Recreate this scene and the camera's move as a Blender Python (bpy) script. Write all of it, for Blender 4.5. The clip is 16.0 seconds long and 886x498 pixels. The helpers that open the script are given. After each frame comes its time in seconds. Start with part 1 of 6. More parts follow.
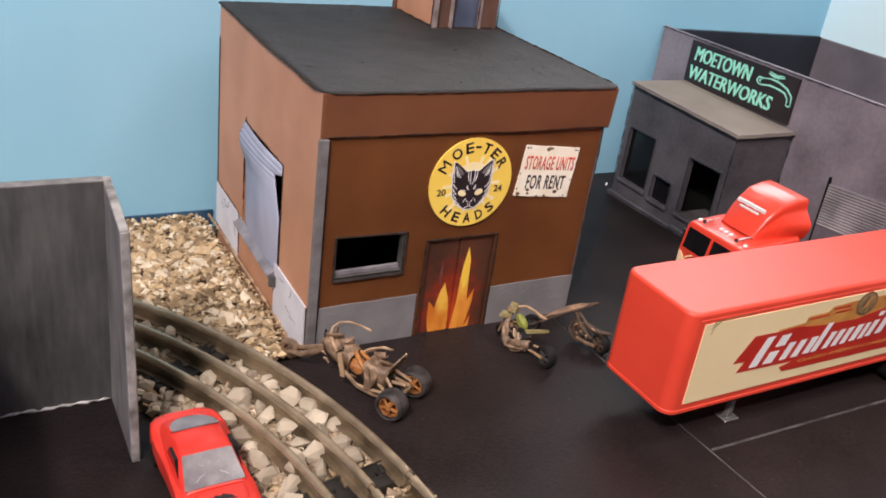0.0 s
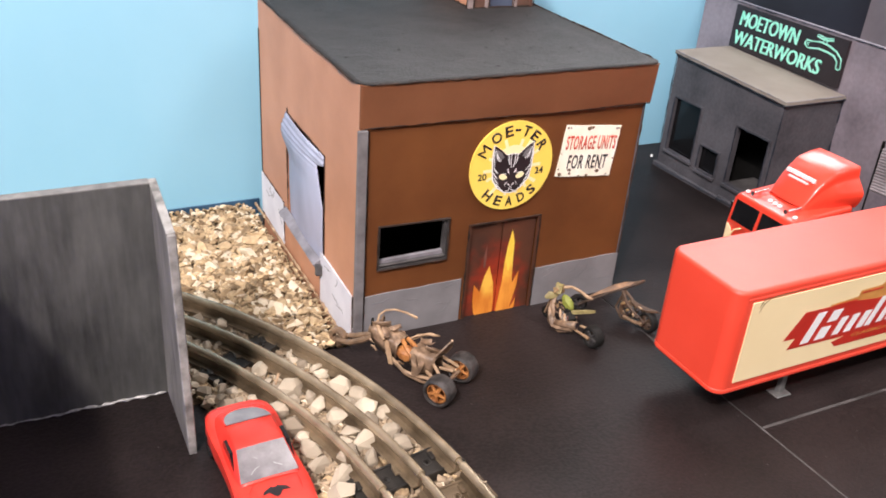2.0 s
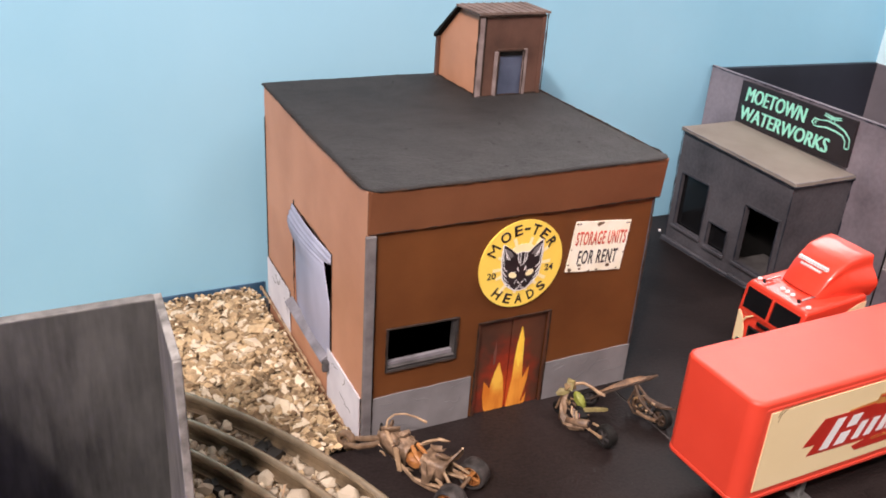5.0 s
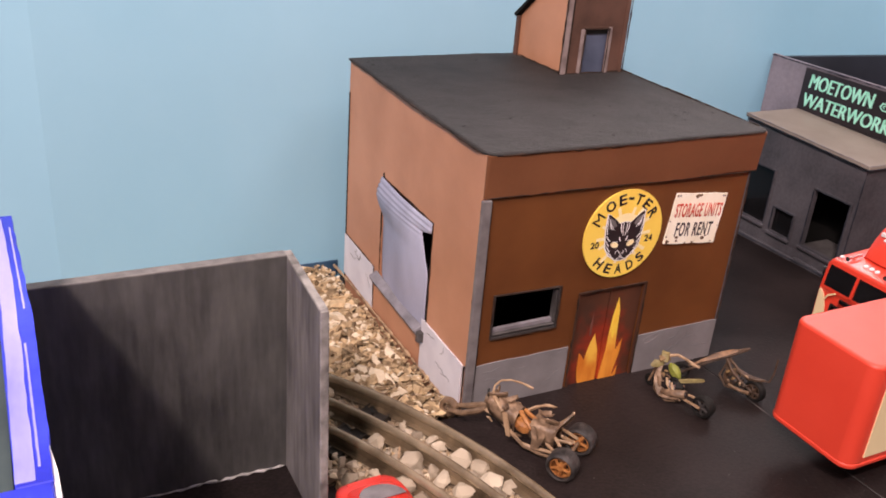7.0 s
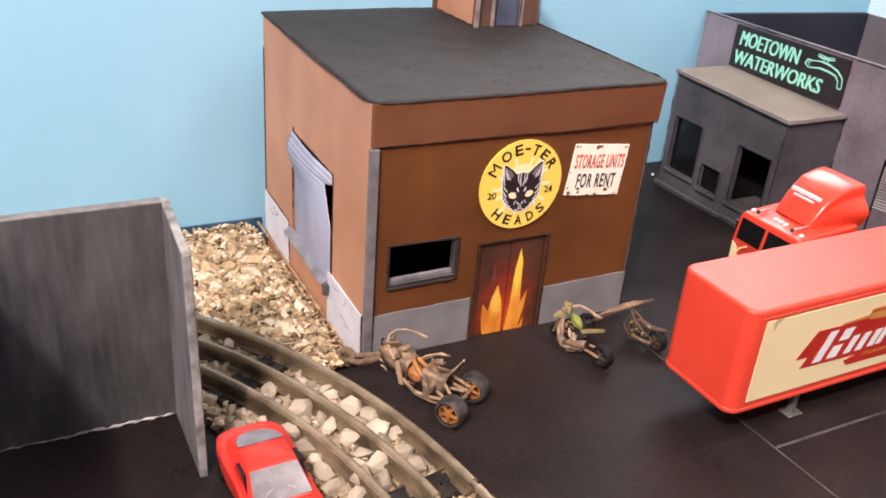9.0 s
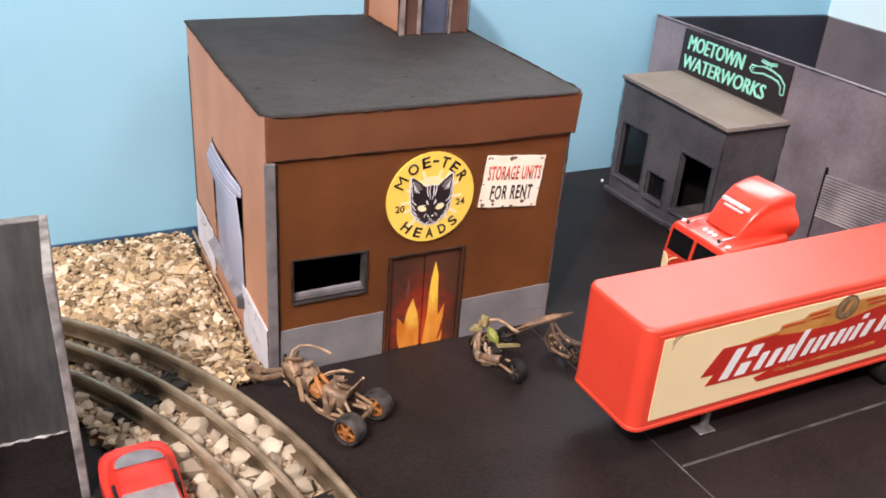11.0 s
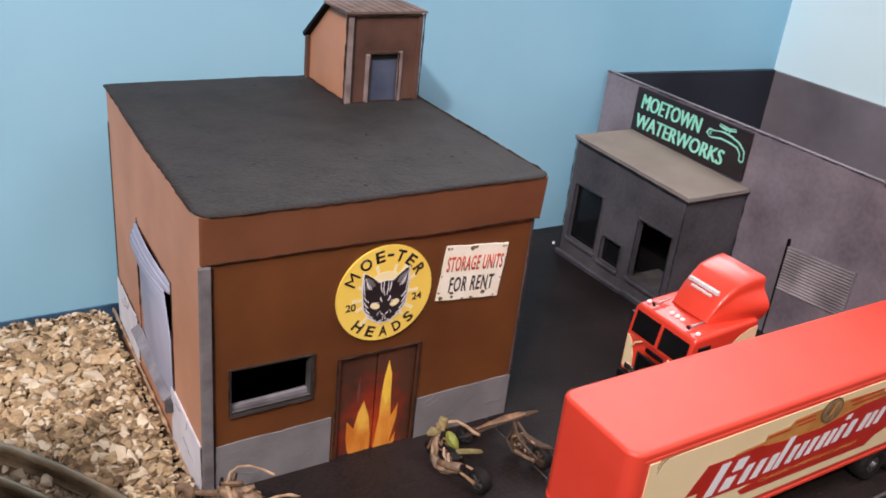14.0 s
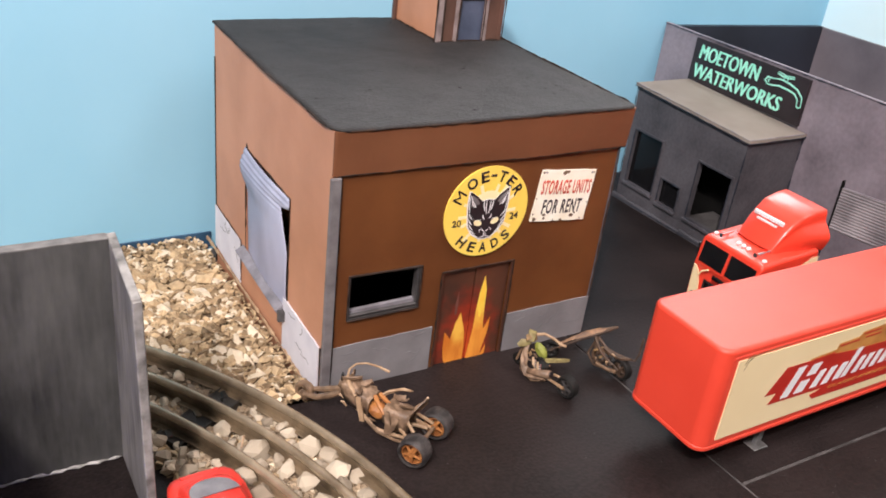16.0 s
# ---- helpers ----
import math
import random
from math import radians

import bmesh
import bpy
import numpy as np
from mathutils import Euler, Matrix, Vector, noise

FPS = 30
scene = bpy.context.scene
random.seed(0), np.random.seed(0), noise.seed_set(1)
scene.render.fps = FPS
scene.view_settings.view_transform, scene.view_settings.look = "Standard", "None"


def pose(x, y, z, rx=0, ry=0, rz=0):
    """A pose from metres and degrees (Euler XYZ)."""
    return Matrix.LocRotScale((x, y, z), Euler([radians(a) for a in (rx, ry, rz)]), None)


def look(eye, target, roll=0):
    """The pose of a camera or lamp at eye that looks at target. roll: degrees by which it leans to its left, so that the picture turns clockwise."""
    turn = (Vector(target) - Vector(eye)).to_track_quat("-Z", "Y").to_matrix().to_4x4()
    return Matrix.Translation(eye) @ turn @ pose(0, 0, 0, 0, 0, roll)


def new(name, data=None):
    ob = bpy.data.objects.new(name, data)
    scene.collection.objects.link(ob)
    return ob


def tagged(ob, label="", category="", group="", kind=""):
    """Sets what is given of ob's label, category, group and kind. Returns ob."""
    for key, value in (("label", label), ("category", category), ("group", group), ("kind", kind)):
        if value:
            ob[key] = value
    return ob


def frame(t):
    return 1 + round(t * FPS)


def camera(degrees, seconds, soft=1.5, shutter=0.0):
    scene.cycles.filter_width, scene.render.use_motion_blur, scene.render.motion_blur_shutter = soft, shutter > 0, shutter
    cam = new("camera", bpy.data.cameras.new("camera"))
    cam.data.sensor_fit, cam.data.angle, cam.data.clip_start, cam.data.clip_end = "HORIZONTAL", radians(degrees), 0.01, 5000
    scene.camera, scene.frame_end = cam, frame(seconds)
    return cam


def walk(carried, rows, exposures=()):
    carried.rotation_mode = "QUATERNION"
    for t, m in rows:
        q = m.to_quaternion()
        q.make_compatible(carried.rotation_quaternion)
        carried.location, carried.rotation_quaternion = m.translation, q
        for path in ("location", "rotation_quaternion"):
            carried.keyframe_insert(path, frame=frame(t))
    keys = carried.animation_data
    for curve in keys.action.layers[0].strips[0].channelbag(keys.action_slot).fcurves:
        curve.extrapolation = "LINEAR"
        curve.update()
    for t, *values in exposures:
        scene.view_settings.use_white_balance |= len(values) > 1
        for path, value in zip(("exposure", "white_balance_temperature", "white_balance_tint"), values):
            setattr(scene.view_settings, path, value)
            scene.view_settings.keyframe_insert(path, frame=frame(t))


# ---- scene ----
cam = camera(53.69, 16.0, soft=1.8)
PATH = [
    (0, (-0.13479, -0.32529, 0.22824), (0.05407, -0.01832, 0.05471), 8.064),
    (0.5, (-0.13503, -0.32067, 0.21975), (0.04528, -0.01143, 0.04122), 7.445),
    (1, (-0.13422, -0.32072, 0.22247), (0.03409, -0.01213, 0.03156), 6.884),
    (1.5, (-0.13206, -0.32439, 0.22910), (0.03609, -0.01437, 0.04039), 5.668),
    (2, (-0.13147, -0.32437, 0.23576), (0.03530, -0.01329, 0.04754), 4.501),
    (2.5, (-0.12705, -0.32159, 0.24090), (0.04064, -0.01080, 0.05304), 4.208),
    (3, (-0.12689, -0.32290, 0.24323), (0.04022, -0.00920, 0.05971), 4.101),
    (3.5, (-0.12481, -0.32761, 0.25908), (0.04369, -0.01351, 0.07755), 3.996),
    (4, (-0.12070, -0.32431, 0.25771), (0.04772, -0.00880, 0.07858), 3.937),
    (4.2, (-0.11912, -0.32081, 0.25820), (0.04874, -0.00454, 0.07990), 3.912),
    (6.3, (-0.14817, -0.29483, 0.25680), (0.02336, 0.02709, 0.09269), 4.159),
    (6.5, (-0.15137, -0.29709, 0.25586), (0.02057, 0.02374, 0.08998), 4.333),
    (7, (-0.17606, -0.29408, 0.23899), (-0.00527, 0.02578, 0.07012), 4.623),
    (7.5, (-0.17374, -0.30084, 0.22418), (-0.00356, 0.01866, 0.05403), 4.858),
    (8, (-0.15669, -0.30742, 0.22350), (0.01611, 0.00853, 0.04941), 5.193),
    (8.5, (-0.13964, -0.31600, 0.22659), (0.03416, -0.00293, 0.04828), 5.026),
    (8.7, (-0.14058, -0.31694, 0.23062), (0.03310, -0.00470, 0.05083), 4.877),
    (11, (-0.09355, -0.33083, 0.24180), (0.07477, -0.01693, 0.05978), 4.361),
    (11.5, (-0.08021, -0.32077, 0.23355), (0.08809, -0.00644, 0.05228), 4.094),
    (12, (-0.06175, -0.31016, 0.23999), (0.10379, 0.00628, 0.05976), 3.991),
    (12.5, (-0.04578, -0.30822, 0.24851), (0.12244, 0.00690, 0.06852), 3.862),
    (13, (-0.04443, -0.27728, 0.25089), (0.14646, 0.03078, 0.08159), 5.437),
    (13.5, (-0.05980, -0.27399, 0.25426), (0.14163, 0.02790, 0.08612), 6.127),
    (14, (-0.08304, -0.28038, 0.25507), (0.11576, 0.02088, 0.08270), 6.355),
    (14.5, (-0.10201, -0.29471, 0.24547), (0.09406, 0.00631, 0.06957), 6.590),
    (15, (-0.11549, -0.29823, 0.24230), (0.07860, 0.00067, 0.06068), 6.824),
    (15.5, (-0.12855, -0.29284, 0.24060), (0.06498, 0.00519, 0.05693), 6.990),
    (16, (-0.13731, -0.29424, 0.24407), (0.05681, 0.00337, 0.06035), 7.066),
]
EXPOSURES = [(0, -0.47, 6350, 10), (0.5, -0.48, 6350, 11), (0.9, 0.0, 6250, 9), (1.5, 0.08, 6200, 8), (2.5, -0.03, 6200, 8), (3, -0.18, 6250, 9), (4, -0.16, 6400, 10), (6.3, -0.39, 6850, 20),
             (7.5, -0.47, 6950, 23), (8.2, -0.06, 6800, 18), (8.5, -0.05, 6650, 15), (11, -0.09, 6400, 11), (12.4, -0.10, 6250, 9), (12.8, -0.57, 6100, 9), (14, -0.55, 6250, 12), (14.6, -0.15, 6350, 11), (16, -0.15, 6300, 9)]
walk(cam, [(t, look(eye, target, roll)) for t, eye, target, roll in PATH],
     exposures=EXPOSURES)

# ---- light ----
world = bpy.data.worlds.new("world")
scene.world = world
world.use_nodes = True
world.node_tree.nodes["Background"].inputs[0].default_value = (0.9, 0.95, 1.0, 1)
world.node_tree.nodes["Background"].inputs[1].default_value = 0.03
scene.view_settings.exposure = 0.0


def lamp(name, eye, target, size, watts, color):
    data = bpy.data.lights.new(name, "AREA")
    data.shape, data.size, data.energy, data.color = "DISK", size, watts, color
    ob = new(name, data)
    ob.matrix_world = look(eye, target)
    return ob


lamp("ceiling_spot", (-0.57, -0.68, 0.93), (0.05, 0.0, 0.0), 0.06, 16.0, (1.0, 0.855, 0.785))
# Two unseen soft lamps, added as fill from the left and right.
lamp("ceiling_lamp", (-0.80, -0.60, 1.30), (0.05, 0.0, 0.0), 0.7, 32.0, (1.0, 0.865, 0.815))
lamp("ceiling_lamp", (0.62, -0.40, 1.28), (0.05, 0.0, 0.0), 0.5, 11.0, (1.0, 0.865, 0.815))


# ---- materials ----
def material(name, dark, light, rough=0.6, metal=0.0, grain=60.0, bump=0.15, coat=0.0, stretch=(1, 1, 1), fine=900.0, fine_amount=0.25, detail=5.0, spread=(0.35, 0.65), spec=0.5, per_object=0.0, per_island=0.0, streaks=0.0, crisp=False):
    """A painted or grown surface: two colours mixed by a broad noise and a fine one, with relief. Scales are per metre."""
    m = bpy.data.materials.new(name)
    m.use_nodes = True
    n, l = m.node_tree.nodes, m.node_tree.links
    b = n["Principled BSDF"]
    b.inputs["Roughness"].default_value, b.inputs["Metallic"].default_value = rough, metal
    b.inputs["Coat Weight"].default_value = coat
    b.inputs["Coat Roughness"].default_value = 0.08
    b.inputs["Specular IOR Level"].default_value = spec
    co = n.new("ShaderNodeTexCoord")
    mp = n.new("ShaderNodeMapping")
    mp.inputs["Scale"].default_value = stretch
    l.new(co.outputs["Object"], mp.inputs[0])
    broad = n.new("ShaderNodeTexNoise")
    broad.inputs["Scale"].default_value, broad.inputs["Detail"].default_value = grain, detail
    l.new(mp.outputs[0], broad.inputs["Vector"])
    small = n.new("ShaderNodeTexNoise")
    small.inputs["Scale"].default_value, small.inputs["Detail"].default_value = fine, 3.0
    l.new(mp.outputs[0], small.inputs["Vector"])
    ramp = n.new("ShaderNodeMapRange")
    ramp.inputs["From Min"].default_value, ramp.inputs["From Max"].default_value = spread
    l.new(broad.outputs["Fac"], ramp.inputs["Value"])
    mixed = n.new("ShaderNodeMix")
    mixed.inputs[0].default_value = fine_amount
    l.new(ramp.outputs[0], mixed.inputs[2])
    grains = small.outputs["Fac"]
    if crisp:
        sift = n.new("ShaderNodeMapRange")
        sift.inputs["From Min"].default_value, sift.inputs["From Max"].default_value = 0.36, 0.64
        l.new(grains, sift.inputs["Value"])
        grains = sift.outputs[0]
    l.new(grains, mixed.inputs[3])
    factor = mixed.outputs[0]
    if streaks:
        drawn = n.new("ShaderNodeMapping")
        drawn.inputs["Scale"].default_value = (1, 1, 0.14)
        l.new(co.outputs["Object"], drawn.inputs[0])
        brush = n.new("ShaderNodeTexNoise")
        brush.inputs["Scale"].default_value, brush.inputs["Detail"].default_value = 330.0, 4.0
        l.new(drawn.outputs[0], brush.inputs["Vector"])
        bristle = n.new("ShaderNodeMapRange")
        bristle.inputs["From Min"].default_value, bristle.inputs["From Max"].default_value = 0.36, 0.68
        l.new(brush.outputs["Fac"], bristle.inputs["Value"])
        brushed = n.new("ShaderNodeMix")
        brushed.inputs[0].default_value = streaks
        l.new(factor, brushed.inputs[2])
        l.new(bristle.outputs[0], brushed.inputs[3])
        factor = brushed.outputs[0]
    if per_object or per_island:
        if per_object:
            info = n.new("ShaderNodeObjectInfo")
            rnd, weight = info.outputs["Random"], per_object
        else:
            info = n.new("ShaderNodeNewGeometry")
            rnd, weight = info.outputs["Random Per Island"], per_island
        again = n.new("ShaderNodeMix")
        again.inputs[0].default_value = weight
        l.new(factor, again.inputs[2])
        l.new(rnd, again.inputs[3])
        factor = again.outputs[0]
    colour = n.new("ShaderNodeMix")
    colour.data_type = "RGBA"
    colour.inputs[6].default_value, colour.inputs[7].default_value = (*dark, 1), (*light, 1)
    l.new(factor, colour.inputs[0])
    l.new(colour.outputs[2], b.inputs["Base Color"])
    if bump:
        bp = n.new("ShaderNodeBump")
        bp.inputs["Strength"].default_value, bp.inputs["Distance"].default_value = bump, 0.0006
        l.new(mixed.outputs[0], bp.inputs["Height"])
        l.new(bp.outputs[0], b.inputs["Normal"])
    return m


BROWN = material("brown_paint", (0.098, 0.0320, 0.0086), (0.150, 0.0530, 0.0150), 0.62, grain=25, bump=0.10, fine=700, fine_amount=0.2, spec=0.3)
# Side brown set far lighter than BROWN: the side's brighter light is in it.
BROWN_LIT = material("brown_paint_lit_side", (0.405, 0.189, 0.104), (0.535, 0.264, 0.157), 0.55, grain=22, bump=0.08, fine=500, fine_amount=0.2)
FASCIA = material("fascia_paint", (0.116, 0.043, 0.018), (0.180, 0.071, 0.032), 0.6, grain=22, bump=0.12, fine=500, fine_amount=0.25, spec=0.35)
GREY_TRIM = material("grey_trim_paint", (0.100, 0.092, 0.098), (0.20, 0.190, 0.197), 0.6, grain=120, bump=0.15)
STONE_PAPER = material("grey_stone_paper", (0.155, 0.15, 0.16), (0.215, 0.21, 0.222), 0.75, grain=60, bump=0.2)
# Same stone paper, paled so the side panels carry their stronger light.
STONE_LIT = material("stone_paper_lit_side", (0.56, 0.55, 0.61), (0.68, 0.67, 0.72), 0.75, grain=60, bump=0.2)
ROOF = material("tar_roof_grit", (0.0115, 0.0110, 0.0114), (0.0370, 0.0352, 0.0355), 0.72, grain=55, bump=0.7, fine=800, fine_amount=0.42, spread=(0.28, 0.72), detail=10, spec=0.33, crisp=True)
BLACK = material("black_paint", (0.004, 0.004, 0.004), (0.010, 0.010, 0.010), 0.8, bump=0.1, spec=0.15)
WORN_SHADOW = material("dark_wear_and_shadow", (0.010, 0.008, 0.007), (0.060, 0.036, 0.026), 0.7, grain=200, bump=0.1, spec=0.2)
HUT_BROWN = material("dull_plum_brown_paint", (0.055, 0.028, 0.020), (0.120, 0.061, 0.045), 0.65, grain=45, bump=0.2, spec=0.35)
TAN_TRIM = material("lavender_tan_trim", (0.14, 0.106, 0.103), (0.29, 0.232, 0.228), 0.65, grain=110, bump=0.25)
SLAT_TAUPE = material("taupe_card_roof", (0.085, 0.056, 0.047), (0.185, 0.130, 0.112), 0.7, grain=90, bump=0.3)
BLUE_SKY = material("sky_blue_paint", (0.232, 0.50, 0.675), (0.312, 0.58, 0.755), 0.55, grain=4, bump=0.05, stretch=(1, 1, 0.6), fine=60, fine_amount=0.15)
ASPHALT = material("charcoal_road_paint", (0.0038, 0.0029, 0.0029), (0.0285, 0.0208, 0.0205), 0.50, grain=16, bump=0.4, fine=650, fine_amount=0.30, spec=0.18, detail=12, spread=(0.26, 0.74), crisp=True)
SEAM = material("chalky_seam", (0.016, 0.014, 0.014), (0.110, 0.103, 0.103), 0.8, grain=90, bump=0.2, spread=(0.38, 0.70))
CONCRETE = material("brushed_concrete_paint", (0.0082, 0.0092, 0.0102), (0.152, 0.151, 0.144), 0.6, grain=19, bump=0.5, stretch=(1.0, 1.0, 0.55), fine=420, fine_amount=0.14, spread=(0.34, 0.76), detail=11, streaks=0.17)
# Concrete colour raised to hold the stronger light on the wing wall.
CONCRETE_PALE = material("brushed_concrete_brightened", (0.050, 0.049, 0.050), (0.250, 0.243, 0.235), 0.6, grain=60, bump=0.4, stretch=(1.3, 1.3, 0.4), fine=300, fine_amount=0.25, spread=(0.34, 0.70), detail=10, streaks=0.3)
CONCRETE_EDGE = material("pale_concrete_edge", (0.075, 0.072, 0.070), (0.34, 0.33, 0.32), 0.75, grain=140, bump=0.3)
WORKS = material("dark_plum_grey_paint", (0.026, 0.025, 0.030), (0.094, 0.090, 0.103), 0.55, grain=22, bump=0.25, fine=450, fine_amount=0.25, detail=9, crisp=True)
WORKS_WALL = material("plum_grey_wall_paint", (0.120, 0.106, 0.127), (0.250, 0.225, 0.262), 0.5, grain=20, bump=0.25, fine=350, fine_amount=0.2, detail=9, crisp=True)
WORKS_ROOF = material("taupe_roof_paint", (0.20, 0.175, 0.15), (0.27, 0.24, 0.21), 0.7, grain=30, bump=0.15)
PALE_RIB = material("dry_brushed_rib_paint", (0.100, 0.091, 0.103), (0.370, 0.347, 0.371), 0.55, grain=34, bump=0.1, spread=(0.36, 0.68))
RED = material("red_plastic", (0.68, 0.052, 0.026), (0.76, 0.066, 0.035), 0.5, grain=30, bump=0.0, coat=0.5, spec=0.4)
RED_GLOSS = material("glossy_red_plastic", (0.66, 0.048, 0.024), (0.74, 0.060, 0.031), 0.36, grain=30, bump=0.0, coat=0.7)
RED_GLOSS.node_tree.nodes["Principled BSDF"].inputs["Coat Roughness"].default_value = 0.14
RED.node_tree.nodes["Principled BSDF"].inputs["Coat Roughness"].default_value = 0.46
RED_CAR = material("worn_red_enamel", (0.52, 0.022, 0.013), (0.64, 0.040, 0.024), 0.45, grain=60, bump=0.04, coat=0.3)
RED_CAR.node_tree.nodes["Principled BSDF"].inputs["Coat Roughness"].default_value = 0.30
CREAM = material("cream_label", (0.79, 0.64, 0.38), (0.85, 0.70, 0.44), 0.4, grain=20, bump=0.0)
LABEL_RED = material("label_red", (0.42, 0.020, 0.012), (0.50, 0.030, 0.018), 0.4, bump=0.0)
LABEL_GOLD = material("label_gold", (0.40, 0.15, 0.03), (0.62, 0.30, 0.08), 0.4, grain=90, bump=0.0)
WHITE = material("white_print", (0.74, 0.74, 0.76), (0.82, 0.82, 0.84), 0.5, bump=0.0)
BARE_STEEL = material("tubular_steel", (0.200, 0.156, 0.105), (0.560, 0.465, 0.335), 0.26, metal=0.6, grain=70, bump=0.10, fine=1200, fine_amount=0.35)
RAIL_FOOT = material("brown_rail_flange", (0.048, 0.034, 0.020), (0.290, 0.220, 0.142), 0.42, metal=0.4, grain=60, bump=0.15, spread=(0.40, 0.70))
TIE = material("dark_stamped_steel", (0.010, 0.009, 0.0085), (0.040, 0.036, 0.032), 0.45, metal=0.25, grain=110, bump=0.25)
RUSTY_TIE = material("rusty_stamped_steel", (0.050, 0.033, 0.018), (0.190, 0.138, 0.086), 0.5, metal=0.25, grain=90, bump=0.3, spread=(0.38, 0.62))
PEBBLE = material("tan_chippings", (0.075, 0.042, 0.018), (0.64, 0.482, 0.285), 0.85, grain=350, bump=0.5, per_island=0.68)
PALE_CHIP = material("cream_chippings", (0.44, 0.36, 0.25), (0.80, 0.71, 0.55), 0.8, grain=300, bump=0.35, per_island=0.6)
DUSTY_FILL = material("brown_ballast_fill", (0.050, 0.031, 0.018), (0.43, 0.335, 0.225), 0.85, grain=400, bump=0.35, per_island=0.7)
BALLAST = material("pale_ballast", (0.125, 0.096, 0.066), (0.63, 0.550, 0.430), 0.85, grain=120, bump=0.6, fine=700, fine_amount=0.35, per_object=0.55)
BED = material("sandy_bed", (0.060, 0.038, 0.021), (0.20, 0.140, 0.085), 0.9, grain=300, bump=0.6)
SHUTTER = material("lavender_blue_sheet", (0.255, 0.265, 0.365), (0.44, 0.46, 0.60), 0.45, grain=26, bump=0.1, stretch=(1, 1, 0.5), spread=(0.38, 0.66))
DARK_FRAME = material("dark_window_paint", (0.016, 0.014, 0.014), (0.050, 0.046, 0.046), 0.6, grain=150, bump=0.2)
PALE_SKY = material("pale_sky_blue", (0.63, 0.865, 0.955), (0.71, 0.915, 0.975), 0.5, grain=4, bump=0.05, fine=60, fine_amount=0.15)
SILL = material("weathered_grey_sill", (0.108, 0.102, 0.115), (0.275, 0.264, 0.298), 0.65, grain=90, bump=0.2)
SILL_DARK = material("smoky_reveal_paint", (0.030, 0.028, 0.029), (0.100, 0.095, 0.096), 0.65, grain=90, bump=0.2)
SIGN_YELLOW = material("yellow_print", (0.86, 0.600, 0.095), (0.92, 0.680, 0.135), 0.45, grain=20, bump=0.0)
SIGN_PALE = material("pale_yellow_print", (0.85, 0.72, 0.38), (0.90, 0.80, 0.50), 0.45, bump=0.0)
INK = material("black_ink", (0.010, 0.007, 0.009), (0.022, 0.016, 0.020), 0.5, bump=0.0)
SIGN_CREAM = material("rusty_cream_sign", (0.84, 0.78, 0.62), (0.95, 0.93, 0.83), 0.5, grain=90, bump=0.05)
SIGN_RED = material("sign_red_print", (0.52, 0.050, 0.025), (0.62, 0.085, 0.045), 0.5, grain=300, bump=0.0)
RUST = material("rust_stain", (0.07, 0.040, 0.022), (0.20, 0.13, 0.075), 0.8, grain=500, bump=0.2)
TEAL = material("mint_paint", (0.24, 0.72, 0.55), (0.40, 0.86, 0.72), 0.5, grain=200, bump=0.0)
BLUE_FOOT = material("deep_blue_shadow_gap", (0.020, 0.060, 0.115), (0.040, 0.100, 0.180), 0.55, grain=60, bump=0.1)
HUT_DOOR = material("slate_blue_paint", (0.040, 0.050, 0.085), (0.085, 0.105, 0.165), 0.5, grain=60, bump=0.1)
BLUE_TRIM = material("glossy_blue_paint", (0.010, 0.018, 0.42), (0.045, 0.075, 0.78), 0.35, grain=35, bump=0.15, stretch=(1, 1, 0.35))
PALE_BLUE = material("pale_streak_blue", (0.17, 0.18, 0.74), (0.42, 0.43, 0.90), 0.5, grain=40, bump=0.1, stretch=(1, 0.3, 1))
GREEN_DARK = material("green_black_panel", (0.024, 0.042, 0.046), (0.055, 0.085, 0.090), 0.6, grain=40, bump=0.1)
GLUE = material("dried_glue", (0.16, 0.155, 0.15), (0.48, 0.47, 0.46), 0.35, grain=400, bump=0.2)
CRACK = material("crack_line", (0.13, 0.13, 0.14), (0.20, 0.20, 0.21), 0.8, bump=0.0)
TYRE = material("black_rubber", (0.005, 0.005, 0.005), (0.014, 0.0135, 0.013), 0.7, grain=200, bump=0.1, spec=0.25)
OLD_TYRE = material("dusty_grey_tyre", (0.009, 0.008, 0.008), (0.060, 0.052, 0.050), 0.6, grain=220, bump=0.3, spread=(0.40, 0.66))
CHROME = material("chrome", (0.75, 0.75, 0.76), (0.88, 0.88, 0.88), 0.12, metal=1.0, bump=0.0)
GREY_METAL = material("dull_zinc", (0.22, 0.22, 0.22), (0.36, 0.36, 0.36), 0.4, metal=0.6, grain=200, bump=0.05)
GLASS_BLACK = material("black_glazing", (0.004, 0.004, 0.005), (0.009, 0.009, 0.010), 0.12, bump=0.0)
GLASS_GREY = material("clouded_grey_glazing", (0.11, 0.10, 0.11), (0.29, 0.28, 0.29), 0.30, grain=85, bump=0.0, spread=(0.36, 0.66))
TWIG = material("tan_scrap", (0.045, 0.026, 0.015), (0.255, 0.165, 0.100), 0.55, grain=260, bump=0.4, per_object=0.40)
LEATHER = material("tan_brown_scrap", (0.060, 0.036, 0.022), (0.360, 0.245, 0.160), 0.5, grain=190, bump=0.8, spread=(0.40, 0.64), fine=700, fine_amount=0.35)
TWIG_PALE = material("pale_wire", (0.22, 0.135, 0.075), (0.46, 0.325, 0.205), 0.5, grain=220, bump=0.2)
AMBER = material("amber_wood", (0.17, 0.055, 0.014), (0.46, 0.200, 0.060), 0.5, grain=200, bump=0.2)
LIME = material("lime_green_paint", (0.10, 0.125, 0.018), (0.27, 0.30, 0.060), 0.45, grain=200, bump=0.15)
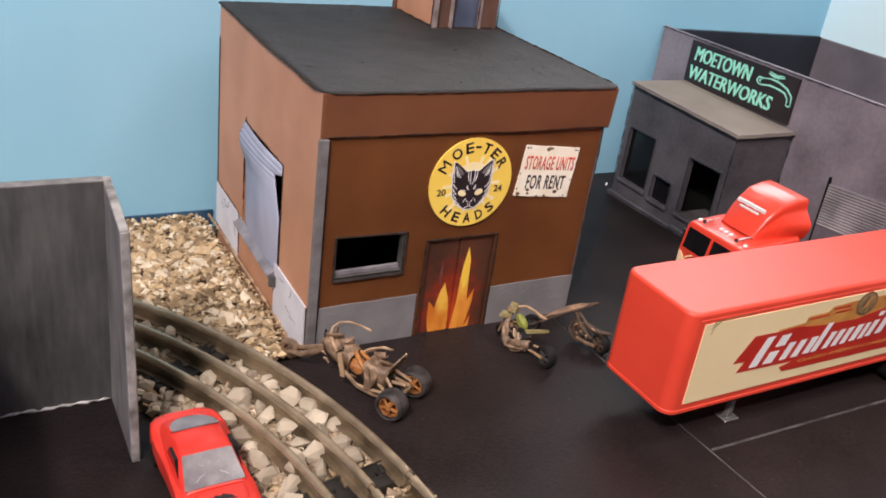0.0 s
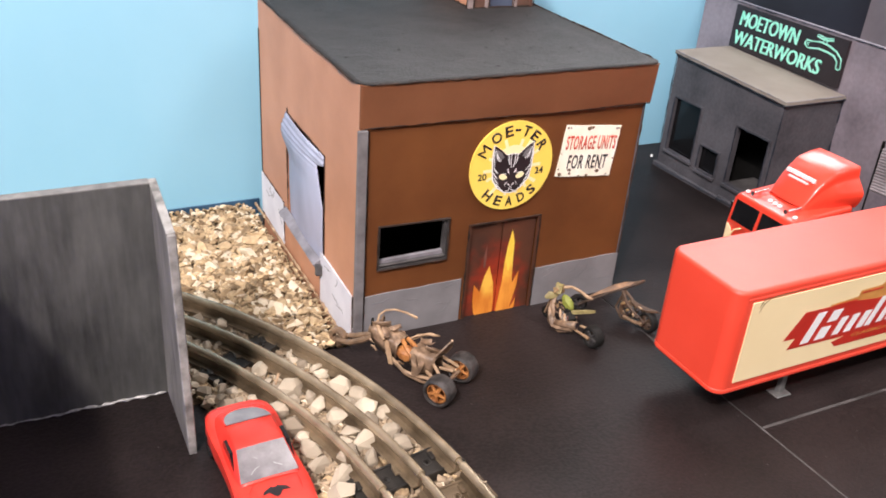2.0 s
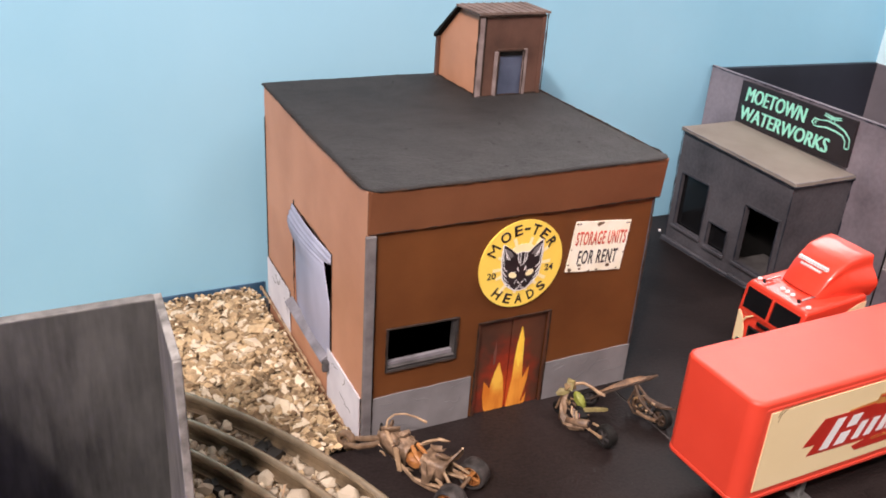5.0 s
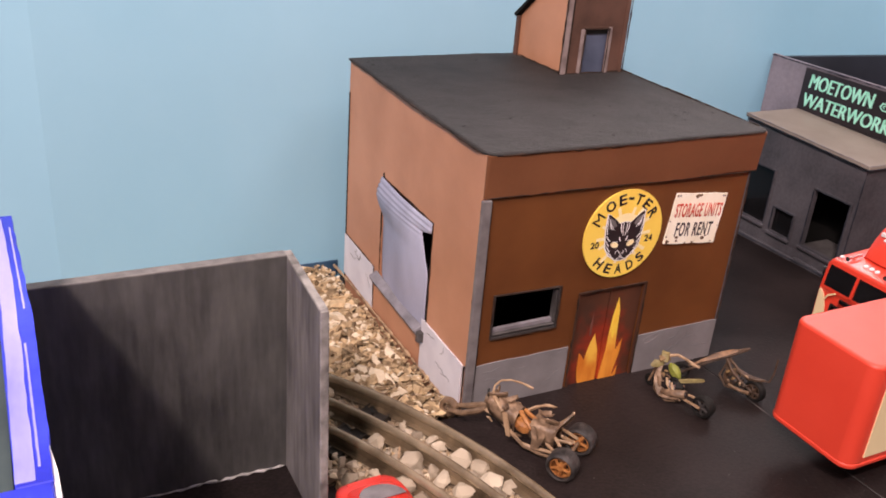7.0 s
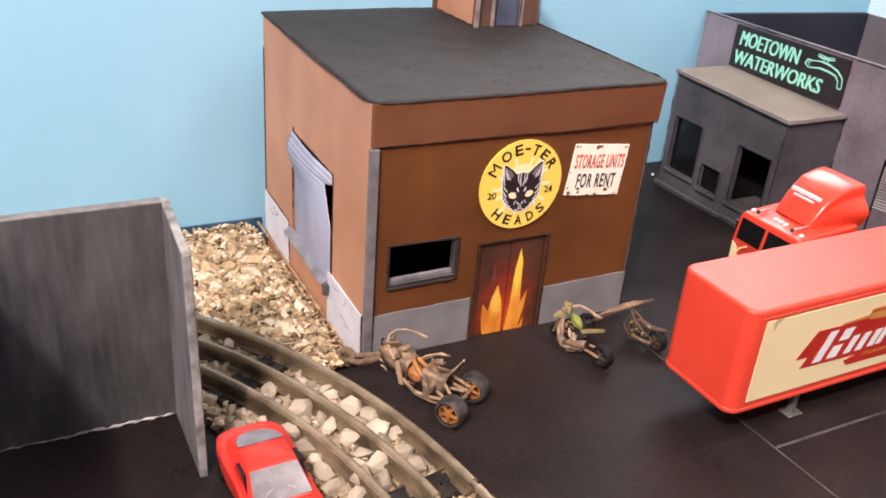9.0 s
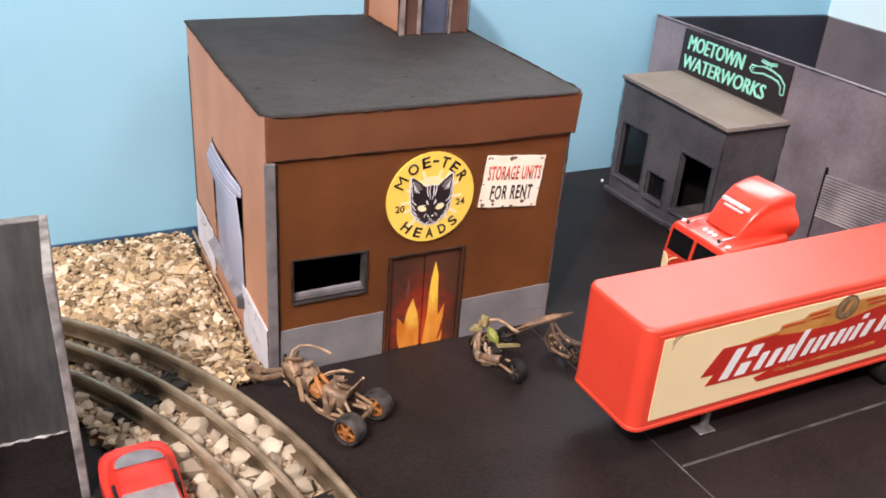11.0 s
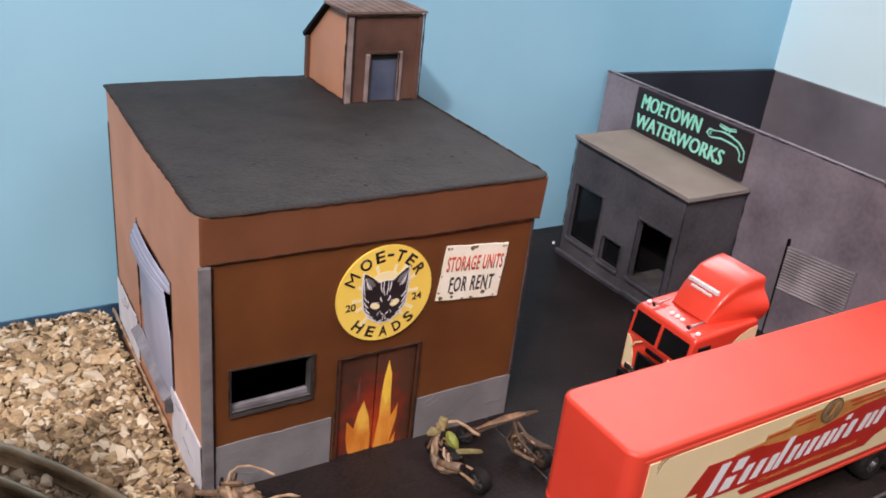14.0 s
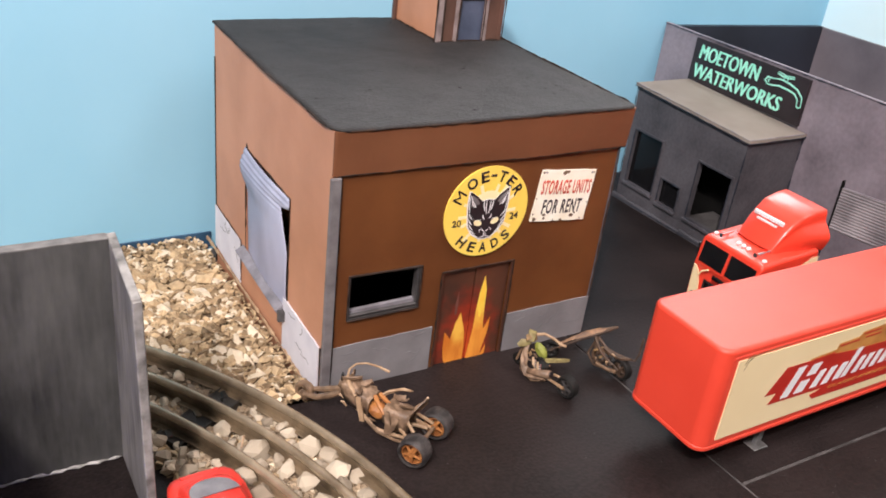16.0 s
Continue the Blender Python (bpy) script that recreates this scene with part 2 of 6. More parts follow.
OCHRE = material("ochre_scrap", (0.12, 0.072, 0.028), (0.32, 0.21, 0.10), 0.6, grain=300, bump=0.2)
OLIVE = material("dry_olive_leaf", (0.11, 0.085, 0.030), (0.30, 0.255, 0.110), 0.6, grain=250, bump=0.3)
BARK_DARK = material("dark_bark_scrap", (0.016, 0.009, 0.006), (0.100, 0.060, 0.036), 0.6, grain=260, bump=0.45, per_object=0.3)
BARK_TAN = material("rusty_tan_leaf", (0.060, 0.028, 0.012), (0.34, 0.180, 0.075), 0.55, grain=230, bump=0.35)
FLAME = material("flame_orange", (0.55, 0.150, 0.016), (0.86, 0.370, 0.055), 0.5, grain=110, bump=0.05, stretch=(1, 1, 0.3), spread=(0.38, 0.66))
FLAME_TIP = material("flame_yellow", (0.88, 0.50, 0.040), (0.93, 0.70, 0.10), 0.5, grain=90, bump=0.0)
SMOKE = material("smoky_pink_paint", (0.115, 0.036, 0.024), (0.18, 0.075, 0.058), 0.6, grain=120, bump=0.0)
DOOR_PAINT = material("scorched_door_paint", (0.045, 0.020, 0.013), (0.100, 0.036, 0.018), 0.55, grain=40, bump=0.1)

INSIDE = material("blue_black_inner", (0.0080, 0.0105, 0.0180), (0.0230, 0.0280, 0.0440), 0.5, grain=14, bump=0.1)
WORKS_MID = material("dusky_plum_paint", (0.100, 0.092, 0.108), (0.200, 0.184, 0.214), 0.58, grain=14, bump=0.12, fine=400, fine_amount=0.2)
PLASTER = material("plain_wall_paint", (0.42, 0.40, 0.385), (0.50, 0.48, 0.465), 0.8, grain=3, bump=0.1, fine=80)


def haloed(m, centre, reach, colour):
    """Paints a soft sprayed patch of another colour over a painted surface: centre and reach in metres."""
    n, l = m.node_tree.nodes, m.node_tree.links
    b = n["Principled BSDF"]
    under = b.inputs["Base Color"].links[0].from_socket
    co = n.new("ShaderNodeTexCoord")
    away = n.new("ShaderNodeVectorMath")
    away.operation = "SUBTRACT"
    away.inputs[1].default_value = centre
    l.new(co.outputs["Object"], away.inputs[0])
    size = n.new("ShaderNodeVectorMath")
    size.operation = "DIVIDE"
    size.inputs[1].default_value = reach
    l.new(away.outputs[0], size.inputs[0])
    far = n.new("ShaderNodeVectorMath")
    far.operation = "LENGTH"
    l.new(size.outputs[0], far.inputs[0])
    cloud = n.new("ShaderNodeTexNoise")
    cloud.inputs["Scale"].default_value = 130.0
    l.new(co.outputs["Object"], cloud.inputs["Vector"])
    add = n.new("ShaderNodeMath")
    add.operation = "ADD"
    l.new(far.outputs["Value"], add.inputs[0])
    l.new(cloud.outputs["Fac"], add.inputs[1])
    fade = n.new("ShaderNodeMapRange")
    fade.interpolation_type = "SMOOTHSTEP"
    fade.inputs["From Min"].default_value, fade.inputs["From Max"].default_value = 0.75, 1.55
    fade.inputs["To Min"].default_value, fade.inputs["To Max"].default_value = 1.0, 0.0
    l.new(add.outputs[0], fade.inputs["Value"])
    mix = n.new("ShaderNodeMix")
    mix.data_type = "RGBA"
    mix.inputs[7].default_value = (*colour, 1)
    l.new(fade.outputs[0], mix.inputs[0])
    l.new(under, mix.inputs[6])
    l.new(mix.outputs[2], b.inputs["Base Color"])


haloed(DOOR_PAINT, (0.0745, 0.002, 0.002), (0.0200, 1.0, 0.044), (0.26, 0.024, 0.009))
haloed(DOOR_PAINT, (0.0755, 0.002, -0.002), (0.0150, 1.0, 0.028), (0.46, 0.060, 0.012))
haloed(FLAME, (0.081, 0.0, 0.034), (0.007, 1.0, 0.022), (0.90, 0.62, 0.085))
haloed(FLAME, (0.0690, 0.0, 0.016), (0.006, 1.0, 0.012), (0.86, 0.50, 0.075))


def glow(name, colour, strength):
    m = bpy.data.materials.new(name)
    m.use_nodes = True
    b = m.node_tree.nodes["Principled BSDF"]
    b.inputs["Base Color"].default_value = (*colour, 1)
    b.inputs["Emission Color"].default_value = (*colour, 1)
    b.inputs["Emission Strength"].default_value = strength
    return m


DAYLIGHT = glow("daylight_outside", (1.0, 0.97, 0.97), 8.5)

# ---- building blocks (local sizes in millimetres) ----
MM = 0.001


def gz(x, y):
    """Height of the slightly sloping layout board, millimetres."""
    return -2.35 - 0.0076 * x - 0.0213 * y


def thing(name, x, y, z, rz=0.0, rx=0.0, ry=0.0, label="", category="", group="", kind=""):
    ob = new(name)
    ob.empty_display_size = 0.01
    ob.matrix_world = pose(x * MM, y * MM, z * MM, rx, ry, rz)
    return tagged(ob, label, category, group, kind)


def part(name, bm, mat, parent=None, label="", smooth=False, kind=""):
    """Links a bmesh (millimetres) as one mesh object under parent."""
    bmesh.ops.scale(bm, vec=(MM, MM, MM), verts=bm.verts)
    bmesh.ops.recalc_face_normals(bm, faces=bm.faces)
    me = bpy.data.meshes.new(name)
    bm.to_mesh(me)
    bm.free()
    for mm in (mat if isinstance(mat, (list, tuple)) else (mat,)):
        me.materials.append(mm)
    if smooth:
        for p in me.polygons:
            p.use_smooth = True
    ob = new(name, me)
    ob.parent = parent
    return tagged(ob, label, kind=kind)


def box(bm, x0, x1, y0, y1, z0, z1, bevel=0.0, seg=1):
    """A box between the given limits, bevelled."""
    made = bmesh.ops.create_cube(bm, size=1.0, matrix=Matrix.LocRotScale(((x0 + x1) / 2, (y0 + y1) / 2, (z0 + z1) / 2), None, (abs(x1 - x0), abs(y1 - y0), abs(z1 - z0))))
    if bevel:
        edges = list({e for v in made["verts"] for e in v.link_edges})
        bmesh.ops.bevel(bm, geom=edges, offset=bevel, segments=seg, affect="EDGES", profile=0.5)
    return made["verts"]


def boxed(*a, **k):
    bm = bmesh.new()
    box(bm, *a, **k)
    return bm


def tube(bm, points, radius, sides=8, closed_ends=True, radii=None):
    """A round bar along a run of points."""
    rings = []
    pts = [Vector(p) for p in points]
    up = Vector((0.13, 0.21, 0.97))
    for i, p in enumerate(pts):
        d = (pts[min(i + 1, len(pts) - 1)] - pts[max(i - 1, 0)]).normalized()
        a = d.cross(up)
        if a.length < 0.05:
            a = d.cross(Vector((1, 0, 0)))
        a.normalize()
        b = a.cross(d)
        r = radii[i] if radii else radius
        rings.append([bm.verts.new(p + r * (math.cos(t) * a + math.sin(t) * b)) for t in [2 * math.pi * k / sides for k in range(sides)]])
    for r0, r1 in zip(rings, rings[1:]):
        for k in range(sides):
            bm.faces.new((r0[k], r0[(k + 1) % sides], r1[(k + 1) % sides], r1[k]))
    if closed_ends:
        bm.faces.new(rings[0][::-1])
        bm.faces.new(rings[-1])


def tubed(*a, **k):
    bm = bmesh.new()
    tube(bm, *a, **k)
    return bm


def prism(outline, axis, a, b, bevel=0.0):
    """A flat outline (pairs) pushed from a to b along an axis; the pairs are the two other axes in order."""
    bm = bmesh.new()
    put = {"x": lambda u, v, w: (w, u, v), "y": lambda u, v, w: (u, w, v), "z": lambda u, v, w: (u, v, w)}[axis]
    lo = [bm.verts.new(put(u, v, a)) for u, v in outline]
    hi = [bm.verts.new(put(u, v, b)) for u, v in outline]
    n = len(outline)
    bm.faces.new(lo)
    bm.faces.new(hi[::-1])
    for k in range(n):
        bm.faces.new((lo[k], hi[k], hi[(k + 1) % n], lo[(k + 1) % n]))
    if bevel:
        bmesh.ops.bevel(bm, geom=list(bm.edges), offset=bevel, segments=1, affect="EDGES")
    return bm


def wall_with_holes(u0, u1, v0, v1, holes, axis, a, b, top=None):
    """A board in the plane across axis, from a to b thick, with rectangular holes (u0, u1, v0, v1) cut through."""
    us = sorted({u0, u1, *[h[0] for h in holes], *[h[1] for h in holes]})
    vs = sorted({v0, v1, *[h[2] for h in holes], *[h[3] for h in holes]})
    bm = bmesh.new()
    put = {"x": lambda u, v, w: (w, u, v), "y": lambda u, v, w: (u, w, v)}[axis]
    grid = {}

    def vert(u, v, w):
        key = (u, v, w)
        if key not in grid:
            grid[key] = bm.verts.new(put(u, v, w))
        return grid[key]

    def solid(i, j):
        if not (0 <= i < len(us) - 1 and 0 <= j < len(vs) - 1):
            return False
        cu, cv = (us[i] + us[i + 1]) / 2, (vs[j] + vs[j + 1]) / 2
        return not any(h[0] < cu < h[1] and h[2] < cv < h[3] for h in holes)

    for i in range(len(us) - 1):
        for j in range(len(vs) - 1):
            if not solid(i, j):
                continue
            p, q, r, s = us[i], us[i + 1], vs[j], vs[j + 1]
            bm.faces.new((vert(p, r, a), vert(q, r, a), vert(q, s, a), vert(p, s, a)))
            bm.faces.new((vert(p, r, b), vert(p, s, b), vert(q, s, b), vert(q, r, b)))
            for di, dj, e in ((-1, 0, ((p, r), (p, s))), (1, 0, ((q, r), (q, s))), (0, -1, ((p, r), (q, r))), (0, 1, ((p, s), (q, s)))):
                if not solid(i + di, j + dj):
                    (e0, e1) = e
                    bm.faces.new((vert(*e0, a), vert(*e1, a), vert(*e1, b), vert(*e0, b)))
    return bm


def wheel(bm, centre, axis, radius, width, sides=20, inner=0.0):
    """A tyre-like drum with rounded shoulders round an axis; inner > 0 leaves a hole."""
    c, a = Vector(centre), Vector(axis).normalized()
    u = a.cross(Vector((0.3, 0.2, 0.93))).normalized()
    v = a.cross(u)
    prof = [(inner, -0.46), (radius * 0.82, -0.5), (radius * 0.95, -0.42), (radius, -0.25), (radius, 0.25), (radius * 0.95, 0.42), (radius * 0.82, 0.5), (inner, 0.46)]
    rings = []
    for k in range(sides):
        t = 2 * math.pi * k / sides
        d = math.cos(t) * u + math.sin(t) * v
        rings.append([bm.verts.new(c + a * (w * width) + d * r) for r, w in prof])
    n = len(prof)
    for k in range(sides):
        p, q = rings[k], rings[(k + 1) % sides]
        for j in range(n - 1):
            bm.faces.new((p[j], q[j], q[j + 1], p[j + 1]))
        if inner:
            bm.faces.new((p[n - 1], q[n - 1], q[0], p[0]))
    if not inner:
        bmesh.ops.remove_doubles(bm, verts=bm.verts, dist=1e-4)


def wheeled(*a, **k):
    bm = bmesh.new()
    wheel(bm, *a, **k)
    return bm


def blob(bm, centre, size, turn=(0, 0, 0), sub=2, rough=0.0):
    """A rounded lump."""
    m = Matrix.LocRotScale(centre, Euler([radians(t) for t in turn]), size)
    made = bmesh.ops.create_icosphere(bm, subdivisions=sub, radius=1.0, matrix=m)["verts"]
    if rough:
        for v in made:
            v.co = Vector(centre) + (v.co - Vector(centre)) * (1 + rough * noise.noise(v.co * 0.9 + Vector(centre)))
    return made


def blobbed(*a, **k):
    bm = bmesh.new()
    blob(bm, *a, **k)
    return bm


def lettering(text, width, height, bold=0.0, slant=0.0, depth=0.25, spacing=1.0):
    """A line of lettering as a bmesh in the xy plane, centred, fitted to width and height in millimetres."""
    cu = bpy.data.curves.new("lettering", "FONT")
    cu.body, cu.size, cu.offset, cu.shear, cu.resolution_u, cu.space_character = text, 1.0, bold, slant, 3, spacing
    ob = new("lettering", cu)
    bpy.context.view_layer.update()
    me = bpy.data.meshes.new_from_object(ob.evaluated_get(bpy.context.evaluated_depsgraph_get()))
    bpy.data.objects.remove(ob)
    bm = bmesh.new()
    bm.from_mesh(me)
    bpy.data.meshes.remove(me)
    bmesh.ops.remove_doubles(bm, verts=bm.verts, dist=1e-5)
    xs, ys = [v.co.x for v in bm.verts], [v.co.y for v in bm.verts]
    x0, x1, y0, y1 = min(xs), max(xs), min(ys), max(ys)
    for v in bm.verts:
        v.co = Vector(((v.co.x - (x0 + x1) / 2) * width / (x1 - x0), (v.co.y - (y0 + y1) / 2) * height / (y1 - y0), 0))
    out = bmesh.ops.extrude_face_region(bm, geom=list(bm.faces))
    bmesh.ops.translate(bm, verts=[g for g in out["geom"] if isinstance(g, bmesh.types.BMVert)], vec=(0, 0, depth))
    return bm


def flat(outline, depth=0.2):
    """A flat cut-out in the xy plane, lifted by depth."""
    return prism(outline, "z", 0.0, depth)


FRONT = Matrix(((1, 0, 0, 0), (0, 0, -1, 0), (0, 1, 0, 0), (0, 0, 0, 1)))   # xy plane to a wall that faces -y
WEST = Matrix(((0, 0, -1, 0), (-1, 0, 0, 0), (0, 1, 0, 0), (0, 0, 0, 1)))   # xy plane to a wall that faces -x


def placed(bm, m, x=0.0, y=0.0, z=0.0):
    """Moves a flat bmesh onto a wall, then to a place."""
    bmesh.ops.transform(bm, matrix=Matrix.Translation((x, y, z)) @ m, verts=bm.verts)
    return bm


def stroke(points, width, depth=0.15):
    """A brush stroke: a thin tapered ribbon along points in the xy plane."""
    bm = bmesh.new()
    pts = [Vector((*p, 0)) for p in points]
    rows = []
    for i, p in enumerate(pts):
        d = (pts[min(i + 1, len(pts) - 1)] - pts[max(i - 1, 0)]).normalized()
        w = width * (0.35 + 0.65 * math.sin(math.pi * (i + 0.4) / (len(pts) - 0.2)))
        s = Vector((-d.y, d.x, 0)) * w / 2
        rows.append([bm.verts.new(q) for q in (p + s, p - s, p - s + Vector((0, 0, depth)), p + s + Vector((0, 0, depth)))])
    for a, b in zip(rows, rows[1:]):
        for k in range(4):
            bm.faces.new((a[k], a[(k + 1) % 4], b[(k + 1) % 4], b[k]))
    bm.faces.new(rows[0][::-1])
    bm.faces.new(rows[-1])
    return bm


def loft(stations, cap=True):
    """A skin through closed rings of equal length."""
    bm = bmesh.new()
    rings = [[bm.verts.new(p) for p in ring] for ring in stations]
    n = len(rings[0])
    for a, b in zip(rings, rings[1:]):
        for k in range(n):
            bm.faces.new((a[k], a[(k + 1) % n], b[(k + 1) % n], b[k]))
    if cap:
        bm.faces.new(rings[0][::-1])
        bm.faces.new(rings[-1])
    return bm


def weighted(ob):
    """Keeps large flat faces flat beside rounded edges."""
    for p in ob.data.polygons:
        p.use_smooth = True
    mod = ob.modifiers.new("weighted", "WEIGHTED_NORMAL")
    mod.keep_sharp, mod.weight = True, 100
    return ob


# ---- the layout board, the backdrop and the room ----
def sheet(bm, outline, lift, thick):
    """A flat board on the sloping base: outline in plan, its top lifted above the base."""
    top = [bm.verts.new((x, y, gz(x, y) + lift)) for x, y in outline]
    low = [bm.verts.new((x, y, gz(x, y) + lift - thick)) for x, y in outline]
    bm.faces.new(top)
    bm.faces.new(low[::-1])
    for k in range(len(outline)):
        bm.faces.new((top[k], low[k], low[(k + 1) % len(outline)], top[(k + 1) % len(outline)]))


def rect(x0, x1, y0, y1):
    return [(x0, y0), (x1, y0), (x1, y1), (x0, y1)]


def notched(x0, x1, y0, y1):
    """A rectangle less the sunken stone yard beside the workshop."""
    return [(x0, y0), (x1, y0), (x1, y1), (60.0, y1), (60.0, 8), (-1.0, 8), (-1.0, -4), (-165, -4), (-165, y1), (x0, y1)]


ground = thing("ground", 0, 0, 0, label="charcoal painted layout board with chalky seams", category="ground", kind="structure")
bm = bmesh.new()
sheet(bm, notched(-700, 900, -700, 190), -0.6, 18)
sheet(bm, rect(-180, 66, -12, 190), -19, 4)
part("base_board", bm, SEAM, ground)
for outline in (notched(-700, 137.2, -700, 189), rect(138.2, 900, -124.8, 189), rect(138.2, 900, -700, -126.4)):
    bm = bmesh.new()
    sheet(bm, outline, 0.0, 0.55)
    part("panel", bm, ASPHALT, ground)

for x0, x1, y0, y1 in ((137.3, 138.1, -420, -30), (139, 640, -126.3, -124.9)):
    bm = bmesh.new()
    sheet(bm, [(x0, y0), (x1, y0), (x1, y1), (x0, y1)], 0.06, 0.3)
    part("seam_filler", bm, SEAM, ground, "chalky filled joint")
for x in (-660, 100, 860):
    for y in (-660, 150):
        part("leg", boxed(x - 22, x + 22, y - 22, y + 22, -950, gz(x, y) - 18.4, bevel=2), SEAM, ground)
specks = random.Random(52)
bm = bmesh.new()
for _ in range(260):
    x, y = specks.uniform(-120, 330), specks.uniform(-230, 30)
    if (x < -86 or y < -60 or x > 160) and math.hypot(x + 286, y + 140) > 296 or (x < -92 and y < -20):
        blob(bm, (x, y, gz(x, y) + 0.12), (specks.uniform(0.1, 0.4), specks.uniform(0.1, 0.3), 0.15), (0, 0, specks.uniform(0, 180)), 1)
tagged(part("dust_specks", bm, SEAM), "pale dust specks on the dark painted board", "dust", kind="stuff")

backdrop = thing("backdrop", 0, 0, 0, label="tall backdrop boards painted pale sky blue", category="backdrop", kind="structure")
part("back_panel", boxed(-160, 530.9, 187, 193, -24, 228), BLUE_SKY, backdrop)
# Dark blue strip drawn in for the shadow gap under the backdrop.
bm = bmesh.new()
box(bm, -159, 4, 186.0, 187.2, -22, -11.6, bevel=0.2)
part("base_strip", bm, BLUE_FOOT, backdrop, "dark blue strip for the shadow gap at the backdrop's foot")
# The end panel's blue is set paler than the back panel's.
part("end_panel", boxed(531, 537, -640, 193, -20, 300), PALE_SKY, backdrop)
bm = boxed(-420, 0, 0, 6, -24, 260)
bmesh.ops.rotate(bm, verts=bm.verts, cent=(0, 0, 0), matrix=Matrix.Rotation(radians(-14), 3, "Z"))
bmesh.ops.translate(bm, verts=bm.verts, vec=(-160, 187, 0))
part("corner_panel", bm, BLUE_SKY, backdrop)

room = thing("room_wall", 0, 0, 0, label="plain off-white walls round the layout", category="wall", kind="structure")
part("wall_north", wall_with_holes(-2000, 2300, -950, 1480, [(420, 2180, 520, 1440)], "y", 1000, 1060), PLASTER, room)
part("wall_south", boxed(-2000, 2300, -2560, -2500, -950, 1480), PLASTER, room)
part("wall_west", boxed(-2060, -2000, -2560, 1060, -950, 1480), PLASTER, room)
part("wall_east", boxed(2300, 2360, -2560, 1060, -950, 1480), PLASTER, room)
tagged(part("ceiling", boxed(-2060, 2360, -2560, 1060, 1480, 1540), PLASTER), "plain white ceiling", "ceiling", kind="structure")
tagged(part("floor", boxed(-2060, 2360, -2560, 1060, -1000, -950), ASPHALT), "dark plain floor", "floor", kind="structure")


window_1 = thing("window_1", 1300, 1030, 520, label="bright daylit window behind the layout", category="window", kind="structure")
part("window_frame", wall_with_holes(-878, 878, 1, 918, [(-860, 860, 18, 900)], "y", -20, 20), WHITE, window_1)
part("pane", boxed(-877, 877, 22, 26, 2, 917), DAYLIGHT, window_1)

# ---- grey walled bin ----
wobble = random.Random(3)
def leaning(bm):
    for v in bm.verts:
        v.co.x += (-0.013 + 0.020 * (v.co.y + 45) / 47.6) * v.co.z
    return bm


bin_wall = thing("concrete_bin", -90.2, -8.3, gz(-90, -8), label="streaked grey concrete-look corner bin with open front", category="bin")
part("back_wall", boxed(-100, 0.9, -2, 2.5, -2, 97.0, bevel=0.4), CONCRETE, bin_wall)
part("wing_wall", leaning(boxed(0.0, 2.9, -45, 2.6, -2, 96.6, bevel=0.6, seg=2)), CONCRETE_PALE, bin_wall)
part("edge_paint", leaning(boxed(-0.1, 3.1, -45.6, -44.7, -2, 96.8, bevel=0.4)), CONCRETE_EDGE, bin_wall, "pale worn front edge")
part("top_edge", leaning(boxed(-0.1, 3.0, -44.6, 2.7, 96.4, 97.1, bevel=0.3)), CONCRETE_EDGE, bin_wall, "pale worn top edge")
part("top_edge", boxed(-100, 0.5, -2.1, 2.6, 96.8, 97.4, bevel=0.2), CONCRETE_PALE, bin_wall)
bead = [(-1 - 2.2 * k, -2.6 + wobble.uniform(-0.3, 0.3), 0.9 + wobble.uniform(-0.4, 0.4)) for k in range(44)]
part("glue_bead", tubed(bead, 0.6, 6, radii=[wobble.uniform(0.12, 0.4) + (wobble.uniform(0.15, 0.6) if k < 20 and k % 3 else 0.0) for k in range(len(bead))]), GLUE, bin_wall, "uneven bead of dried white glue")

# ---- blue framed shed beside the bin ----
shed = thing("blue_framed_shed", -178, -20, gz(-178, -20), label="dark panelled shed with a bright blue painted frame", category="shed")
part("front_wall", boxed(-110, -4.2, -127, -123, 0, 119.4), BLUE_TRIM, shed)
part("side_wall", boxed(-4, -0.9, -127, 8.5, -1, 119.4), BLUE_TRIM, shed)
part("back_wall", boxed(-110, -4.2, 5, 8.5, 0, 119.4), GREEN_DARK, shed)
part("roof_board", boxed(-110, -6.0, -124, 9, 119.6, 121), GREEN_DARK, shed, "dark green roof board")
edge = random.Random(41)
runs = [-124 + 136 * k / 24 for k in range(25)]
outer = [(1.3 - 2.3 * max(0.0, (y + 50) / 65) + edge.uniform(-0.3, 0.3), y) for y in runs]
part("roof_edge", prism([(-5.7, -124)] + outer + [(-7.2, 12)], "z", 119.5, 122.2, bevel=0.25), BLUE_TRIM, shed)
part("roof_edge", boxed(-110, 1.0, -130, -124.1, 119.5, 122.4, bevel=0.4), BLUE_TRIM, shed)
# Uneven pale blue streaks laid along the blue roof edge.
for x0, wide, low, high in ((-5.6, 3.6, -123, 9), (-1.3, 0.5, -119, -70), (-0.6, 0.5, -52, 2)):
    steps = [low + (high - low) * k / 22 for k in range(23)]
    inside = [(x0 + edge.uniform(-0.08, 0.08) - (0.026 * max(0.0, y + 50)), y) for y in steps]
    outside = [(x0 + wide * edge.uniform(0.94, 1.06) - (0.026 * max(0.0, y + 50)), y) for y in reversed(steps)]
    part("brushed_streak", prism(inside + outside, "z", 122.25, 122.45), PALE_BLUE, shed, "pale blue streak along the roof edge")
part("bare_edge", prism([(1.0, -108), (1.5, -114), (2.1, -120), (2.3, -129), (1.0, -129)], "z", 118.6, 121.4, bevel=0.2), WHITE, shed, "chipped bare white edge")

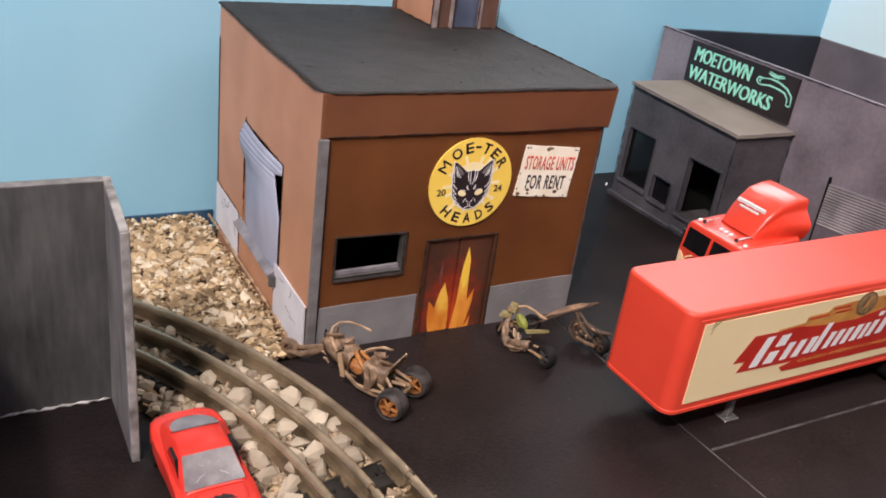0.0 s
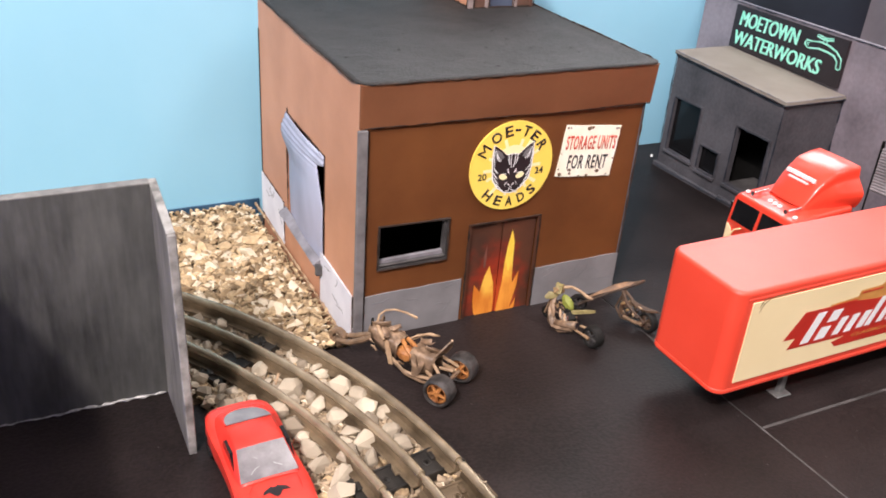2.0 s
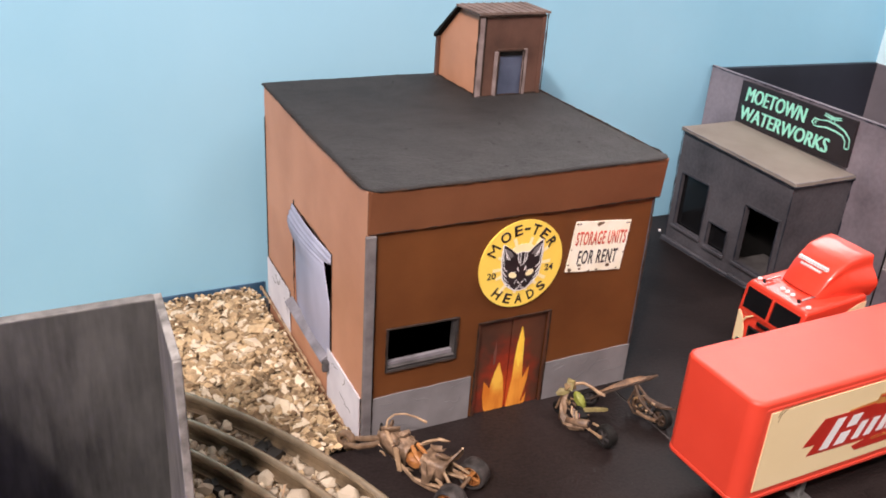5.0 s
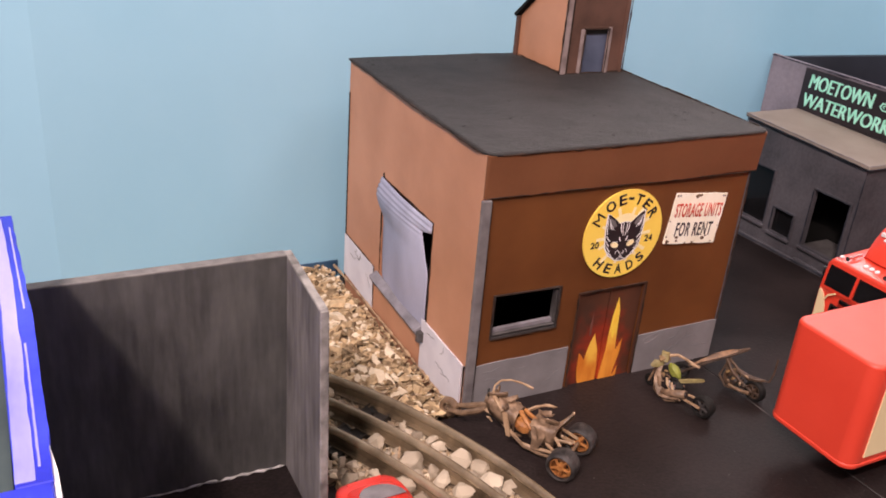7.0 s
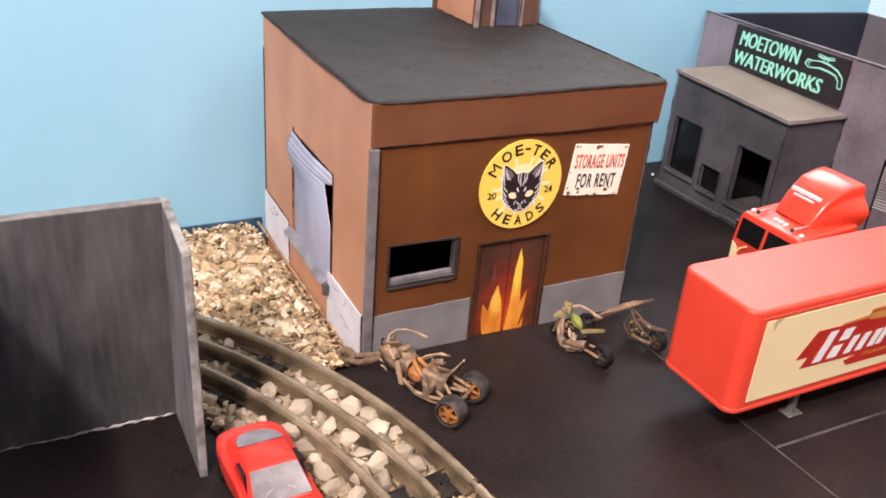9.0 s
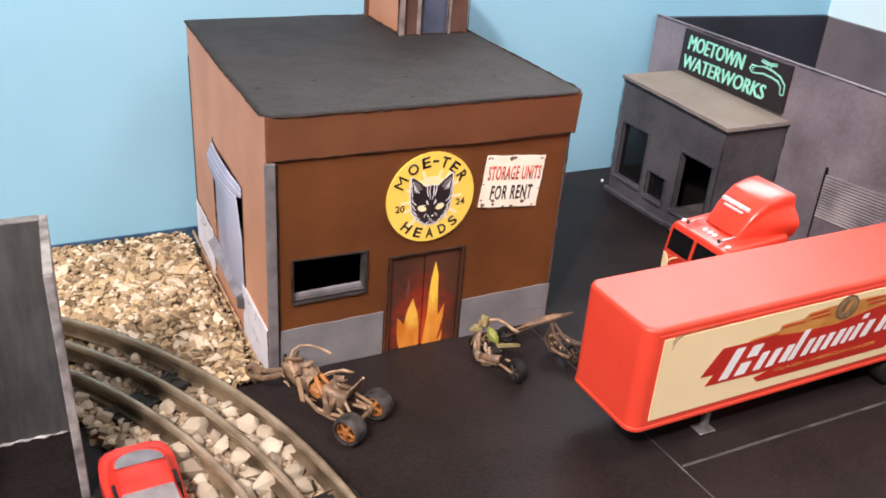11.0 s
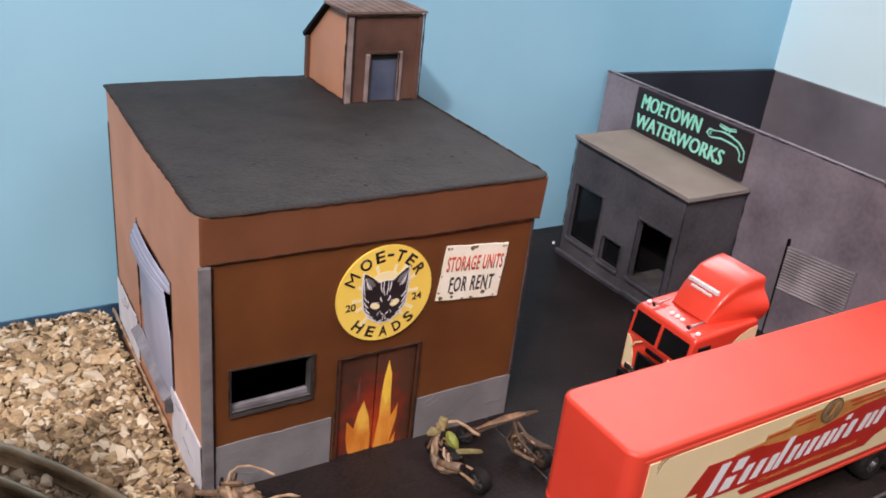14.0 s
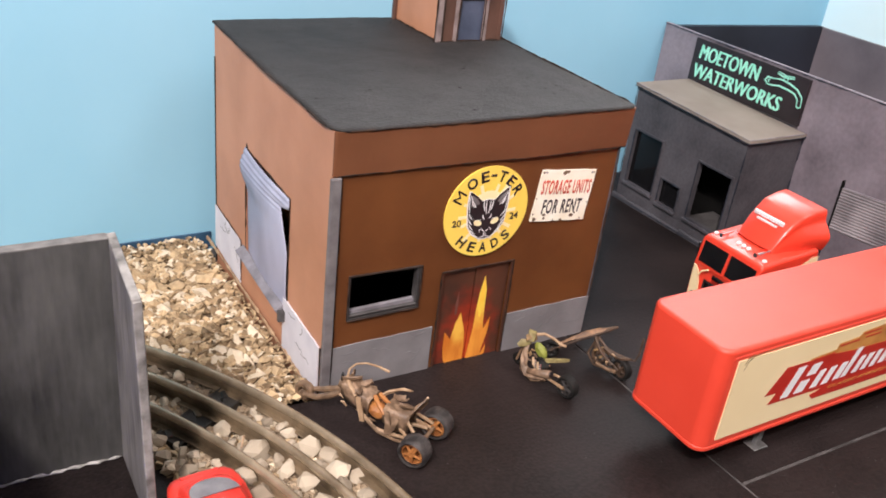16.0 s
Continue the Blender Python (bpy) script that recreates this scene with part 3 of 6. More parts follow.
def worn_edge(parent, points, seed, radius=0.4, mat=None, name="worn_edge"):
    """An uneven dark line along an edge, drawn for wear and for shadow lines."""
    r = random.Random(seed)
    run = []
    for p, q in zip(points, points[1:]):
        p, q = Vector(p), Vector(q)
        n = max(3, int((q - p).length / 3.0))
        run += [p + (q - p) * (k / n) + Vector([r.uniform(-0.12, 0.12) for _ in range(3)]) for k in range(n)]
    run.append(Vector(points[-1]))
    return part(name, tubed(run, radius, 5, radii=[radius * r.uniform(0.25, 1.15) for _ in run]), mat or WORN_SHADOW, parent)


# ---- brown workshop ----
def ease_up(f):
    f = min(1.0, max(0.0, f))
    return f * f * (3 - 2 * f)


def racked(bm):
    """The old paper shell is racked: its side runs inwards a little towards the back."""
    for v in bm.verts:
        v.co.x += 0.020 * max(0.0, v.co.y)
    return bm


shop = thing("workshop_building", 0, 0, 0, label="brown hand-painted model workshop with black tar roof", category="building")
W, D, H0 = 148.0, 166.0, -8.0
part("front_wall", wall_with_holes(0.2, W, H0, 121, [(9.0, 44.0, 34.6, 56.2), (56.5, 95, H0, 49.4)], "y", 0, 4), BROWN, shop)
part("side_wall", racked(wall_with_holes(-0.2, D, -24, 123.4, [(45.0, 109.6, 15, 74)], "x", -2, 2)), BROWN_LIT, shop)
part("far_wall", boxed(W - 4, W, 4.1, D, H0, 121), GREY_TRIM, shop)
part("back_wall", boxed(2.1, W - 4.1, D - 4, D, H0, 121), BROWN, shop)
# Black floor and added cards stand in for the unlit interior.
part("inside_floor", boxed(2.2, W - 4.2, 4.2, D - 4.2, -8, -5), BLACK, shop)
part("window_backing", boxed(12, 100, 38, 39, -5, 118), BLACK, shop, "added black card for the dark room behind the window")
part("opening_backing", boxed(40, 41, 41, 150, -5, 118), BLACK, shop, "added black card for the dark room behind the side opening")
def eave(x):
    """How far the folded eave stands out: it bows forward towards the far end."""
    return -1.9 - 2.1 * min(1.0, max(0.0, x / 100.0)) ** 0.8


run = [-0.4 + (W + 2.0) * k / 40 for k in range(41)]
bm = prism([(-2.06, -0.2), (-2.06, -0.7), (-1.75, -1.35), (-1.2, -1.75)] + [(x, eave(x)) for x in run] + [(W + 2.7, -3.0), (W + 3.0, -1.2), (W + 2.6, -0.2)], "z", 104.9, 123.6)
for v in bm.verts:
    if v.co.z < 110:
        v.co.z -= 1.3 * (v.co.x / W) + 0.5 * math.sin(v.co.x * 0.075 + 0.6)
        if v.co.y < -0.5:
            v.co.y = -0.4 + 0.45 * (v.co.y + 0.4)
part("fascia", bm, FASCIA, shop, "folded brown paper fascia band")
bm = bmesh.new()
nx, ny = 60, 66
def eased(x, y, cx, cy, r, sx):
    """Rounds the roof's front corner at (cx, cy); sx says on which side of it the roof lies."""
    a, b = r - (x - cx) * sx, r - (y - cy)
    if a <= 0 or b <= 0:
        return x, y
    f = max(a, b) / math.hypot(a, b)
    return cx + sx * (r - a * f), cy + r - b * f


rows = []
for j in range(ny + 1):
    row = []
    for i in range(nx + 1):
        u, v = i / nx, j / ny
        x = -3.0 + 3.6 * (1 - u) * v ** 1.5 + (W + 6.2) * u + 0.35 * noise.noise((j * 0.33, i * 0.1, 5))
        front = eave(x) - 0.3
        y = front + (D + 0.2 - front) * v + 0.35 * noise.noise((i * 0.33, j * 0.1, 9)) * (1 - v)
        x, y = eased(x, y, -3.0, -2.2, 7.0, 1)
        x, y = eased(x, y, W + 3.2, -4.3, 5.0, -1)
        row.append(bm.verts.new((x, y, 124.5 + 0.14 * noise.noise((i * 0.35, j * 0.35, 2)) + 0.16 * noise.noise((i * 0.83, j * 0.83, 3)) + 0.5 * noise.noise((i * 0.06, j * 0.06, 7)))))
    rows.append(row)
for j in range(ny):
    for i in range(nx):
        bm.faces.new((rows[j][i], rows[j][i + 1], rows[j + 1][i + 1], rows[j + 1][i]))
out = bmesh.ops.extrude_face_region(bm, geom=list(bm.faces))
bmesh.ops.translate(bm, verts=[g for g in out["geom"] if isinstance(g, bmesh.types.BMVert)], vec=(0, 0, -0.9))
part("roof", bm, ROOF, shop, "gritty black tar roof", smooth=True)
grit = random.Random(11)
for count, paint, sizes in ((46, ROOF, (0.25, 0.4, 0.6, 0.8)), (22, BLACK, (0.2, 0.3, 0.45, 0.6))):
    bm = bmesh.new()
    for _ in range(count):
        r, edge_bias = grit.choice(sizes), grit.random() ** 1.6
        blob(bm, (grit.uniform(4, W - 4), 2 + (D - 4) * edge_bias, 124.65 + grit.uniform(-0.15, 0.1)), (r * 1.6, r, r * 0.32), (0, 0, grit.uniform(0, 180)), 1)
    part("roof_grit", bm, paint, shop, kind="stuff")
part("corner_strip", boxed(-3.0, 1.5, -2.4, -0.3, H0, 104, bevel=0.4, seg=2), GREY_TRIM, shop, "grey folded corner strip")
part("corner_strip", boxed(W - 0.2, W + 1.2, -0.4, 5, H0, 104, bevel=0.3), WORKS, shop)


def ragged(x0, x1, z0, z1, seed, amount=0.32, steps=9):
    """A sheet's outline with a hand-cut wavy top edge."""
    r = random.Random(seed)
    return [(x0, z0), (x1, z0)] + [(x1 + (x0 - x1) * k / steps, z1 + r.uniform(-amount, amount)) for k in range(steps + 1)]


def cracks(x0, x1, z0, z1, seed, count):
    """Wavering pencil-like crack lines inside a panel, as xy strokes."""
    r, made = random.Random(seed), []
    for _ in range(count):
        x, z, a = r.uniform(x0 + 2, x1 - 10), r.uniform(z0 + 3, z1 - 2), r.uniform(-0.5, 0.5)
        pts = []
        for _ in range(7):
            pts.append((x, z))
            x, z, a = x + 1.7 * math.cos(a), z + 1.7 * math.sin(a), a + r.uniform(-0.8, 0.8)
        made.append([p for p in pts if x0 + 0.8 < p[0] < x1 - 0.8 and z0 + 0.5 < p[1] < z1 - 0.8])
    return [p for p in made if len(p) > 3]


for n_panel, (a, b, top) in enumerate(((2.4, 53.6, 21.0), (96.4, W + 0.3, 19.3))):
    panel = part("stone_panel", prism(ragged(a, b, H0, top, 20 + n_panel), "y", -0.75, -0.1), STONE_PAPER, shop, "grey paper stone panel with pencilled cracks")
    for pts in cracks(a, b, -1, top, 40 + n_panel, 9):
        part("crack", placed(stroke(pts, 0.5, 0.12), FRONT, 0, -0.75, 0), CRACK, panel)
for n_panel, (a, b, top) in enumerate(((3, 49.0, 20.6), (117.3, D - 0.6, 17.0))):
    panel = part("stone_panel", racked(prism(ragged(a, b, -9.5, top, 30 + n_panel, 0.2), "x", -2.9, -2.1)), STONE_LIT, shop, "grey paper stone panel, paled for the lit side")
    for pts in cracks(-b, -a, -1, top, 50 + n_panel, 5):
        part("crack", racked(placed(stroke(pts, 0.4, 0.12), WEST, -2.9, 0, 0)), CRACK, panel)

bm = wall_with_holes(8.4, 44.4, 34.0, 56.9, [(9.3, 43.6, 34.9, 56.2)], "y", -0.9, -0.1)
for v in bm.verts:
    if v.co.z > 50:
        v.co.z -= 1.0 * (v.co.x - 8.4) / 36.0
window = part("window_frame", bm, DARK_FRAME, shop, "dark grey window frame with deep reveal")
part("reveal", wall_with_holes(9.0, 44.0, 34.6, 56.2, [(9.4, 43.7, 35.5, 55.7)], "y", 0.0, 3.2), DARK_FRAME, window)
part("ledge", boxed(9.6, 43.4, -0.6, 3.6, 35.8, 36.6, bevel=0.25), SILL_DARK, window)
part("inner_cheek", prism([(43.7, 36.7), (43.7, 55.3), (42.5, 54.7), (42.5, 37.2)], "y", 0.4, 3.0), SILL_DARK, window)
part("inner_slope", prism([(9.6, 36.7), (43.4, 36.7), (42.4, 38.6), (10.4, 38.2)], "y", 1.0, 3.0), SILL, window)
part("corner_seam", racked(boxed(-2.35, -1.9, D - 1.2, D + 0.15, -20, 105)), BLACK, shop, "dark open seam at the back corner")

# double door with painted flames
left_leaf = part("door_leaf", boxed(57, 75.0, 1.0, 3, H0, 48.4, bevel=0.2), DOOR_PAINT, shop, "dark scorched brown door leaf with painted flames")
right_leaf = part("door_leaf", boxed(75.6, 94.2, 0.7, 2.8, H0, 49.0, bevel=0.2), DOOR_PAINT, shop, "dark scorched brown door leaf with painted flames")
part("door_frame", wall_with_holes(55.6, 95.4, H0, 50.1, [(57.0, 94.2, H0, 49.1)], "y", -0.5, -0.05), DOOR_PAINT, shop)


def painted(name, outline, mat, parent, lift):
    part(name, placed(flat(outline, 0.12), FRONT, 0, lift, 0), mat, parent)


painted("flame", [(61.9, 15.2), (61.8, 6.0), (62.8, -1.0), (65.4, -6.6), (68.0, -7.4), (73.4, -7.4), (73.9, -2.0), (73.9, 5.0), (72.8, 15.0), (69.8, 24.8), (67.4, 19.0), (65.4, 10.4), (63.6, 13.2)], FLAME, left_leaf, 0.78)
painted("flame", [(75.9, -7.4), (75.9, -1.0), (76.8, 6.0), (77.8, 14.0), (78.2, 25.0), (79.0, 34.0), (80.8, 43.4), (82.7, 36.0), (83.0, 26.0), (83.4, 17.0), (84.0, 12.6), (85.4, 15.4), (87.2, 19.0), (86.9, 11.5), (85.4, 4.6), (84.2, -0.6), (84.4, -2.6), (87.0, 3.0), (86.8, -2.0), (84.6, -6.0), (82.0, -7.6)], FLAME, right_leaf, 0.48)
painted("flame_core", [(79.3, 26), (79.7, 34), (80.9, 41.5), (81.9, 35), (81.8, 27), (81.0, 20), (80.0, 21)], FLAME_TIP, right_leaf, 0.34)
painted("smoke_wisp", [(66.4, 24.0), (66.0, 30.0), (67.2, 37.5), (67.6, 31.0), (67.4, 24.5)], SMOKE, left_leaf, 0.80)

# side opening: hanging sheet and sill
bm = bmesh.new()
nu, nv, grid = 26, 90, []
for j in range(nv + 1):
    z = 16.0 + 57.8 * j / nv
    near = 45.6 + 1.2 * max(0.0, (40 - z) / 24)
    if 46 < z < 68.4:
        gap = 10.0 * min(1.0, (z - 46) / 18.0) * min(1.0, (68.4 - z) / 2.6)
        near += gap + 0.45 * math.sin(z * 3.4) * min(1.0, gap / 3)
    far = 106.6 + 4.6 * ease_up((z - 52) / 14) + 0.25 * math.sin(z * 3.1)
    rib = 0.24 * math.sin(z * 2 * math.pi / 2.7) * min(1.0, max(0.02, (z - 60.5) / 4))
    row = []
    for i in range(nu + 1):
        f = i / nu
        y = near + (far - near) * f
        x = -2.5 - 1.3 * math.sin(math.pi * f) - 2.4 * f * ease_up((z - 52) / 12) * ease_up((75 - z) / 10) + 0.9 * f * ease_up((58 - z) / 10) - 0.6 * math.sin((z - 16) / 57.8 * math.pi) + rib
        row.append(bm.verts.new((x, y, z)))
    grid.append(row)
for j in range(nv):
    for i in range(nu):
        bm.faces.new((grid[j][i], grid[j][i + 1], grid[j + 1][i + 1], grid[j + 1][i]))
out = bmesh.ops.extrude_face_region(bm, geom=list(bm.faces))
bmesh.ops.translate(bm, verts=[g for g in out["geom"] if isinstance(g, bmesh.types.BMVert)], vec=(0.35, 0, 0))
part("hanging_sheet", racked(bm), SHUTTER, shop, "warped lavender-blue corrugated sheet with torn edge", smooth=True)
bm = boxed(-7.0, -2.1, 48.5, 113.5, 10.2, 16.8, bevel=0.5)
for v in bm.verts:
    if v.co.x < -5 and v.co.z > 13:
        v.co.z -= 2.6
    elif v.co.x < -5:
        v.co.x += 1.6
part("sill", racked(bm), SILL, shop, "weathered lavender-grey sill plank")
rough = random.Random(9)
bm = boxed(-6.2, -2.1, 45.6, 48.3, 8.4, 14.2, bevel=0.5)
for v in bm.verts:
    v.co.y += rough.uniform(-0.5, 0.2)
    v.co.z += rough.uniform(-0.5, 0.5)
part("sill_end", racked(bm), SILL_DARK, shop, "dark broken end of the sill")

for k, (run, thick) in enumerate(((((-1.55, 49.1, -7), (-1.55, 49.1, 8)), 0.25), (((-0.1, 117.2, -8), (-0.1, 117.2, 17)), 0.4), (((-0.1, 117.2, 17.2), (0.9, 165, 17.2)), 0.4), (((-1.4, 44.8, 15), (-1.3, 44.8, 74.2), (0.0, 109.8, 74.2), (0.0, 109.8, 15)), 0.45))):
    worn_edge(shop, run, 160 + k, thick)
# Dark line painted as the shade between stone panel and corner strip.
worn_edge(shop, ((-2.6, 1.4, -7), (-2.4, 1.4, 21)), 168, 0.55)
worn_edge(shop, ((-2.2, 0.2, 21), (-2.2, 0.2, 104)), 169, 0.25)
part("torn_corner", racked(prism([(107.2, 73.6), (110.2, 73.6), (110.0, 76.0), (108.8, 77.0)], "x", -2.15, -1.9)), BLACK, shop)
worn_edge(shop, ((-3.4, 0, -6.4), (-2.0, 70, -8.0), (-0.4, 150, -11.0), (0.6, 184, -13.4)), 170, 1.1, TWIG_PALE, "tan_base_strip")

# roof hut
# Hut body wears the same light-raised brown as the workshop side.
hut = part("roof_hut", prism([(113, 122), (113, 169.5), (137, 168.5), (163, 147), (163, 122)], "x", 108, 146), BROWN_LIT, shop, "small brown roof hut with sloping back")
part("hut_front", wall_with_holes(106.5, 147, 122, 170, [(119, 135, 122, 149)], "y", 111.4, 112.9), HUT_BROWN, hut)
part("hut_door", boxed(119.2, 134.8, 112.0, 112.95, 122, 148.8), HUT_DOOR, hut, "slate blue hut door")
part("door_jamb", boxed(116.4, 119.1, 110.6, 112.2, 122, 149.5, bevel=0.7, seg=2), TAN_TRIM, hut)
part("lintel", boxed(118.0, 135.4, 111.2, 112.1, 149.6, 150.9, bevel=0.4, seg=2), HUT_BROWN, hut)
# Black strip put in as the shade below the lintel.
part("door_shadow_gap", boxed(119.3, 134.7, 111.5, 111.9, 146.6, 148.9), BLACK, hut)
part("door_jamb", boxed(134.9, 137.6, 110.6, 112.2, 122, 150.5, bevel=0.7, seg=2), TAN_TRIM, hut)
part("corner_strip", boxed(105.4, 108.8, 110.3, 112.6, 122, 169.4, bevel=0.4), TAN_TRIM, hut, "lavender-grey corner strip")
part("corner_gap", boxed(109.0, 110.0, 110.9, 111.5, 122, 169.2), WORN_SHADOW, hut)
part("corner_strip", boxed(145.2, 147.8, 110.6, 113.6, 122, 169.0, bevel=0.4), HUT_BROWN, hut)
cap = random.Random(17)
front_edge = [(104.0 + 45.0 * k / 18, 109.4 + cap.uniform(-0.6, 0.6)) for k in range(19)]
part("hut_roof", prism(front_edge + [(149.2, 137), (103.8, 137)], "z", 169.8, 171.0, bevel=0.15), SLAT_TAUPE, hut, "taupe card roof with a frayed front edge")
for k in range(9):
    x = 106.5 + 4.7 * k + cap.uniform(-0.6, 0.6)
    part("batten", boxed(x, x + cap.uniform(0.7, 1.3), 109.9, 136.6, 170.9, 171.4, bevel=0.1), SLAT_TAUPE, hut)
part("hut_slope", prism([(137, 168.7), (137.3, 170.4), (165.5, 148.4), (164, 146.6)], "x", 104.6, 148.4, bevel=0.2), BLACK, hut, "black sloping back roof")
part("back_strip", boxed(105.8, 107.9, 161.5, 164.5, 122, 147.5, bevel=0.3), HUT_BROWN, hut)
for k, run in enumerate((((104.4, 110.6, 122.6), (104.9, 110.3, 169.2)), ((148.2, 110.6, 122.6), (148.4, 110.4, 169.4)), ((105.0, 110.2, 168.9), (148, 110.2, 168.9)), ((106.4, 110.6, 124.9), (147, 110.9, 124.9)), ((106.8, 112, 124.9), (106.8, 162, 124.9)), ((118.8, 110.6, 124), (119.0, 110.6, 149.6), (135.2, 110.6, 149.6), (135.0, 110.6, 124)))):
    worn_edge(hut, run, 60 + k, 0.55)
# The first run draws the shadow line under the fascia.
for k, run in enumerate((((0.2, -1.0, 104.6), (50, -1.5, 104.4), (100, -1.9, 103.5), (W + 2.0, -1.9, 103.5)), ((4, -2.3, 123.8), (50, -3.4, 123.8), (100, -4.2, 123.8), (W - 1, -4.2, 123.8)), ((W + 2.9, 3.0, 124.6), (W + 3.2, D, 124.6)), ((-3.1, 6, 123.7), (-2.4, 70, 123.7), (0.4, D, 123.7)), ((W + 0.4, -0.8, 20), (W + 0.4, -0.8, 103)), ((2.2, -0.9, H0 + 2), (2.2, -0.5, 103)), ((95.9, -0.7, H0 + 3), (95.6, -0.7, 50.0), (55.4, -0.7, 50.2), (55.2, -0.7, H0 + 3)), ((8.3, -1.0, 34.1), (44.4, -1.0, 34.1), (44.4, -1.0, 56.0), (8.3, -1.0, 57.0), (8.3, -1.0, 34.1)))):
    worn_edge(shop, run, 80 + k, 0.34 if k == 0 else 0.5)
worn_edge(shop, ((W + 3.4, 3.4, 124.3), (W + 3.8, D, 124.3)), 97, 0.35, TAN_TRIM, "pale_paper_edge")

# ---- round sign ----
disc_sign = thing("round_sign", 75, -0.2, 78.7, label="round yellow sign with black lettering and dark emblem", category="sign")


def ellipse(cx, cy, rx, ry, n=48, turn=0.0):
    c, s = math.cos(turn), math.sin(turn)
    return [(cx + rx * math.cos(t) * c - ry * math.sin(t) * s, cy + rx * math.cos(t) * s + ry * math.sin(t) * c) for t in [2 * math.pi * k / n for k in range(n)]]


def on_disc(name, bm, mat, lift, label=""):
    part(name, placed(bm, FRONT, 0, lift, 0), mat, disc_sign, label)


on_disc("disc", flat(ellipse(0, 0, 22.3, 22.3), 0.9), SIGN_YELLOW, 0)
ray_turns = random.Random(5)
for k in range(14):
    a = 2 * math.pi * k / 14 + ray_turns.uniform(-0.1, 0.1)
    r = ray_turns.uniform(13.5, 16.5)
    on_disc("ray", flat([(9 * math.cos(a - 0.08), 9 * math.sin(a - 0.08) - 1), (r * math.cos(a - 0.05), r * math.sin(a - 0.05) - 1), (r * math.cos(a + 0.06), r * math.sin(a + 0.06) - 1), (9 * math.cos(a + 0.08), 9 * math.sin(a + 0.08) - 1)], 0.1), SIGN_PALE, -0.9)
emblem = [(0.88 * x, 0.93 * y) for x, y in ((-11.7, 11.9), (-10.2, 11.4), (-6.8, 9.0), (-3.8, 6.3), (0, 6.8), (3.8, 6.3), (6.8, 9.0), (10.2, 11.4), (11.7, 11.9), (12.1, 5), (11.6, -1), (10.8, -6.5), (7.6, -11.0), (3.4, -13.6), (0, -14.2), (-3.4, -13.6), (-7.6, -11.0), (-10.8, -6.5), (-11.6, -1), (-12.1, 5))]
on_disc("emblem_glow", flat(ellipse(0, 5.6, 7.5, 5.0, 28), 0.1), SIGN_PALE, -0.95)
on_disc("emblem_edge", flat([(x * 1.06, y * 1.05) for x, y in emblem], 0.1), WHITE, -1.05)
on_disc("emblem", flat(emblem, 0.1), INK, -1.2, "dark pointed emblem")
for s in (-1, 1):
    on_disc("emblem_spot", flat(ellipse(4.6 * s, -4.8, 2.3, 1.4, 18, 0.35 * s), 0.1), SIGN_PALE, -1.35)
    on_disc("inner_ear", flat([(0.86 * s * x, 0.92 * y) for x, y in ((10.9, 10.4), (7.4, 8.2), (5.6, 5.4), (8.4, 4.2), (10.8, 4.0))], 0.1), GREY_TRIM, -1.33)
    for p, q, w in (((1.2, 6.2), (0.6, -0.5), 0.6), ((2.8, 6.0), (1.8, 1.0), 0.7), ((11.6, 9.4), (7.4, 3.2), 0.5), ((11.9, 8.6), (11.2, 1.0), 0.6), ((10.6, 7.0), (8.6, 3.4), 0.7), ((11.6, 0.5), (8.8, -2.6), 0.7), ((11.4, -2.0), (9.0, -5.2), 0.7), ((10.8, -4.8), (8.0, -8.0), 0.7), ((9.4, -7.8), (6.2, -10.4), 0.7), ((7.4, -10.2), (4.4, -12.0), 0.6), ((1.6, -3.2), (2.6, -1.0), 0.9), ((0.5, -9.6), (1.9, -8.4), 0.7), ((0.3, -10.2), (0.4, -12.0), 0.5), ((0.5, -12.0), (3.0, -12.6), 0.5), ((2.4, -7.6), (3.8, -9.6), 0.4), ((7.0, -3.2), (3.2, -3.4), 0.4)):
        mid = ((p[0] + q[0]) / 2 + 0.4, (p[1] + q[1]) / 2)
        on_disc("emblem_streak", stroke([(0.86 * s * p[0], p[1]), (0.86 * s * mid[0], mid[1]), (0.86 * s * q[0], q[1])], w * 0.74, 0.1), WHITE, -1.35)


def around(text, angles, radius, size, flip):
    for ch, a in zip(text, angles):
        wide = {"M": 1.05, "-": 0.55, "O": 1.0, "H": 0.9}.get(ch, 0.78) * size
        bm = lettering(ch, wide, 1.1 if ch == "-" else size, bold=0.0 if ch == "M" else 0.02, depth=0.15)
        turn = radians(a - 90) if not flip else radians(a + 90)
        bmesh.ops.transform(bm, matrix=Matrix.Translation((radius * math.cos(radians(a)), radius * math.sin(radians(a)), 0)) @ Matrix.Rotation(turn, 4, "Z"), verts=bm.verts)
        on_disc("letter", bm, INK, -0.9)


around("MOE-TER", (150, 123, 101, 86, 70, 51, 31), 17.9, 5.3, False)
around("HEADS", (229, 251, 271, 292, 312), 18.0, 5.0, True)
for text, x in (("20", -15.6), ("24", 15.4)):
    bm = lettering(text, 4.6, 3.4, bold=0.015, depth=0.15)
    bmesh.ops.translate(bm, verts=bm.verts, vec=(x, -3.8, 0))
    on_disc("number", bm, INK, -0.9)

# ---- rental sign ----
rent = thing("rental_sign", 118.4, -0.2, 81.2, ry=5.0, label="rust-spotted cream sign with red and black lettering", category="sign")
rim = random.Random(8)
outline = []
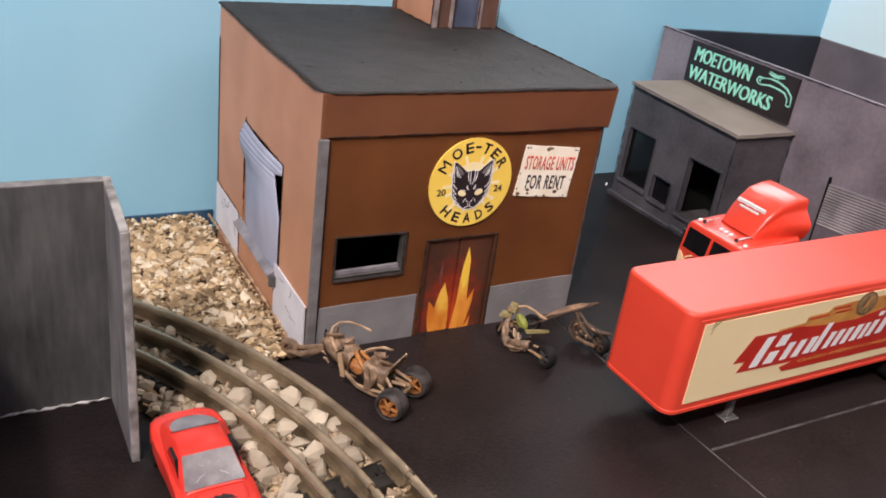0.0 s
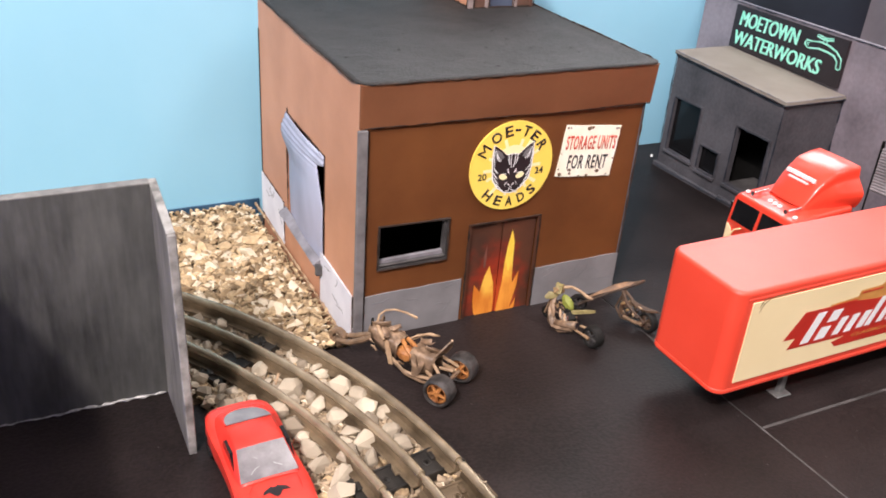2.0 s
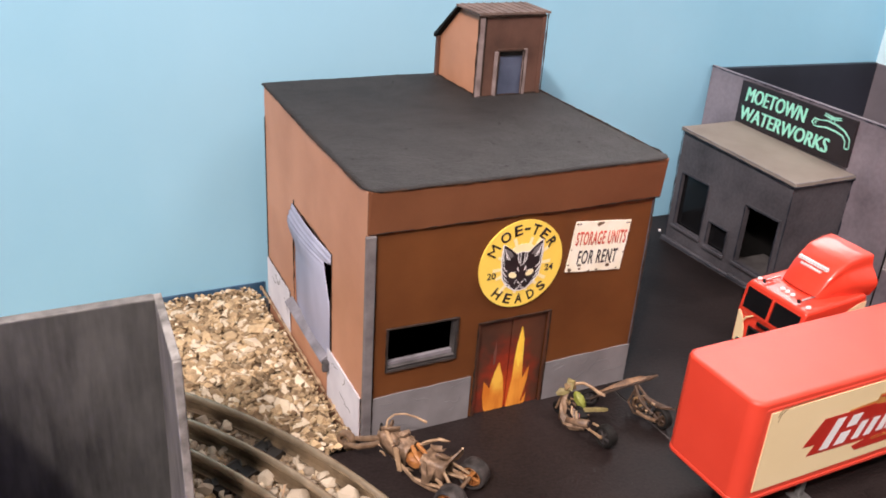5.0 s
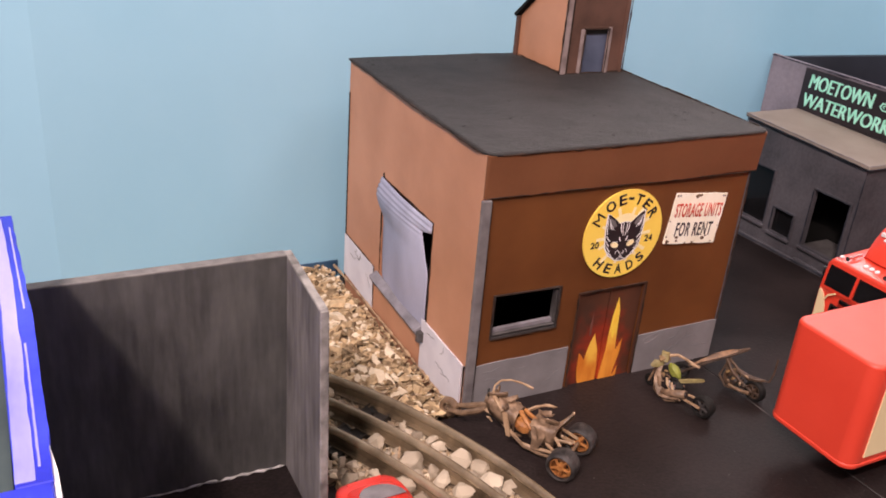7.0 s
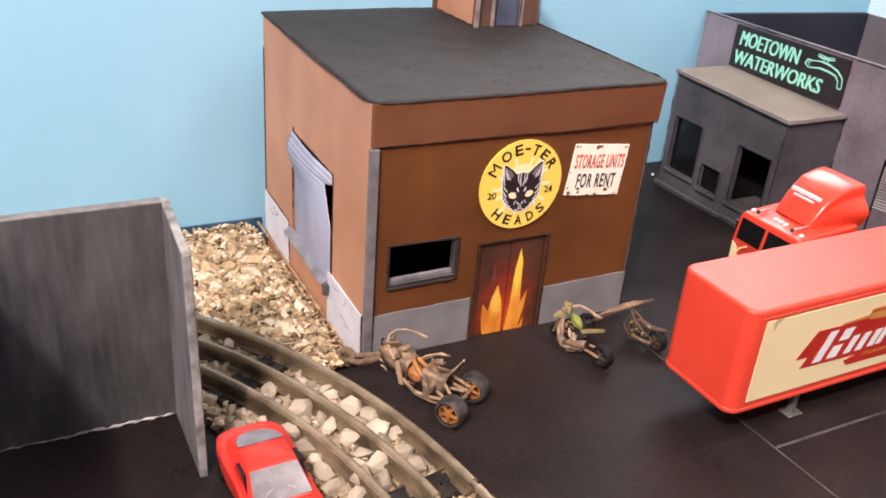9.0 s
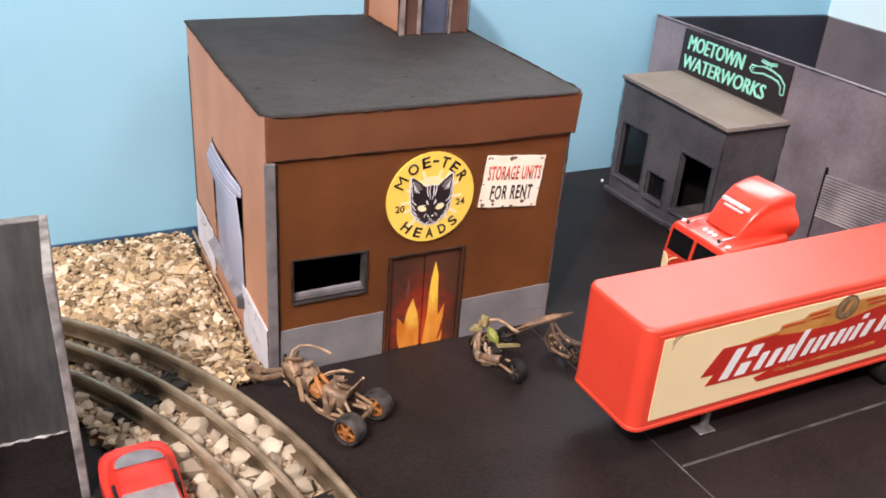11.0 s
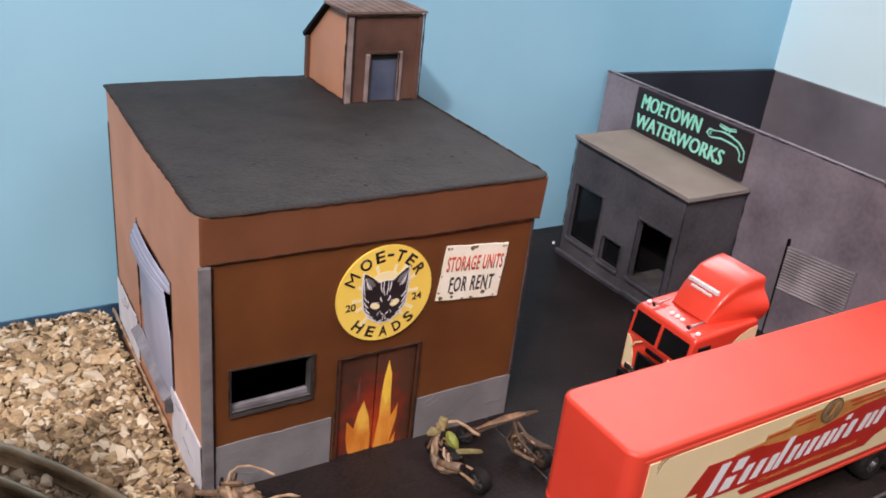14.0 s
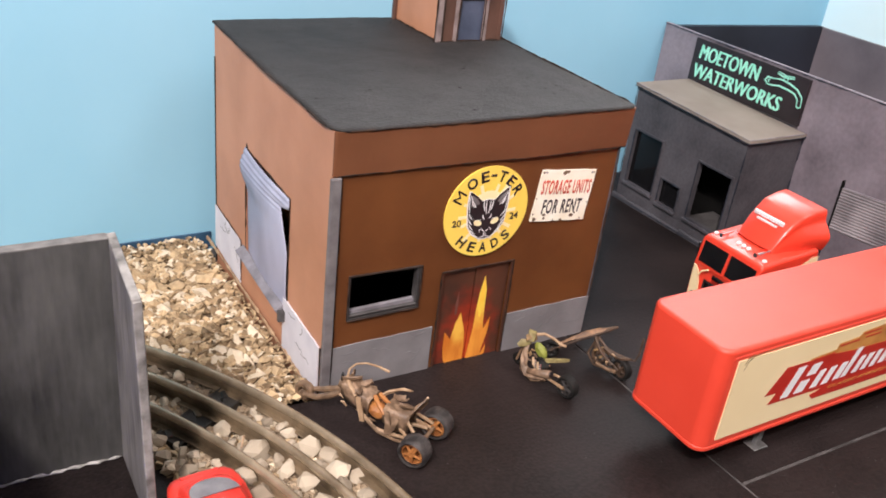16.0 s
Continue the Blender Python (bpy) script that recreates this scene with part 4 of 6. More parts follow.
for (x0, y0), (x1, y1) in (((-16.6, -12.9), (16.2, -13.3)), ((16.2, -13.3), (16.4, 13)), ((16.4, 13), (-15.9, 13.3)), ((-15.9, 13.3), (-16.6, -12.9))):
    outline += [(x0 + (x1 - x0) * k / 10 + rim.uniform(-0.18, 0.18), y0 + (y1 - y0) * k / 10 + rim.uniform(-0.18, 0.18)) for k in range(10)]
part("board", placed(flat(outline, 0.7), FRONT), SIGN_CREAM, rent)
for text, width, height, y, mat in (("STORAGE UNITS", 29.6, 7.2, 4.6, SIGN_RED), ("FOR RENT", 23.4, 7.4, -5.4, INK)):
    part("lettering", placed(lettering(text, width, height, bold=0.016, depth=0.15, spacing=1.14), FRONT, 0.5, -0.7, y), mat, rent)
for cx, cy, r in ((-14.8, -11.6, 1.4), (-15.9, -9.0, 0.7), (-9.4, -9.6, 1.3), (-9.0, -11.4, 0.9), (-2.4, 11.8, 1.5), (-0.8, 12.2, 1.1), (7.6, -10.4, 1.3), (9.2, -9.2, 0.7), (15.2, 11.8, 0.6), (-15.0, 12.2, 0.8), (15.6, -4.0, 0.5), (1.5, -12.6, 0.9), (-3.0, -12.8, 0.7), (13.6, -12.4, 0.6), (-16.0, -1.0, 0.5)):
    part("rust_spot", placed(flat([(cx + r * rim.uniform(0.5, 1.15) * math.cos(t), cy + r * rim.uniform(0.4, 0.9) * math.sin(t)) for t in [k * math.pi / 5 for k in range(10)]], 0.1), FRONT, 0, -0.72, 0), RUST, rent)
for x, z in ((-13.6, 12.2), (14.0, 11.8)):
    part("nail", placed(flat(ellipse(x, z, 0.5, 0.5, 10), 0.3), FRONT, 0, -0.7, 0), GREY_METAL, rent)

# ---- waterworks ----
works = thing("waterworks_building", 0, 0, 0, label="dark grey roofless model waterworks with low annex", category="building")
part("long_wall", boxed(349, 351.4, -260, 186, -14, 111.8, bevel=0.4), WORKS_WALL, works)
# Inner back wall is set much darker than the outer walls.
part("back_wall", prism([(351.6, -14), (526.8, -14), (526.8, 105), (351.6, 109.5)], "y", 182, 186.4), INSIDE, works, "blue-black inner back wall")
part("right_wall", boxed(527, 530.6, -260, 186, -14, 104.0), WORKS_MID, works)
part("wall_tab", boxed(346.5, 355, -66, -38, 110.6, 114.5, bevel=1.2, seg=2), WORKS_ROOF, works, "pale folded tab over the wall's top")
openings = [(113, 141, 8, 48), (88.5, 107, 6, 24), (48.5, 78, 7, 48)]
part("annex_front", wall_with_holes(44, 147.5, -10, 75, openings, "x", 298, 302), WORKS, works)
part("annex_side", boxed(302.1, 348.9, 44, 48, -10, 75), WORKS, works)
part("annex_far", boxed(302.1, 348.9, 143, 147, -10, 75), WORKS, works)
part("inner_floor", boxed(302.2, 331.9, 48.2, 84.0, -10, 4.0), SILL_DARK, works, "dusty floor inside the annex")
# Added black card gives the annex openings their inner darkness.
part("annex_backing", boxed(332, 333, 48.2, 142.8, -10, 74), BLACK, works, "added black card for the dark inside of the annex")
bm = boxed(296.4, 348.9, 42.0, 149.3, 75.1, 77.6, bevel=0.4)
part("annex_roof", bm, WORKS_ROOF, works, "taupe flat annex roof with rough edge")
part("plinth", boxed(295.2, 297.9, 80, 149.5, -11, -4.0, bevel=0.6), WORKS, works)
part("plinth", boxed(295.6, 297.9, 43.5, 79.6, -11, -2.5, bevel=0.6), WORKS, works)
part("corner_chip", blobbed((294.5, 150.6, -1.5), (1.2, 1.2, 1.4), sub=1), WHITE, works, "bare white corner chip")
for (y0, y1, z0, z1) in openings:
    holder = part("opening_frame", wall_with_holes(y0 - 1.4, y1 + 1.4, z0 - 1.2, z1 + 1.2, [(y0 + 0.5, y1 - 0.5, z0 + 0.5, z1 - 0.5)], "x", 297.4, 299), WORKS, works)
    part("sill", boxed(295.8, 298, y0 - 1, y1 + 1, z0 - 2.2, z0 + 0.2, bevel=0.3), WORKS, holder)
    if y0 > 80:
        part("pane", boxed(300.2, 300.8, y0 + 0.1, y1 - 0.1, z0 + 0.1, z1 - 0.1), GLASS_BLACK, holder)
board = part("sign_board", boxed(346.6, 348.8, 49.6, 150.6, 78.6, 109.6, bevel=0.2), INK, works, "black sign board with mint green lettering")
for text, width, height, y, z in (("MOETOWN", 55.0, 10.2, 116.6, 101.4), ("WATERWORKS", 79.5, 9.8, 106.2, 87.6)):
    for shift, deep in ((-0.42, 0.2), (0.0, 0.23), (0.42, 0.26)):
        part("lettering", placed(lettering(text, width, height, slant=0.14, depth=deep), WEST, 346.5, y + shift, z), TEAL, board)
for pts, w in (([(-83.5, 97.4), (-80.5, 97.6), (-74, 99), (-66, 98.6), (-60.5, 97.6), (-57.4, 94.6), (-57.0, 90.6)], 1.0), ([(-80.0, 102.2), (-74, 103.4), (-66.5, 102.8), (-59.5, 100.8), (-54.6, 97.0), (-53.6, 91.0)], 1.0), ([(-57.0, 90.6), (-55.2, 90.2), (-53.6, 91.0)], 0.9), ([(-83.5, 97.4), (-86.0, 99.4), (-84.5, 102.0), (-80.0, 102.2)], 1.1), ([(-82.4, 98.8), (-83.8, 100.0), (-82.0, 101.0)], 0.8),
               ([(-71.8, 103.4), (-71.4, 105.8)], 0.9), ([(-68.6, 103.2), (-68.8, 105.6)], 0.9), ([(-77.5, 106.4), (-73, 105.6), (-69, 105.6), (-63.5, 106.6)], 1.1), ([(-77.0, 107.6), (-70, 106.6), (-64.0, 107.8)], 0.8)):
    part("tap_outline", placed(stroke(pts, w * 1.2, 0.2), WEST, 346.5, -2.5, 0), TEAL, board)

worn_edge(works, ((296.0, 148.8, 77.6), (296.4, 42.2, 77.7), (348.6, 42.2, 77.7)), 131, 0.4, SILL, "scuffed_roof_edge")
for k, run in enumerate((((297.6, 147.8, -9), (297.6, 147.8, 75)), ((297.6, 43.8, -9), (297.6, 43.8, 74)), ((296.2, 149.2, 75.4), (296.2, 42.0, 75.4)), ((296.2, 41.9, 75.4), (348.5, 41.9, 75.4)), ((297.8, 147, 73.2), (297.8, 44, 73.2)), ((295.0, 149, -6.4), (295.0, 44, -3.6)), ((348.6, 43.4, -9), (348.6, 43.4, 75)), ((348.8, 186, 111), (348.8, -66, 111)))):
    worn_edge(works, run, 120 + k, 0.5, INSIDE, "annex_edge" if k < 7 else "worn_edge")
for k, (y0, y1, z0, z1) in enumerate(openings):
    worn_edge(works, ((297.2, y0, z0), (297.2, y1, z0), (297.2, y1, z1), (297.2, y0, z1), (297.2, y0, z0)), 140 + k, 0.6, INSIDE)

# the hand-built annex leans: its roof falls towards the near corner
for ob in works.children_recursive:
    if ob.type == "MESH" and ob.name.split(".")[0] in ("annex_front", "annex_side", "annex_far", "annex_roof", "scuffed_roof_edge", "annex_edge"):
        for v in ob.data.vertices:
            if v.co.z > 0.06:
                v.co.z += 0.034 * (v.co.y - 0.088)

# roller door on the long wall
roller = part("roller_door", prism([(-39.5, gz(349, -15)), (6.5, gz(349, -15)), (6.5, 54.5), (-39.5, 59.0)], "x", 347.6, 348.9), WORKS_WALL, works, "grey half-ribbed roller door")
bm = bmesh.new()
ys, zs, rib_rows = (-39.5, -18.0, 5.0), [28.4 + 0.27 * k for k in range(106)], []
for z in zs:
    rib_rows.append([bm.verts.new((347.0 + 0.32 * math.cos(2 * math.pi * z / 1.9), y, z - 0.09 * (y + 18))) for y in ys])
for a, b in zip(rib_rows, rib_rows[1:]):
    for k in range(2):
        bm.faces.new((a[k], a[k + 1], b[k + 1], b[k]))
part("ribbing", bm, PALE_RIB, roller, "pale dry-brushed ribs", smooth=True)
# Thin black strip standing just proud of the wall beside the door.
part("door_slot", prism([(5.4, gz(349, 0)), (6.2, gz(349, 0)), (6.4, 30), (6.8, 58.8), (5.8, 59.2), (5.2, 56)], "x", 347.2, 348.8), BLACK, works, "narrow black strip beside the roller door")

# ---- trailer ----
TX, TY, TZ = 113.2, -95.0, gz(230, -95)
trailer = thing("semi_trailer", TX, TY, TZ + 1.6, label="red toy semi-trailer with cream printed side panel", category="trailer")
def rounded_plan(x0, x1, y0, y1, r, n=6):
    pts = []
    for cx, cy, a0 in ((x1 - r, y1 - r, 0), (x0 + r, y1 - r, 90), (x0 + r, y0 + r, 180), (x1 - r, y0 + r, 270)):
        pts += [(cx + r * math.cos(radians(a0 + 90 * k / n)), cy + r * math.sin(radians(a0 + 90 * k / n))) for k in range(n + 1)]
    return pts


def coffer(x0, x1, y0, y1, z0, z1, r, soft):
    """A box with round upright corners and softened upper and lower rims."""
    rings = []
    for z, inset in ((z0, soft), (z0 + soft * 0.3, soft * 0.3), (z0 + soft, 0), (z1 - soft, 0), (z1 - soft * 0.3, soft * 0.3), (z1, soft)):
        rings.append([(x, y, z) for x, y in rounded_plan(x0 + inset, x1 - inset, y0 + inset, y1 - inset, r - inset * 0.7)])
    return loft(rings)


weighted(part("body", coffer(1.4, 230, -21.2, 22.6, 16.5, 66.2, 6.0, 1.8), RED, trailer))
for side in (-1, 1):
    part("roof_rim", boxed(7, 223, (21.0 if side < 0 else 22.4) * side - 0.4, (21.0 if side < 0 else 22.4) * side + 0.4, 61.7, 62.9, bevel=0.2), RED, trailer)
weighted(part("bottom_rim", coffer(1.1, 230.3, -21.5, 22.9, 16.2, 18.6, 6.3, 0.6), RED, trailer))
label = part("side_label", boxed(9.6, 222, -21.65, -21.0, 21.5, 60.8), CREAM, trailer, "cream side panel printed with red and gold emblem")


def printed(name, outline, mat, lift, note=""):
    """A printed shape on the side panel: outline in plan metres along the side and height above the board."""
    part(name, placed(flat([(x - TX, z - TZ) for x, z in outline], 0.08), FRONT, 0, -21.65 - lift, 0), mat, label, note)


printed("emblem_band", [(170, 48.2), (186.4, 49.2), (187.2, 52.0), (200.2, 52.6), (202.5, 54.8), (216, 55.6), (236, 55.6), (262, 54.6), (262, 52.6), (290, 52.4), (290, 46), (170, 44)], LABEL_GOLD, 0.0)
printed("emblem_block", [(146.2, 35.2), (155.4, 47.6), (186, 47.2), (200, 45.8), (222, 45.2), (250, 49.5), (292, 50.4), (302, 45), (290, 33.5), (268, 27.8), (262, 23.6), (181.0, 24.4), (178.0, 27.2), (186, 29.0), (150.0, 29.8), (153.5, 35.0)], LABEL_RED, 0.1)
for x0, x1, z in ((188, 201, 50.4), (203, 215, 53.2), (205, 216, 51.0), (238, 262, 53.8), (240, 290, 51.4), (172, 186, 46.9)):
    printed("emblem_line", [(x0, z), (x1, z + 0.3), (x1, z + 1.1), (x0, z + 0.8)], LABEL_RED, 0.2)
printed("emblem_disc", ellipse(226, 53.2, 7.0, 6.2, 32), RUST, 0.3)
printed("emblem_ring", ellipse(226, 53.2, 6.0, 5.3, 28), OCHRE, 0.4)
printed("emblem_mark", [(224, 50.4), (226.5, 52), (229.6, 56.6), (226.8, 55.4), (224.6, 53.0)], LABEL_GOLD, 0.5)
printed("emblem_mark", [(222.2, 52.4), (224.4, 51.0), (225.4, 54.8), (226.4, 57.2), (223.6, 56.2)], RUST, 0.5)


def slanted(x, z, w, hgt, lean=0.45):
    return [(x, z), (x + w, z), (x + w + lean * hgt, z + hgt), (x + lean * hgt, z + hgt)]


# the brand word is only a row of slanted white bars
for x, z, w, hgt in ((157.0, 31.0, 5.0, 14.6), (165.5, 31.2, 6.0, 6.0), (170.5, 39.4, 6.0, 5.6), (176.0, 31.4, 4.2, 8.6), (183.4, 31.4, 4.2, 8.6), (191.0, 31.8, 4.2, 8.4), (196.5, 31.8, 3.6, 14.4), (204.0, 32.2, 3.6, 8.4), (210.0, 32.4, 3.6, 8.4), (216.2, 32.6, 3.6, 8.4), (222.6, 33.0, 4.0, 8.4), (228.8, 33.2, 3.0, 8.2),
                     (234.0, 33.6, 3.6, 8.4), (239.0, 44.2, 3.4, 2.4), (241.0, 34.0, 4.4, 8.4), (250.6, 34.6, 4.0, 8.4), (256.6, 34.8, 3.0, 8.2), (262.2, 35.2, 3.6, 8.4), (268.2, 41.2, 3.4, 2.6)):
    printed("brand_bar", slanted(x, z, w, hgt), WHITE, 0.25)
part("lettering", placed(lettering("CLASSIC AMERICAN LAGER", 64.0, 1.7, slant=0.3, depth=0.08), FRONT, 222 - TX, -21.9, 28.4 - TZ), LABEL_GOLD, label)
for pts in ([(127.0, 53.5), (128.5, 57.4), (131.5, 59.4), (140, 60.0), (151, 60.2)], [(126.6, 56), (128.0, 59.2), (131, 60.0)], [(128.0, 57.0), (130.2, 58.8), (128.2, 59.0)]):
    part("corner_scroll", placed(stroke([(x - TX, z - TZ) for x, z in pts], 0.5, 0.08), FRONT, 0, -21.66, 0), OCHRE, label)

part("chassis", boxed(30, 222, -8, 8, 12.5, 16.6, bevel=0.4), TYRE, trailer)
for s in (-1, 1):
    leg = part("landing_leg", boxed(50.5, 53.5, 13.2 * s - 1.4, 13.2 * s + 1.4, -0.6, 16.4, bevel=0.3), GREY_METAL, trailer)
    part("foot", boxed(47.5, 56.5, 13.2 * s - 3.6, 13.2 * s + 3.6, -1.6, -0.4, bevel=0.3), GREY_METAL, leg)
    part("brace", tubed([(52, 13.2 * s, 3), (62, 13.2 * s * 0.6, 15)], 0.9, 6), GREY_METAL, leg)
for x in (166.5, 184.5):
    part("axle", tubed([(x, -19, 7.4), (x, 19, 7.4)], 1.2, 8), TYRE, trailer)
    for s in (-1, 1):
        tyre = part("wheel", wheeled((x, 16.4 * s, 7.4), (0, 1, 0), 9.0, 9.4, 28, inner=4.4), TYRE, trailer, smooth=False)
        part("rim", wheeled((x, 19.6 * s, 7.4), (0, 1, 0), 4.6, 2.4, 20), CHROME, tyre)
        part("hub", wheeled((x, 20.8 * s, 7.4), (0, 1, 0), 1.8, 2.0, 12), CHROME, tyre)
    part("mudguard", boxed(x - 8.5, x + 8.5, -20.5, 20.5, 16.0, 17.0), TYRE, trailer)

# ---- tractor unit (its front faces -x) ----
CX, CY = 224.0, -20.5
tractor = thing("toy_tractor_unit", CX, CY, gz(250, -20), label="red toy cab-over truck tractor with tall roof fairing", category="truck")
HW = 21.0


def section(x, hw, z0, z1, r, bow=0.0):
    """A rounded upright ring across the truck at x."""
    pts = []
    for cx, cz, a0 in ((hw - r, z1 - r, 0), (-hw + r, z1 - r, 90), (-hw + r, z0 + r, 180), (hw - r, z0 + r, 270)):
        for k in range(4):
            a = radians(a0 + 30 * k)
            pts.append((x + bow * (abs(cx) / hw) ** 2, cx + r * math.cos(a), cz + r * math.sin(a)))
    return pts


bm = loft([section(2.2, HW - 2.0, 9, 27, 2.0), section(0.6, HW - 0.5, 8, 30, 2.2), section(0.6, HW, 8, 31.5, 2.2), section(2.6, HW, 7.5, 46.2, 2.2), section(5.0, HW, 7.5, 48.0, 2.4), section(46, HW, 7.5, 51.2, 2.4), section(48.5, HW - 1, 8.5, 50.2, 2.4)])
cab = part("cab", bm, RED_GLOSS, tractor, "glossy red cab shell")
weighted(cab)
for y0, y1 in ((1.0, 18.6), (-18.6, -1.0)):
    part("windscreen", prism([(1.0, 32.5), (2.7, 44.5), (2.0, 44.5), (0.2, 32.5)], "y", y0, y1), GLASS_BLACK, cab)
part("screen_post", prism([(0.0, 32), (2.4, 45), (1.6, 45), (-0.6, 32)], "y", -0.8, 0.8), RED_GLOSS, cab)
for s in (-1, 1):
    part("side_window", boxed(6, 15, HW * s - 0.25, HW * s + 0.25, 32, 43, bevel=0.2), GLASS_BLACK, cab)
    part("mirror", boxed(3.5, 5.0, HW * s + 2.0 * s - 1.0, HW * s + 2.0 * s + 1.0, 33, 41, bevel=0.3), CHROME, cab)
    part("mirror_arm", tubed([(5, HW * s, 40), (4.4, HW * s + 2.0 * s, 40.2)], 0.35, 6), CHROME, cab)
    part("flame_panel", placed(flat([(0.0, 0.0), (23, 0.0), (23, 13.5), (17, 12.6), (10, 9.6), (4, 4.0)], 0.15), Matrix(((1, 0, 0, 0), (0, 0, s, 0), (0, 1, 0, 0), (0, 0, 0, 1))), 24.5, HW * s, 34.0), CREAM, cab, "cream flame panel")
part("front_flame", prism([(13.0, 9.5), (20.0, 10.5), (20.2, 29.5), (17.0, 27.0), (14.5, 20.0)], "x", -0.1, 0.9), CREAM, cab, "cream flame panel")
part("front_flame", prism([(-13.0, 9.5), (-20.0, 10.5), (-20.2, 29.5), (-17.0, 27.0), (-14.5, 20.0)], "x", -0.1, 0.9), CREAM, cab)
grille = part("grille", boxed(-0.7, 1.0, -9.5, 9.5, 9.5, 23.5, bevel=0.5), GLASS_BLACK, cab, "black grille")
part("grille_surround", wall_with_holes(-10.6, 10.6, 8.6, 24.6, [(-9.4, 9.4, 9.6, 23.4)], "x", -0.9, 0.4), CHROME, grille)
part("badge_slot", boxed(-0.3, 1.0, -6.5, 6.5, 26.2, 29.0, bevel=0.6), GLASS_BLACK, cab)
for s in (-1, 1):
    part("wiper_bar", tubed([(-0.2, 9.5 * s, 30.6), (-0.5, 13.5 * s, 28.0), (-0.3, 15.5 * s, 24.5)], 0.5, 6), SIGN_PALE, cab)
    part("headlight", boxed(-0.9, 1.0, 14.5 * s - 3.2, 14.5 * s + 3.2, 10.2, 13.6, bevel=0.5), CHROME, cab)
part("bumper", boxed(-1.8, 4, -HW, HW, 3.0, 8.4, bevel=0.9, seg=2), GLASS_BLACK, tractor)

# roof fairing: rises to the back, sides flaring out
def fairing_ring(x, top, half, flare):
    """An arch across the truck: crowned top, firm shoulder, hollow flank, and a hump that grows towards the back."""
    tall = top - 49.0
    keys = [(half + 0.4 + 0.5 * flare, 0.0), (half + 0.3 + 0.85 * flare, 0.22), (half + 0.1 + 0.95 * flare, 0.40), (half - 0.2 + 0.55 * flare, 0.58), (half - 0.4 + 0.12 * flare, 0.72), (half - 0.3, 0.86), (half - 0.8, 0.96), (half - 2.2, 1.0), (half * 0.45, 1.012), (0.0, 1.016)]
    side = []
    for a, b, c, d in zip([keys[0]] + keys, keys, keys[1:], keys[2:] + [keys[-1]]):
        for k in range(3):
            f = k / 3
            side.append([0.5 * (2 * b[i] + (c[i] - a[i]) * f + (2 * a[i] - 5 * b[i] + 4 * c[i] - d[i]) * f * f + (3 * b[i] - a[i] - 3 * c[i] + d[i]) * f ** 3) for i in (0, 1)])
    right = [(x + 1.6 * (y / half) ** 2 * (0.3 if flare > 2 else 1.0), y, 49.0 + tall * u) for y, u in side]
    return right + [(x, 0.0, 49.0 + tall * 1.016)] + [(px, -py, pz) for px, py, pz in reversed(right)]


keys = ((17.0, 50.2, 12.0, 0.0), (19.6, 54.6, 12.8, 0.1), (23.4, 60.2, 13.4, 0.5), (28.4, 65.2, 14.0, 1.4), (35.0, 69.2, 14.6, 2.9), (44.0, 71.2, 15.2, 4.6), (51.0, 71.6, 15.6, 5.6))
rings = []
for p, q in zip(keys, keys[1:]):
    rings += [fairing_ring(*[u + (v - u) * k / 3 for u, v in zip(p, q)]) for k in range(3)]
fairing = part("roof_fairing", loft(rings + [fairing_ring(*keys[-1])]), RED_GLOSS, tractor, "swept red roof fairing")
for p in fairing.data.polygons:
    p.use_smooth = True
fairing.data.set_sharp_from_angle(angle=radians(55))
for k in range(10):
    y = 9.4 - 2.0 * k
    part("brand_bar", boxed(24.4, 26.4, y - 0.75, y + 0.75, 62.7 + 0.12 * (k % 3), 64.6), WHITE, fairing)
for k in range(7):
    y = 6.0 - 2.0 * k
    part("brand_bar", boxed(23.0, 24.4, y - 0.7, y + 0.7, 61.0, 61.9), WHITE, fairing)
for y in (17.4, 3.6, 0.0, -3.6, -17.4):
    part("marker_lamp", blobbed((7.6 if abs(y) > 10 else 10.6, y, 48.8), (1.7, 1.2, 1.0)), WHITE, cab)
for y in (12.6, -12.0):
    horn = part("air_horn", tubed([(5.8, y, 50.0), (7.4, y, 50.0), (17.2, y, 50.8)], 0.8, 8, radii=[1.3, 0.75, 0.5]), CHROME, cab)
    part("horn_bracket", boxed(11, 12, y - 0.5, y + 0.5, 48.2, 50.2), CHROME, horn)
part("frame_rail", boxed(46, 82, -8, 8, 7.5, 10.5, bevel=0.4), TYRE, tractor)
part("fifth_wheel", wheeled((66, 0, 11.3), (0, 0, 1), 8, 1.6, 20), TYRE, tractor)
for x, width, off in ((12.0, 6.0, 17.6), (58.0, 9.0, 15.6), (75.0, 9.0, 15.6)):
    part("axle", tubed([(x, -off, 8.0), (x, off, 8.0)], 1.1, 8), TYRE, tractor)
    for s in (-1, 1):
        w = part("wheel", wheeled((x, off * s, 8.0), (0, 1, 0), 8.0, width, 24, inner=4.4), TYRE, tractor)
        part("rim", wheeled((x, (off + width * 0.3) * s, 8.0), (0, 1, 0), 4.6, 2.0, 16), CHROME, w)
for s in (-1, 1):
    part("fuel_tank", tubed([(26, 15 * s, 7.0), (44, 15 * s, 7.0)], 4.6, 14), CHROME, tractor)
    part("exhaust", tubed([(47, 16.5 * s, 8), (47.6, 16.8 * s, 30), (47.8, 17.0 * s, 49)], 1.1, 8), CHROME, tractor)

# ---- red sports car (its nose faces -y; local x runs from tail to nose) ----
car = thing("toy_sports_car", -69.2, -77.5, gz(-69.5, -78), rz=-88.0, label="red toy sports car with clouded grey windows", category="car")


